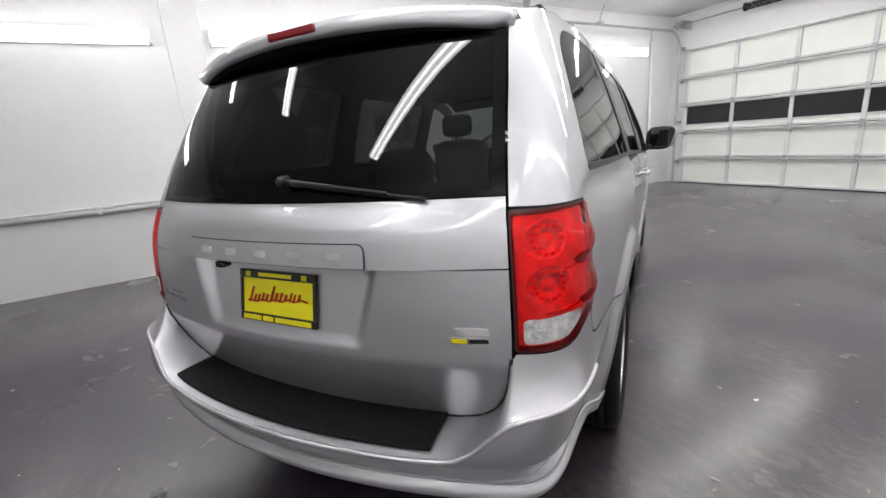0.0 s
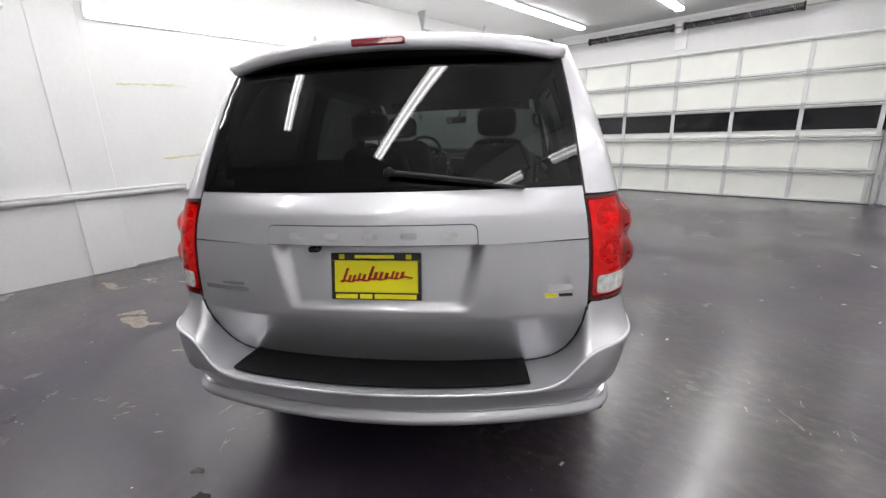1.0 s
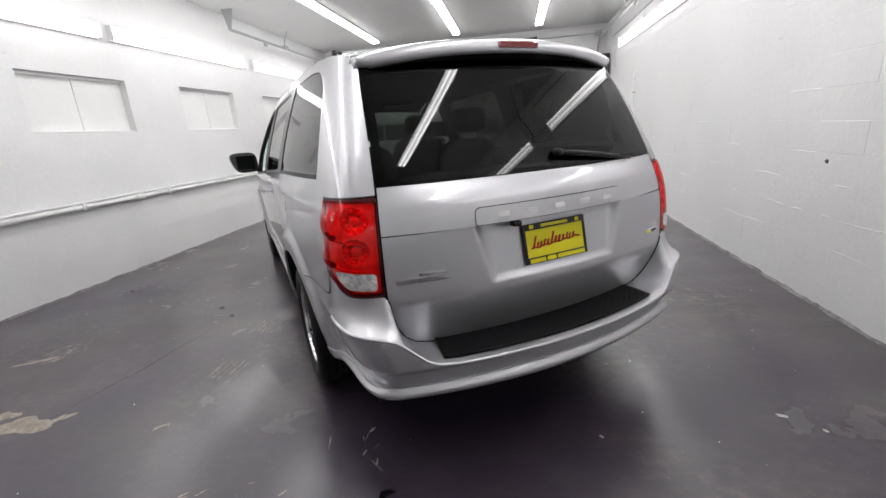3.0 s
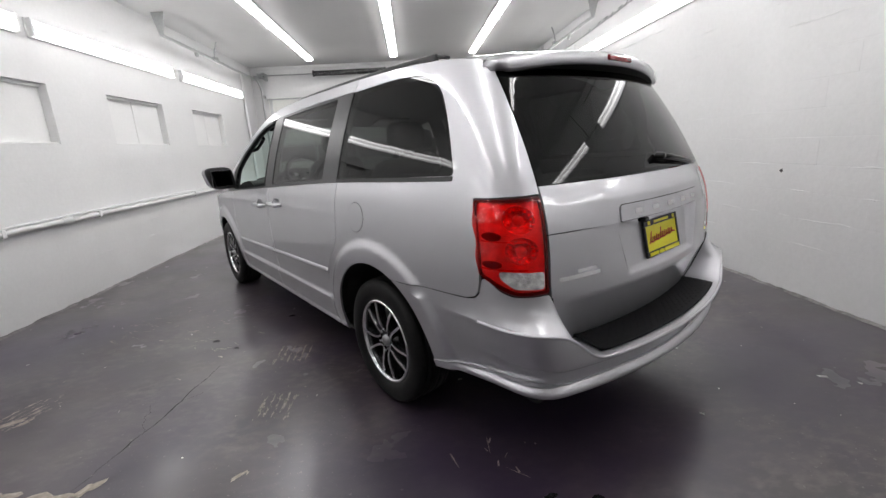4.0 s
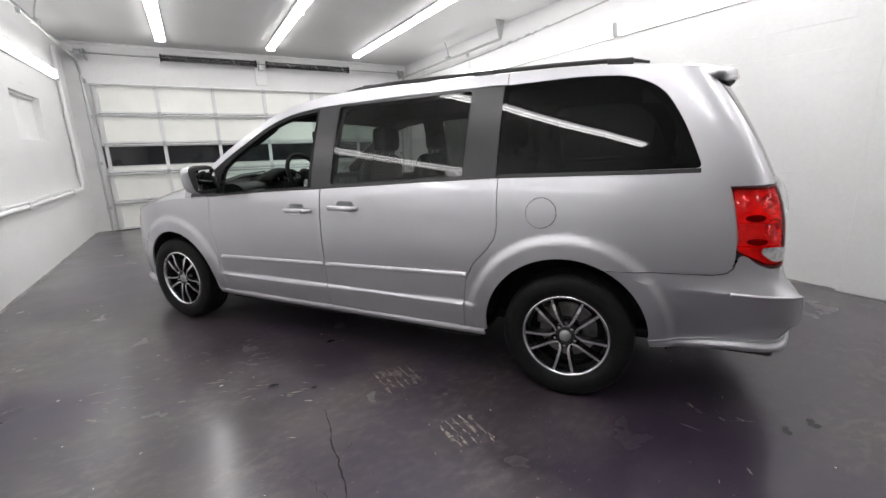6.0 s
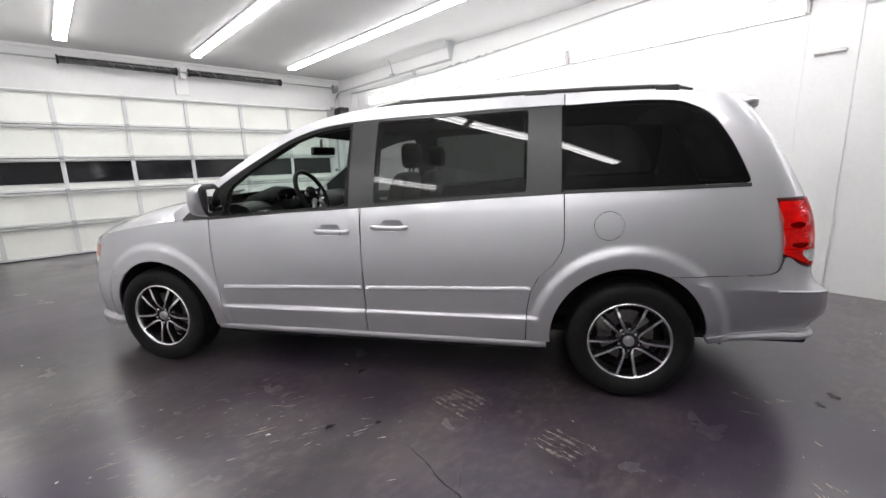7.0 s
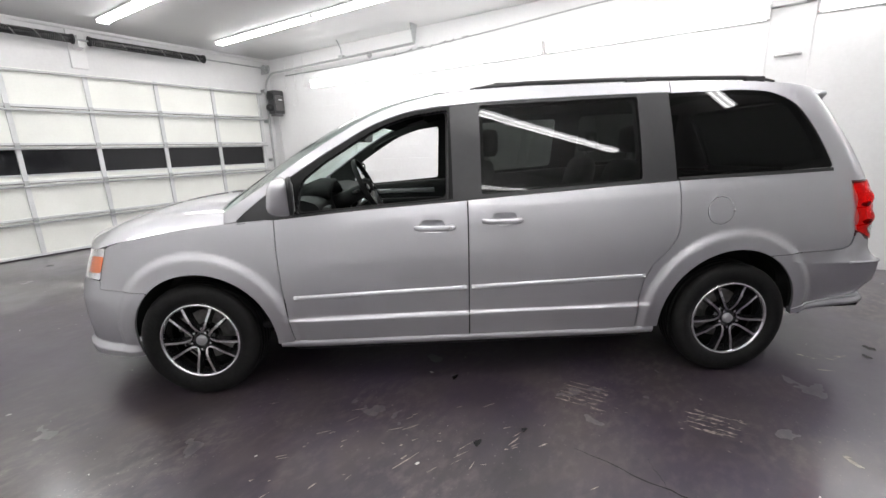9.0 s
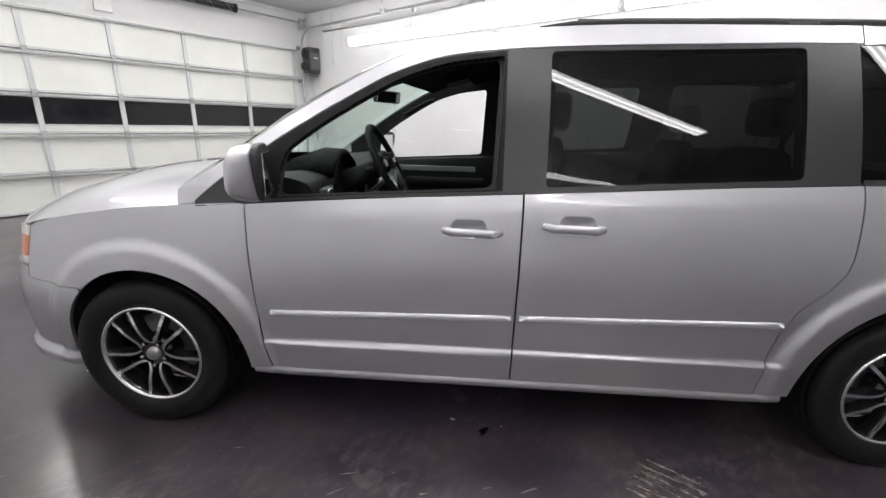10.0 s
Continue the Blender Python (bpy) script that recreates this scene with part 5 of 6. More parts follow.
    mirror_part = part("door_mirror", bm, PAINT, van, "silver door mirror on a black foot", smooth=True)
    bm = bmesh.new()
    bmesh.ops.create_uvsphere(bm, u_segments=24, v_segments=12, radius=1.0)
    for v in bm.verts:
        for k in range(3):
            v.co[k] = math.copysign(abs(v.co[k]) ** 0.55, v.co[k])
        v.co = Vector((s * (1.058 + 0.018 * v.co.z + 0.113 * v.co.x * (1 + 0.10 * v.co.z)), 3.567 + 0.014 * v.co.y, 1.150 + 0.089 * v.co.z))
    bmesh.ops.recalc_face_normals(bm, faces=bm.faces)
    bm.transform(yaw)
    part("mirror_bezel", bm, BLACK_PLASTIC, mirror_part, "black mirror bezel", smooth=True)
    bm = boxed((s * 1.058 - 0.084, 3.549, 1.088), (s * 1.058 + 0.084, 3.5525, 1.212), 0.001)
    bm.transform(yaw)
    part("mirror_glass", bm, MIRROR, mirror_part, "mirror glass")
    part("mirror_foot", sweep(bmesh.new(), [(s * 0.915, 3.615, 1.075), (s * 0.97, 3.61, 1.085), (s * 1.02, 3.605, 1.105)], [0.035, 0.028, 0.03], 10), BLACK_PLASTIC, mirror_part, smooth=True)

# ---------------------------------------------------------------- wheels, underside


def wheel(m):
    """A road wheel whose outer face looks to -x."""
    w = part("wheel", lathe(bmesh.new(), [(-0.092, 0.2260), (-0.104, 0.2360), (-0.112, 0.2590), (-0.114, 0.2847), (-0.108, 0.3103), (-0.097, 0.3250), (-0.08, 0.3323), (-0.062, 0.3346), (-0.06, 0.3287), (-0.054, 0.3287), (-0.052, 0.3355), (-0.024, 0.3360), (-0.022, 0.3296), (-0.016, 0.3296), (-0.014, 0.3360), (0.014, 0.3360), (0.016, 0.3296), (0.022, 0.3296), (0.024, 0.3360), (0.052, 0.3355), (0.054, 0.3287), (0.06, 0.3287), (0.062, 0.3346), (0.085, 0.3305), (0.105, 0.3122), (0.112, 0.2755), (0.1, 0.2260)], 72, "x"), RUBBER, van, "black road tyre on a two-tone alloy rim", smooth=True)
    w.matrix_basis = m
    part("rim_lip", lathe(bmesh.new(), [(-0.094, 0.2255), (-0.101, 0.222), (-0.101, 0.214), (-0.095, 0.209), (-0.085, 0.207)], 72, "x"), MACHINED, w, "machined rim lip", smooth=True)
    part("barrel", lathe(bmesh.new(), [(-0.086, 0.2075), (-0.06, 0.195), (0.02, 0.19), (0.09, 0.225)], 48, "x"), RIM_BLACK, w, smooth=True)
    part("brake_disc", lathe(bmesh.new(), [(0.012, 0.06), (0.012, 0.150), (0.03, 0.150), (0.03, 0.06)], 40, "x"), DISC_STEEL, w)
    part("brake_caliper", boxed((-0.015, 0.10, 0.02), (0.06, 0.165, 0.12), 0.012), DISC_STEEL, w)
    part("hub", lathe(bmesh.new(), [(-0.055, 0.0), (-0.078, 0.030), (-0.078, 0.055), (-0.060, 0.078), (0.0, 0.080)], 30, "x"), RIM_BLACK, w, smooth=True)
    part("back_plate", lathe(bmesh.new(), [(0.07, 0.02), (0.07, 0.21)], 40, "x"), UNDERSIDE, w)
    part("centre_cap", lathe(bmesh.new(), [(-0.0965, 0.0), (-0.0955, 0.018), (-0.092, 0.027), (-0.078, 0.0295)], 24, "x"), TRIM_SILVER, w, "silver centre cap", smooth=True)
    for k in range(5):
        a = radians(-90 + 72 * k)
        for off in (-13.5, 13.5):
            bm = bmesh.new()
            rows = []
            for t in (0, 0.04, 0.09, 0.15, 0.22, 0.32, 0.45, 0.6, 0.8, 1.0):
                r = 0.052 + 0.160 * t
                ang = a + radians(off) * (1.04 - 0.04 * t) + math.copysign(radians(17) * (1 - t) ** 12, off)
                wid = 0.0062 + 0.0012 * t
                xf = -0.079 - 0.014 * math.sin(math.pi * min(t + 0.15, 1) * 0.9) - 0.004 * t
                d, n = Vector((0, math.cos(ang), math.sin(ang))), Vector((0, -math.sin(ang), math.cos(ang)))
                rows.append([d * r + n * q * wid + Vector((x, 0, 0)) for q, x in ((-2.2, xf + 0.045), (-1.3, xf + 0.006), (-0.95, xf), (0.95, xf), (1.3, xf + 0.006), (2.2, xf + 0.045))])
            made = sheet(bm, rows)
            bmesh.ops.recalc_face_normals(bm, faces=bm.faces)
            for f in bm.faces:
                f.material_index = 1 if abs(f.normal.x) > 0.75 else 0
            part("spoke", bm, [RIM_BLACK, MACHINED], w)
        b = a
        part("lug_nut", lathe(bmesh.new(), [(-0.094, 0.0), (-0.093, 0.008), (-0.07, 0.0105)], 6, "x", (0, 0.054 * math.cos(b), 0.054 * math.sin(b))), CHROME, w)
    return w


one = wheel(pose(-0.825, 4.200, 0.334))
copy_thing(one, pose(-0.823, 1.132, 0.336, 1))
copy_thing(one, pose(0.825, 4.200, 0.334, 0, 0, 180))
copy_thing(one, pose(0.823, 1.132, 0.336, 0, 0, 180))

for s in (-1, 1):
    for cy, cz, r in (ARCH_R, ARCH_F):
        bm = bmesh.new()
        ang = np.linspace(radians(2), radians(178), 26)
        rim = [-S(U(cy + r * math.cos(a), cz + r * math.sin(a)), cz + r * math.sin(a)).x - 0.012 for a in ang]
        skin_rim = [S(U(cy + r * math.cos(a), cz + r * math.sin(a)), cz + r * math.sin(a)) for a in ang]
        rows = [[Vector((s * (-p.x - 0.012), p.y, p.z)) for p in skin_rim]]
        rows += [[Vector((s * (x if x < 0.7 else e - x + 0.95), cy + (r + g) * math.cos(a), cz + (r + g) * math.sin(a))) for a, e in zip(ang, rim)] for x, g in ((1.0, 0.02), (0.60, 0.02), (0.60, -0.34))]
        sheet(bm, rows)
        part("wheel_liner", bm, UNDERSIDE, van, "black wheel arch liner", smooth=False)
bm = bmesh.new()
box(bm, (-0.84, 1.62, 0.215), (0.84, 3.70, 0.245), 0.01)
box(bm, (-0.58, 0.30, 0.24), (0.58, 1.615, 0.30), 0.02)
box(bm, (-0.58, 3.705, 0.22), (0.58, 4.9, 0.26), 0.02)
box(bm, (-0.80, 0.22, 0.33), (0.80, 0.64, 0.40), 0.02)
part("underbody", bm, UNDERSIDE, van, "dark underbody")
part("exhaust", sweep(bmesh.new(), [(0.45, 2.4, 0.2), (0.45, 0.9, 0.21), (0.52, 0.34, 0.275), (0.52, 0.24, 0.28)], 0.026, 12), UNDERSIDE, van, "dark exhaust pipe", smooth=True)
part("mud_flap", boxed((-0.86, 0.655, 0.325), (-0.70, 0.665, 0.42), 0.003), BLACK_PLASTIC, van)

# ---------------------------------------------------------------- cabin
for mirror in (False, True):
    s = -1 if mirror else 1
    inner = lambda u, z: S(u, z) + Vector((0.034, 0, 0))
    holes = [sides(*rounded([(1.49, belt(1.5) + 0.02), (1.50, 1.605), (1.10, 1.616), (0.92, 1.604), (0.80, 1.54), (0.71, 1.40), (0.65, belt(0.6) + 0.02)], 0.05)),
             sides(*rounded([(2.56, 1.565), (2.565, belt(2.6) + 0.02), (1.72, belt(1.7) + 0.02), (1.715, 1.59)], 0.04)),
             sides(*rounded([(2.765, 1.556), (2.94, 1.533), (3.115, 1.480), (3.265, 1.396), (3.43, 1.294), (3.55, 1.203), (3.572, belt(3.57) + 0.006), (2.78, belt(2.77) + 0.006)], 0.03))]
    ys = np.linspace(0.64, 3.86, 50)
    line = [(y, belt(y) - 0.03) for y in ys if y < 3.8] + [(y, min(rail(y) - 0.02, 1.66)) for y in ys[::-1] if y < 3.84]
    panel("pillar_trim", sides(*line), inner, PILLAR_TRIM, van, holes=holes, gap=0.05, depth=0, mirror=mirror)
    bm = bmesh.new()
    rows = []
    for y in np.concatenate([np.linspace(0.62, 0.72, 3), np.linspace(0.74, 1.57, 16), np.linspace(1.6, 3.74, 20)]):
        d = ARCH_R[2] ** 2 - (y - ARCH_R[0]) ** 2
        zl = max(0.34, ARCH_R[1] + math.sqrt(d) + 0.03 if d > 0 else 0)
        zb = belt(y)
        rows.append([Vector((-s * (side_x(y, z) - g), y, z)) for z, g in ((zl, 0.12), ((zl + zb) / 2, 0.11), (zb - 0.12, 0.10), (zb - 0.02, 0.075), (zb - 0.006, 0.05), (zb - 0.012, 0.008))])
    sheet(bm, rows)
    part("door_trim", bm, TRIM_DARK, van, "dark inner door trim", smooth=True)
    part("armrest", boxed((min(-s * 0.78, -s * 0.86), 2.75, 0.86), (max(-s * 0.78, -s * 0.86), 3.35, 0.92), 0.02), TRIM_DARK, van)
    part("trim_insert", boxed((min(-s * 0.838, -s * 0.852), 2.82, 0.965), (max(-s * 0.838, -s * 0.852), 3.42, 1.005), 0.006), TRIM_SILVER, van, "silver inner door insert")
    part("grab_handle", sweep(bmesh.new(), [(-s * 0.80, 3.36, 1.37), (-s * 0.76, 3.33, 1.385), (-s * 0.745, 3.25, 1.43), (-s * 0.74, 3.18, 1.465), (-s * 0.76, 3.14, 1.475)], 0.014, 8), TRIM_DARK, van, smooth=True)
bm = bmesh.new()
edges = [S(U(y, rail(y)), rail(y)) for y in (0.70, 0.85, 1.0, 1.25, 1.6, 2.0, 2.4, 2.66, 2.75, 2.85)]
sheet(bm, [[p + Vector((0, 0, -0.055)) for p in cross(e, rise_of(e.y), 0.16 * step(2.1, 2.75, e.y))] for e in edges])
part("headliner", bm, HEADLINER, van, "dark roof lining", smooth=True)
bm = bmesh.new()
edges = [S(U(y, rail(y)), rail(y)) for y in np.linspace(2.76, 3.14, 8)]
sheet(bm, [[p * 1.0 + Vector((-p.x * 0.085, 0, -0.035)) for p in cross(e, rise_of(e.y), 0.16 + 0.10 * step(2.75, 3.9, e.y), power=2.2)] for e in edges])
part("windscreen_header", bm, HEADLINER, van, "dark band along the top of the windscreen", smooth=True)
bm = bmesh.new()
box(bm, (-0.84, 1.60, 0.36), (0.84, 4.02, 0.40), 0.01)
box(bm, (-0.60, 0.36, 0.40), (0.60, 1.62, 0.44), 0.01)
part("cabin_floor", bm, TRIM_DARK, van, "dark cabin carpet")


def extruded(outline, x0, x1):
    bm = bmesh.new()
    a, c = ([bm.verts.new((x, y, z)) for y, z in outline] for x in (x0, x1))
    for k in range(len(outline)):
        bm.faces.new((a[k], a[(k + 1) % len(outline)], c[(k + 1) % len(outline)], c[k]))
    bm.faces.new(a[::-1])
    bm.faces.new(c)
    bmesh.ops.recalc_face_normals(bm, faces=bm.faces)
    return bm


dash = part("dashboard", extruded(rounded([(4.06, 1.040), (3.80, 1.085), (3.60, 1.105), (3.50, 1.075), (3.47, 0.98), (3.53, 0.80), (3.62, 0.62), (4.06, 0.55)], [0.02, 0.06, 0.04, 0.03, 0.05, 0.05, 0.04, 0.02]), -0.80, 0.80), TRIM_DARK, van, "dark moulded dashboard")
bm = bmesh.new()
rows = []
for x in np.linspace(-0.56, -0.16, 13):
    k = math.sin(math.pi * (x + 0.56) / 0.40) ** 0.6
    rows.append([Vector((x, 3.72, 1.085 + 0.06 * k)), Vector((x, 3.58, 1.10 + 0.095 * k)), Vector((x, 3.49, 1.09 + 0.10 * k)), Vector((x, 3.475, 1.075 + 0.09 * k)), Vector((x, 3.56, 1.05 + 0.06 * k))])
sheet(bm, rows)
bmesh.ops.solidify(bm, geom=list(bm.faces), thickness=0.006)
part("gauge_hood", bm, TRIM_DARK, dash, smooth=True)
for x in (-0.47, -0.36, -0.25):
    dial = lathe(bmesh.new(), [(3.545, 0.0), (3.545, 0.044), (3.535, 0.050), (3.528, 0.047)], 28, "y", (x, 0, 1.105))
    part("gauge", dial, GLOSS_BLACK, dash)
    part("gauge_ring", lathe(bmesh.new(), [(3.527, 0.046), (3.525, 0.050), (3.530, 0.053)], 28, "y", (x, 0, 1.105)), CHROME, dash, smooth=True)
part("centre_stack", boxed((-0.15, 3.44, 0.74), (0.17, 3.53, 1.075), 0.02), GLOSS_BLACK, dash)
part("display", boxed((-0.10, 3.428, 0.955), (0.12, 3.4385, 1.045), 0.004), GLOSS_BLACK, dash, "dark glossy display")
part("stack_bezel", sweep(bmesh.new(), [(-0.145, 3.436, 0.76), (-0.150, 3.432, 0.95), (-0.125, 3.430, 1.065), (0.145, 3.430, 1.065), (0.170, 3.432, 0.95), (0.165, 3.436, 0.76)], 0.007, 8), TRIM_SILVER, dash, "satin silver bezel", smooth=True)
for z in (0.91, 0.875, 0.84):
    for x in (-0.07, -0.02, 0.03, 0.08):
        part("button", boxed((x - 0.018, 3.428, z - 0.011), (x + 0.018, 3.439, z + 0.011), 0.003), TRIM_SILVER if z == 0.91 else BLACK_PLASTIC, dash)
part("shift_lever", sweep(bmesh.new(), [(-0.12, 3.44, 0.93), (-0.13, 3.36, 0.99), (-0.13, 3.33, 1.02)], [0.008, 0.008, 0.019], 8), TRIM_SILVER, dash, "silver shift lever", smooth=True)
for sx in (-1, 1):
    part("column_stalk", sweep(bmesh.new(), [(-0.37 + sx * 0.04, 3.36, 1.10), (-0.37 + sx * 0.17, 3.31, 1.12), (-0.37 + sx * 0.20, 3.30, 1.125)], [0.008, 0.009, 0.011], 8), BLACK_PLASTIC, dash, smooth=True)
for x in (-0.68, 0.66):
    part("vent", boxed((x - 0.06, 3.455, 0.98), (x + 0.06, 3.49, 1.05), 0.01), BLACK_PLASTIC, dash)
    part("vent_ring", sweep(bmesh.new(), [(x + 0.052 * math.cos(a), 3.452, 1.015 + 0.03 * math.sin(a)) for a in np.linspace(0, 2 * math.pi, 21)], 0.003, 6, caps=False), CHROME, dash, smooth=True)
part("passenger_panel", boxed((0.20, 3.455, 0.90), (0.58, 3.478, 0.96), 0.008), TRIM_SILVER, dash)

steering = pose(-0.37, 3.27, 1.135, 64)
bm = bmesh.new()
ring = [(0.178 * math.cos(t), 0.178 * math.sin(t), 0) for t in np.linspace(0, 2 * math.pi, 41)]
sweep(bm, ring, 0.0165, 10, caps=False)
wheel_ob = part("steering_wheel", bm, TRIM_DARK, van, "black leather steering wheel with silver spokes", smooth=True)
wheel_ob.matrix_basis = steering
bm = bmesh.new()
bmesh.ops.create_uvsphere(bm, u_segments=20, v_segments=10, radius=1.0)
for v in bm.verts:
    v.co = Vector((0.075 * v.co.x, 0.065 * v.co.y - 0.005, 0.03 * v.co.z + 0.0))
part("airbag_cover", bm, TRIM_DARK, wheel_ob, smooth=True)
part("wheel_emblem", lathe(bmesh.new(), [(0.0305, 0.0), (0.030, 0.014), (0.026, 0.017)], 20, "z", (0, -0.005, 0)), CHROME, wheel_ob, "plain chrome disc", smooth=True)
for sx in (-1, 1):
    part("wheel_buttons", boxed((sx * 0.105 - 0.02, -0.02, 0.010), (sx * 0.105 + 0.02, 0.022, 0.020), 0.006), TRIM_SILVER, wheel_ob, "silver switch pad")
for a in (10, 170, -55, -125):
    d = Vector((math.cos(radians(a)), math.sin(radians(a)), 0))
    part("spoke", sweep(bmesh.new(), [d * 0.06 + Vector((0, 0, 0.008)), d * 0.12 + Vector((0, 0, 0.004)), d * 0.182], [0.022, 0.016, 0.012], 8), TRIM_SILVER if a < 0 else TRIM_DARK, wheel_ob, smooth=True)
part("steering_column", sweep(bmesh.new(), [(-0.37, 3.30, 1.11), (-0.37, 3.52, 1.01)], [0.045, 0.06], 12), TRIM_DARK, van, smooth=True)

bm = boxed((-0.115, -0.014, -0.032), (0.115, 0.014, 0.032), 0.012)
inner_mirror = part("inside_mirror", bm, BLACK_PLASTIC, van, "black inside mirror")
inner_mirror.matrix_basis = pose(-0.03, 3.33, 1.452, 6, 0, -24)
part("mirror_glass", boxed((-0.105, -0.0165, -0.026), (0.105, -0.0145, 0.026), 0.0005), MIRROR, inner_mirror, "mirror glass")
part("mirror_stem", sweep(bmesh.new(), [(0, 0.015, 0.01), (0.02, 0.05, 0.05), (0.03, 0.06, 0.09)], 0.011, 8), BLACK_PLASTIC, inner_mirror, smooth=True)
for x in (-0.42, 0.42):
    visor = boxed((-0.18, -0.07, -0.009), (0.18, 0.07, 0.009), 0.007)
    part("sun_visor", visor, HEADLINER, van, "folded sun visor").matrix_basis = pose(x, 2.96, 1.575, -16)


def soft(lo, hi, power=0.45, lean=0.0, n=16):
    """A cushion: a rounded block between two corners, its top leaning back."""
    bm = bmesh.new()
    bmesh.ops.create_uvsphere(bm, u_segments=n, v_segments=n // 2 + 2, radius=1.0)
    c, h = (Vector(lo) + Vector(hi)) / 2, (Vector(hi) - Vector(lo)) / 2
    for v in bm.verts:
        w = [math.copysign(abs(q) ** power, q) for q in v.co]
        v.co = Vector((c.x + h.x * w[0], c.y + h.y * w[1] - lean * (w[2] + 1) * h.z, c.z + h.z * w[2]))
    return bm


def seat(x, y, width, z=0.52):
    b = part("seat", soft((x - width / 2, y - 0.02, z), (x + width / 2, y + 0.50, z + 0.17)), SEAT_CLOTH, van, "black upholstered seat", smooth=True)
    part("backrest", soft((x - width / 2 + 0.01, y - 0.08, z + 0.12), (x + width / 2 - 0.01, y + 0.06, z + (0.76 if width < 0.6 else 0.64)), lean=0.22), SEAT_CLOTH, b, smooth=True)
    top = z + (0.78 if y > 2 else 0.80)
    for dx in ([0] if width < 0.6 else []):
        part("headrest", soft((x + dx - 0.12, y - 0.235, top), (x + dx + 0.12, y - 0.125, top + 0.17), 0.5), SEAT_CLOTH, b, smooth=True)
        for e in (-0.05, 0.05):
            part("headrest_post", sweep(bmesh.new(), [(x + dx + e, y - 0.16, z + 0.70), (x + dx + e, y - 0.18, z + 0.82)], 0.006, 6), CHROME, b)
    part("seat_base", boxed((x - width / 2 + 0.05, y + 0.02, 0.405), (x + width / 2 - 0.05, y + 0.42, z + 0.04), 0.02), TRIM_DARK, b)


for x in (-0.40, 0.40):
    seat(x, 2.66, 0.50)
    seat(x, 1.72, 0.48, 0.50)
seat(0, 0.86, 1.12, 0.50)
part("centre_console", boxed((-0.13, 2.7, 0.405), (0.13, 3.42, 0.72), 0.03), TRIM_DARK, van, "dark centre console")

# ---------------------------------------------------------------- marks and litter on the floor


def patch(bm, x, y, w, d, turn, seed, top=0.0014, n=18, ragged=0.35):
    """A thin, ragged flake of worn paint lying on the floor."""
    rnd = random.Random(seed)
    ring = []
    ph = [rnd.uniform(0, 6.28) for _ in range(3)]
    for k in range(n):
        a = 2 * math.pi * k / n
        r = 1 + ragged * (0.5 * math.sin(2 * a + ph[0]) + 0.35 * math.sin(3 * a + ph[1]) + 0.3 * math.sin(5 * a + ph[2]) + 0.3 * (rnd.random() - 0.5))
        p = Vector((w / 2 * r * math.cos(a), d / 2 * r * math.sin(a), 0))
        p.rotate(Euler((0, 0, radians(turn))))
        ring.append(p + Vector((x, y, 0)))
    up = [bm.verts.new((p.x, p.y, top)) for p in ring]
    mid = sum((v.co for v in up), Vector()) / n
    c = bm.verts.new(mid)
    for k in range(n):
        bm.faces.new((up[k], up[(k + 1) % n], c))


SCUFF = material("pale_scuff", (0.27, 0.23, 0.20), 0.5, grain=0.5, grain_scale=45, blotch=0.3, blotch_scale=14)
CHIP = material("bare_concrete_chip", (0.30, 0.26, 0.22), 0.7, grain=0.25, grain_scale=60, blotch=0.25, blotch_scale=18)
GRIT = material("white_flakes", (0.6, 0.58, 0.55), 0.6, grain=0.2)
for x, y, turn, count, length, seed in ((-2.10, 1.04, 92, 6, 0.24, 1), (-2.03, 0.42, 91, 5, 0.20, 2), (-3.45, 0.56, 70, 5, 0.26, 3)):
    rnd = random.Random(seed)
    bm = bmesh.new()
    a = radians(turn)
    for k in range(count):
        off = (k - (count - 1) / 2) * 0.040
        from_, to_ = -length / 2 + rnd.uniform(-0.03, 0.03), length / 2 + rnd.uniform(-0.05, 0.02)
        for n in range(16):
            along, across = rnd.uniform(from_, to_), off + rnd.gauss(0, 0.0045)
            patch(bm, x + across * math.sin(a) + along * math.cos(a), y - across * math.cos(a) + along * math.sin(a), rnd.uniform(0.012, 0.055), rnd.uniform(0.002, 0.008), turn + rnd.gauss(0, 2), seed * 900 + k * 40 + n, n=10, ragged=0.6, top=0.0012 + 0.00004 * n)
    for n in range(40):
        along, across = rnd.gauss(0, length * 0.4), rnd.gauss(0, count * 0.014)
        patch(bm, x + across * math.sin(a) + along * math.cos(a), y - across * math.cos(a) + along * math.sin(a), rnd.uniform(0.004, 0.02), rnd.uniform(0.002, 0.005), turn + rnd.gauss(0, 12), seed * 700 + n, n=7, ragged=0.5, top=0.001)
    tagged(part("floor_scuff", bm, SCUFF), "row of pale tyre scuffs on the dark floor", "floor mark", "scuffs on the floor", "stuff")
for x, y, w, d, turn, seed in ((-2.83, -0.15, 0.30, 0.15, 20, 11), (-4.05, -0.09, 0.30, 0.09, 10, 12), (-3.05, -0.12, 0.16, 0.10, 60, 13), (-3.50, 0.46, 0.22, 0.05, 30, 14), (-2.04, -0.09, 0.06, 0.025, 50, 16)):
    bm = bmesh.new()
    patch(bm, x, y, w, d, turn, seed, n=26, ragged=0.45)
    patch(bm, x + w * 0.55, y + d * 0.5, w * 0.35, d * 0.4, turn + 30, seed + 40, n=14, ragged=0.5)
    tagged(part("paint_chip", bm, CHIP), "bare patch where the floor paint has chipped off", "floor mark", "chips in the floor paint", "stuff")
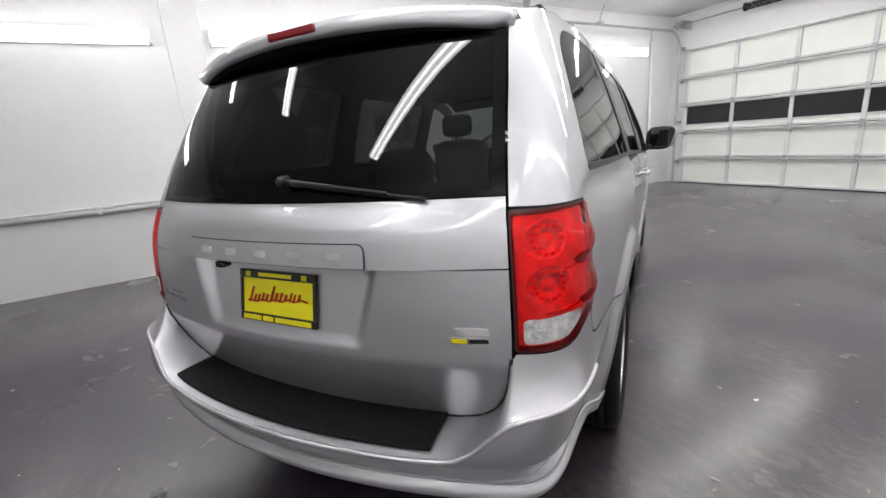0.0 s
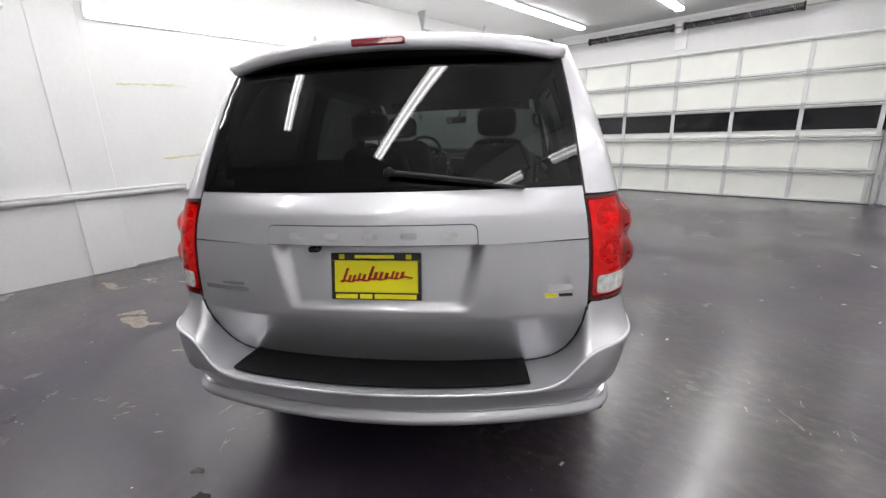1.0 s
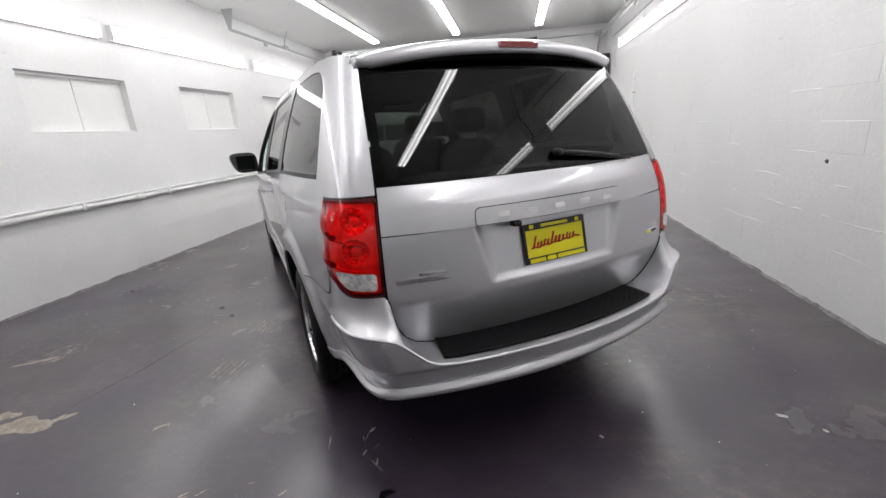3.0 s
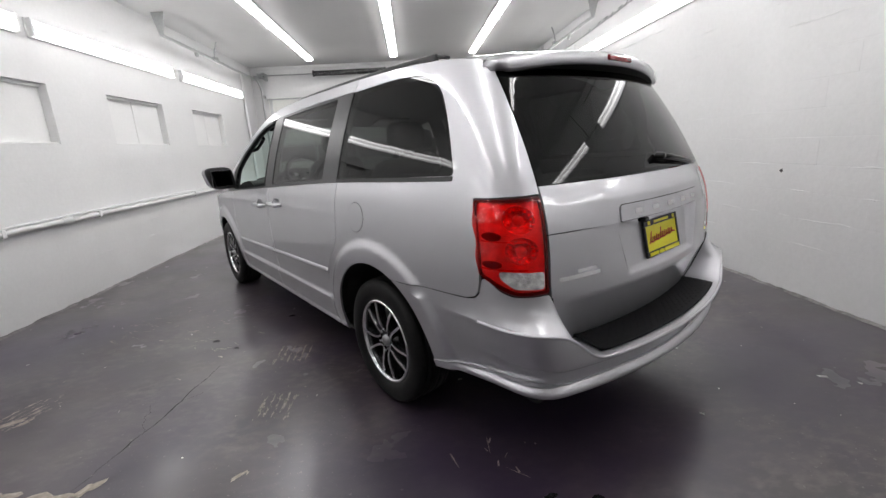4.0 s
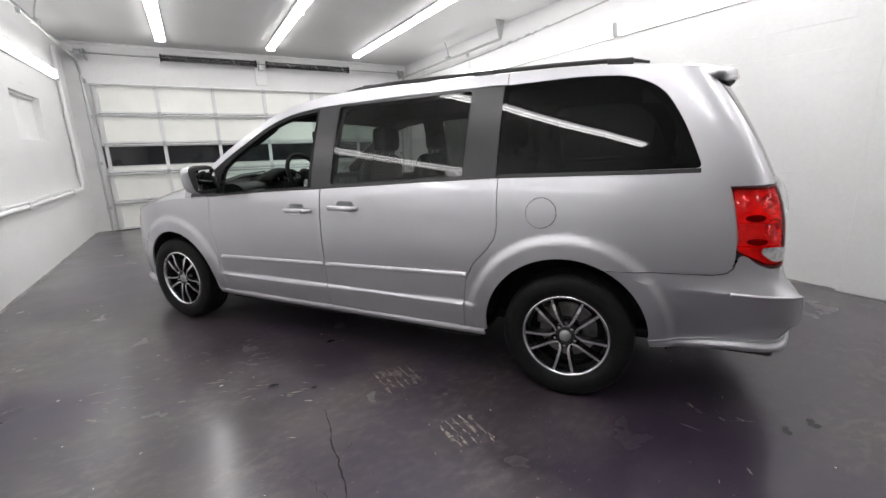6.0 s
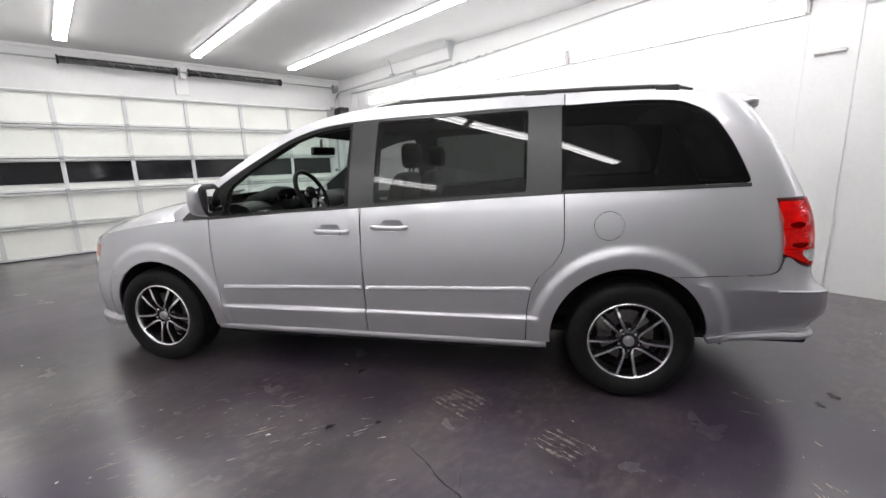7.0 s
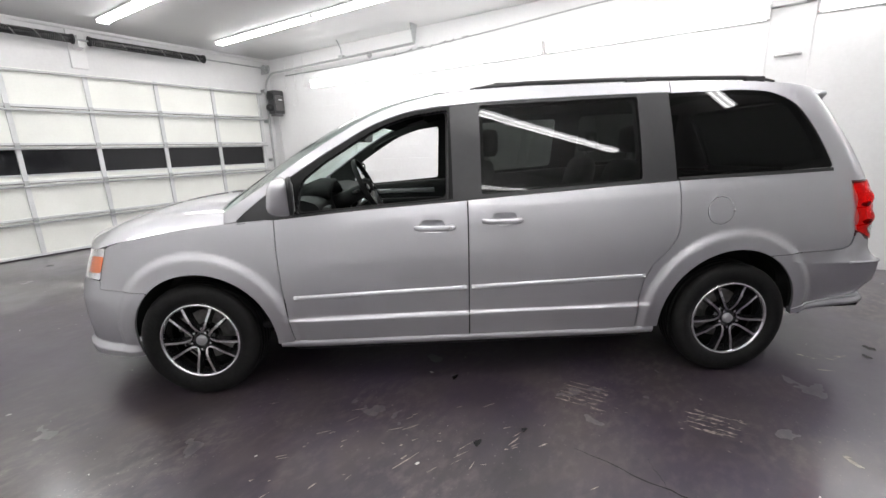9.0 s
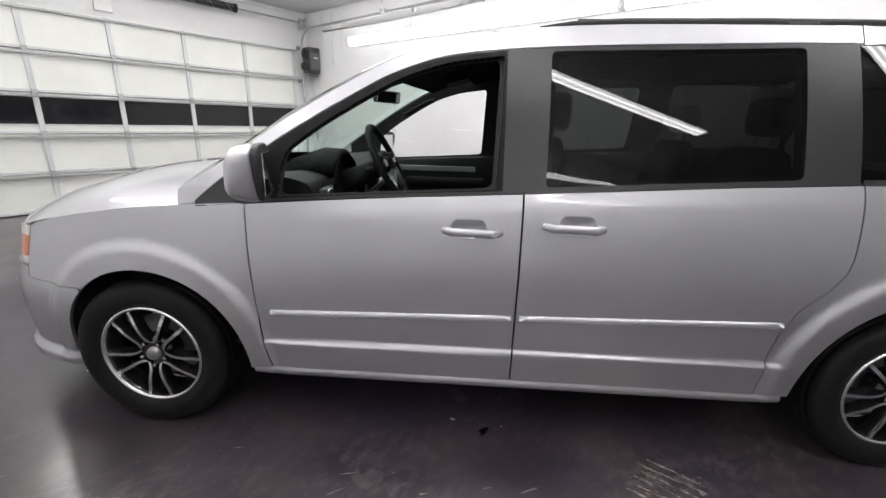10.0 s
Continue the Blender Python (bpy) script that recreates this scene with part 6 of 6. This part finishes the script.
for n, (x, y, w, d, turn, count, seed) in enumerate(((-2.9, 1.6, 1.1, 0.5, 118, 46, 21), (-3.5, 1.75, 0.35, 0.5, 128, 26, 22), (-1.55, -0.5, 0.5, 0.12, 20, 14, 23), (-0.95, -0.15, 0.25, 0.2, 60, 9, 24), (1.2, 1.6, 0.25, 0.6, 80, 16, 25), (-2.35, -0.9, 0.3, 0.08, 10, 6, 26))):
    rnd = random.Random(seed)
    bm = bmesh.new()
    for k in range(count):
        a = radians(turn)
        p, q = rnd.gauss(0, w / 3), rnd.gauss(0, d / 3)
        long = abs(rnd.gauss(0.03, 0.03)) + 0.008
        patch(bm, x + p * math.cos(a) - q * math.sin(a), y + p * math.sin(a) + q * math.cos(a), long, rnd.uniform(0.003, 0.009), turn + 35 + rnd.gauss(0, 14), seed * 97 + k, n=9, ragged=0.5)
    tagged(part("floor_scratches", bm, SCUFF), "dragged pale scratches in the dark floor paint", "floor mark", "scratches on the floor", "stuff")
for x, y, w, d, seed in ((-0.62, -0.42, 0.07, 0.05, 31), (-0.78, -0.38, 0.05, 0.04, 32), (-2.75, 1.35, 0.05, 0.03, 33), (-2.3, 1.75, 0.06, 0.03, 34), (-2.55, 1.2, 0.03, 0.02, 35)):
    bm = bmesh.new()
    patch(bm, x, y, w, d, 20, seed, n=16, ragged=0.5)
    tagged(part("oil_spot", bm, GLOSS_BLACK), "small dark oil spot on the floor", "stain", "oil spots", "stuff")
CRACK = material("dark_floor_crack", (0.010, 0.009, 0.009), 0.9, grain=0.3)
rnd = random.Random(17)
bm = bmesh.new()
for branch, (x0, y0, x1, y1, wide) in enumerate(((-2.74, -0.10, -2.55, 0.95, 0.0045), (-2.66, 0.30, -2.78, 0.55, 0.002), (-2.62, 0.55, -2.48, 0.66, 0.002))):
    rows, wander = [], 0.0
    for t in np.linspace(0, 1, 30):
        wander += rnd.uniform(-0.009, 0.009)
        w = wide * rnd.uniform(0.2, 1.0) * math.sin(math.pi * (0.04 + 0.92 * t)) ** 0.5
        rows.append([Vector((x0 + (x1 - x0) * t + wander - w, y0 + (y1 - y0) * t, 0.0009 + 0.0002 * branch)), Vector((x0 + (x1 - x0) * t + wander + w, y0 + (y1 - y0) * t, 0.0009 + 0.0002 * branch))])
    sheet(bm, rows)
tagged(part("floor_crack", bm, CRACK), "thin branching crack in the painted concrete floor", "floor crack", kind="stuff")
rnd = random.Random(5)
bm = bmesh.new()
for n in range(260):
    x, y = rnd.uniform(LEFT + 0.1, RIGHT - 0.1), rnd.uniform(-2.5, 8.4)
    s = rnd.choice((0.005, 0.006, 0.008, 0.012, 0.02))
    patch(bm, x, y, s * rnd.uniform(0.6, 1.8), s * rnd.uniform(0.4, 1.0), rnd.uniform(0, 180), n + 500, top=0.003, n=6, ragged=0.4)
tagged(part("floor_litter", bm, GRIT), "scattered pale flakes and grit on the floor", "litter", kind="stuff")

PAPER = material("white_paper", (0.72, 0.71, 0.69), 0.7, grain=0.06)
RAG = material("grey_blue_cloth", (0.22, 0.24, 0.31), 0.85, grain=0.2, grain_scale=60, blotch=0.2, blotch_scale=12)
LEAF = material("dry_brown_leaf", (0.13, 0.075, 0.05), 0.75, grain=0.25)


def crumpled(name, x, y, w, d, h, seed, mat, label, category, group=""):
    """A small crumpled scrap lying on the floor."""
    rnd = random.Random(seed)
    bm = bmesh.new()
    n = 7
    rows = []
    for i in range(n):
        row = []
        for j in range(n):
            u, v = i / (n - 1) * 2 - 1, j / (n - 1) * 2 - 1
            edge = max(abs(u), abs(v))
            row.append(Vector((u * w / 2 * rnd.uniform(0.85, 1.1), v * d / 2 * rnd.uniform(0.85, 1.1), 0.0022 + h * (1 - edge ** 2) * rnd.uniform(0.4, 1.0))))
        rows.append(row)
    sheet(bm, rows)
    bmesh.ops.solidify(bm, geom=list(bm.faces), thickness=0.001)
    ob = part(name, bm, mat, smooth=True)
    ob.matrix_basis = pose(x, y, 0, 0, 0, rnd.uniform(0, 180))
    return tagged(ob, label, category, group)


for n, (x, y, w, d) in enumerate(((1.277, 7.30, 0.09, 0.05), (1.285, 5.078, 0.07, 0.03), (1.40, 4.682, 0.06, 0.03), (1.62, 4.399, 0.09, 0.05), (0.526, 1.422, 0.035, 0.012), (0.555, 1.374, 0.025, 0.010), (0.356, 0.634, 0.025, 0.012), (1.20, 3.404, 0.03, 0.014), (0.89, 0.194, 0.045, 0.02), (0.084, 0.0, 0.02, 0.012))):
    crumpled("paper_scrap", x, y, w, d, 0.12 * w, n + 3, PAPER, "small crumpled scrap of white paper on the floor", "paper scrap", "paper scraps on the floor")
crumpled("shop_rag", 1.55, 8.52, 0.30, 0.16, 0.07, 41, RAG, "crumpled grey-blue shop rag beside the garage door", "rag")
crumpled("dry_leaf", 1.66, 6.55, 0.10, 0.09, 0.03, 42, LEAF, "dry brown leaf lying at the foot of the wall", "leaf")

# ---------------------------------------------------------------- small things on the walls
cable = part("wall_cable", sweep(bmesh.new(), [(RIGHT - 0.012, 8.2, 2.90), (RIGHT - 0.012, 6.6, 2.885), (RIGHT - 0.012, 5.3, 2.915), (RIGHT - 0.012, 4.2, 2.965), (RIGHT - 0.012, 3.6, 2.995), (RIGHT - 0.012, 2.1, 3.08), (RIGHT - 0.012, 0.3, 3.13)], 0.0105, 6), STRUT_STEEL, smooth=True)
tagged(cable, "grey cable sagging along the top of the block wall", "cable")
for n, (x, y, z, w, h) in enumerate(((RIGHT - 0.004, 1.55, 0.962, 0.022, 0.026),)):
    bm = bmesh.new()
    lathe(bm, [(-0.004, 0.0), (-0.004, w / 2), (0.003, w / 2 + 0.004)], 12, "x", (x, y, z))
    tagged(part("wall_plug", bm, DARK_BOX), "dark old anchor hole plug in the white wall", "wall plug")
rnd = random.Random(91)
for n, y in enumerate((3.9, 4.15, 4.3, 4.55, 4.72, 4.95, 5.3)):
    tag = sweep(bmesh.new(), [(0, 0, 0), (-0.012, rnd.uniform(0.02, 0.05), -rnd.uniform(0.01, 0.05)), (-0.01, rnd.uniform(0.06, 0.14), -rnd.uniform(0.0, 0.03))], [0.008, 0.012, 0.004], 6)
    ob = part("cable_wrap", tag, STRUT_STEEL, smooth=True)
    ob.matrix_basis = pose(RIGHT - 0.022, y, 2.985 + 0.045 * (4.2 - y) / 1.1)
    tagged(ob, "loose grey wrapping hanging from the sagging cable", "cable wrap", "wrappings on the cable")
hook = thing("hanging_hook", pose(RIGHT - 0.012, 5.95, 2.885), "thin wire with a small hook hanging from the cable", "hook")
part("wire", sweep(bmesh.new(), [(0, 0, 0.01), (-0.004, 0.002, -0.1)], 0.003, 6), STRUT_STEEL, hook)
part("ring", sweep(bmesh.new(), [(-0.006, 0.02 * math.cos(a), -0.12 + 0.02 * math.sin(a)) for a in np.linspace(0, 2 * math.pi, 17)], 0.005, 6, caps=False), STRUT_STEEL, hook, smooth=True)
for y, top, low, bend in ((7.93, 3.22, 2.30, 0.07), (7.66, 3.2, 2.62, -0.05), (8.21, 3.2, 2.62, 0.04)):
    bm = sweep(bmesh.new(), [(RIGHT - 0.010, y, top), (RIGHT - 0.010, y, low + 0.06), (RIGHT - 0.012, y + bend * 0.3, low + 0.015), (RIGHT - 0.012, y + bend, low), (RIGHT - 0.012, y + bend * 1.6, low + 0.03)], 0.007, 6)
    tagged(part("thin_wire", bm, PIPE_PAINT, smooth=True), "thin painted wire clipped to the block wall", "wire", "wires on the wall")
feed = thing("light_feed", pose(RIGHT - 0.014, 0.06, 2.70), "thin dark cable dropping to a pipe between two wall lights", "cable")
part("pipe", sweep(bmesh.new(), [(-0.02, 0.20, -0.01), (-0.02, -0.17, 0.0)], 0.010, 8), STRUT_STEEL, feed, smooth=True)
part("drop_cable", sweep(bmesh.new(), [(-0.02, -0.10, 0.0), (-0.02, -0.10, 0.30), (-0.01, -0.10, 0.555)], 0.007, 6), SPRING_STEEL, feed, smooth=True)
SEALANT = material("yellowed_sealant", (0.62, 0.58, 0.40), 0.6, grain=0.15, grain_scale=50)
for y0, y1, z, tall, seed in ((0.44, 1.12, 1.93, 0.010, 5), (0.73, 1.17, 1.16, 0.012, 6)):
    rnd = random.Random(seed)
    bm, rows, dz = bmesh.new(), [], 0.0
    for t in np.linspace(0, 1, 26):
        dz += rnd.uniform(-0.004, 0.005)
        w = tall * (0.35 + rnd.random()) * (1 - abs(2 * t - 0.7) ** 3 * 0.35)
        rows.append([Vector((LEFT + 0.0015, y0 + (y1 - y0) * t, z + dz + w)), Vector((LEFT + 0.0045 + 0.4 * w, y0 + (y1 - y0) * t, z + dz)), Vector((LEFT + 0.0015, y0 + (y1 - y0) * t, z + dz - w))])
    sheet(bm, rows)
    bmesh.ops.recalc_face_normals(bm, faces=bm.faces)
    tagged(part("sealant_bead", bm, SEALANT, smooth=True), "ragged yellowed bead of filler in a wall crack", "wall crack", "filled wall cracks", "stuff")
conduit = thing("wall_conduit", pose(RIGHT - 0.02, 6.35, 0.0), "thin painted conduit running up the block wall", "conduit")
part("tube", sweep(bmesh.new(), [(0, 0, 0.001), (0, 0, 2.05)], 0.012, 8), PIPE_PAINT, conduit, smooth=True)
part("switch_box", boxed((-0.035, -0.05, 1.05), (0.018, 0.05, 1.2), 0.006), PIPE_PAINT, conduit)
part("pipe_clamp", boxed((-0.016, -0.03, 1.7), (0.019, 0.03, 1.72), 0.003), STRUT_STEEL, conduit)
bracket = thing("pipe_stub", pose(RIGHT - 0.014, 0.06, 2.22), "white painted pipe stub on the pilaster", "pipe")
part("tube", sweep(bmesh.new(), [(0, -0.1, 0), (-0.03, -0.1, 0.0), (-0.03, 0.1, 0.0), (0, 0.1, 0)], 0.016, 8), PIPE_PAINT, bracket, smooth=True)

for side, x, sign, count, seed in (("right", RIGHT - 0.001, -1, 120, 61), ("left", LEFT + 0.001, 1, 34, 62)):
    rnd = random.Random(seed)
    bm = bmesh.new()
    for n in range(count):
        y, z = rnd.uniform(0.4, 7.2), rnd.randint(2, 14) * 0.203 + rnd.uniform(-0.006, 0.006)
        if side == "left" and 1.5 < z < 2.2:
            continue
        run, dz, rows = rnd.uniform(0.08, 0.42), 0.0, []
        for p in np.linspace(0, run, 15):
            dz += rnd.uniform(-0.0016, 0.0016)
            e = math.sin(math.pi * (p / run * 0.96 + 0.02))
            w, h = (0.0025 + rnd.uniform(0.0, 0.005)) * e, (0.0015 + rnd.uniform(0.0, 0.0045)) * e
            rows.append([Vector((x, y + p, z + dz + w)), Vector((x + sign * h, y + p, z + dz + w * 0.4)), Vector((x + sign * h * 0.8, y + p, z + dz - w * 0.5)), Vector((x, y + p, z + dz - w))])
        sheet(bm, rows)
    bmesh.ops.recalc_face_normals(bm, faces=bm.faces)
    tagged(part("joint_ridges", bm, WALL_PAINT), "uneven ridges of painted mortar along the block joints", "wall joint", kind="stuff")
FILLET = material("dirty_wall_foot", (0.22, 0.21, 0.21), 0.8, grain=0.3, grain_scale=30, blotch=0.35, blotch_scale=4, bump=0.002, bump_scale=40)
for x, s in ((LEFT, 1), (RIGHT, -1)):
    bm = bmesh.new()
    rnd = random.Random(77)
    rows = []
    for y in np.arange(0.26, 8.6, 0.06):
        w, h = rnd.uniform(0.012, 0.03), rnd.uniform(0.010, 0.022)
        rows.append([Vector((x + s * 0.002, y, h)), Vector((x + s * w * 0.5, y, h * 0.55)), Vector((x + s * w, y, 0.001))])
    sheet(bm, rows)
    tagged(part("trim", bm, FILLET, smooth=True), "dirty grey mortar fillet at the foot of the wall", "trim", kind="structure")

# ---------------------------------------------------------------- masonry blocks of the walls, painted over
BLOCK_L, BLOCK_H = 0.406, 0.203
block_meshes = {}


def block(w, h, proud):
    key = (round(w, 3), round(h, 3), proud)
    if key not in block_meshes:
        bm = bmesh.new()
        a, c, e = w / 2 - 0.0002, h / 2 - 0.0008, 0.005
        low = [bm.verts.new((0.0, y, z)) for y, z in ((-a, -c), (a, -c), (a, c), (-a, c))]
        top = [bm.verts.new((proud, y, z)) for y, z in ((-a + e * 0.3, -c + e), (a - e * 0.3, -c + e), (a - e * 0.3, c - e), (-a + e * 0.3, c - e))]
        bm.faces.new(top)
        for k in range(4):
            bm.faces.new((low[k], low[(k + 1) % 4], top[(k + 1) % 4], top[k]))
        me = bpy.data.meshes.new("block")
        bm.to_mesh(me)
        bm.free()
        me.materials.append(WALL_PAINT)
        block_meshes[key] = me
    return block_meshes[key]


def free_spans(a, c, z0, z1, openings):
    spans = [(a, c)]
    for o0, o1, p0, p1 in openings:
        if z1 > p0 + 0.01 and z0 < p1 - 0.01:
            spans = [s for lo, hi in spans for s in ((lo, min(hi, o0)), (max(lo, o1), hi)) if s[1] - s[0] > 0.02]
    return spans


def masonry(wall, x, sign, y_from, y_to, openings, near, seed, depths, uneven=1.0):
    """Courses of blocks on a wall's face: those in the near stretch as parts of their own, the rest joined."""
    rnd = random.Random(seed)
    rest = bmesh.new()
    count = 0
    for row in range(int(TOP / BLOCK_H)):
        z0 = row * BLOCK_H
        y = y_from - (BLOCK_L / 2 if row % 2 else 0)
        while y < y_to:
            for a, c in free_spans(max(y, y_from), min(y + BLOCK_L, y_to), z0, z0 + BLOCK_H, openings):
                if c - a < 0.03:
                    continue
                out = rnd.uniform(-0.0001, 0.0001) * uneven
                place = pose(x + sign * out, (a + c) / 2, z0 + BLOCK_H / 2, rnd.uniform(-0.02, 0.02) * uneven, 0, 0 if sign > 0 else 180)
                me = block(round(c - a, 2), BLOCK_H, rnd.choice(depths))
                if near[0] < (a + c) / 2 < near[1] and count < 300:
                    ob = new("block", me)
                    ob.parent = wall
                    ob.matrix_basis = place
                    count += 1
                else:
                    at = len(rest.verts)
                    rest.from_mesh(me)
                    rest.verts.ensure_lookup_table()
                    bmesh.ops.transform(rest, matrix=place, verts=rest.verts[at:])
            y += BLOCK_L
    part("blockwork", rest, WALL_PAINT, wall, kind="stuff")


masonry(wall_right, RIGHT, -1, 0.245, FRONT - 0.005, [], (0.2, 7.2), 3, (0.0016, 0.0006, 0.0004, 0.0003, 0.0003, 0.0003, 0.0003), 0.5)
masonry(wall_left, LEFT, 1, 0.245, FRONT - 0.005, [(a - 0.002, c + 0.002, lo, hi) for a, c, lo, hi in NICHES], (0.2, 7.0), 4, (0.0003,), 0.0)
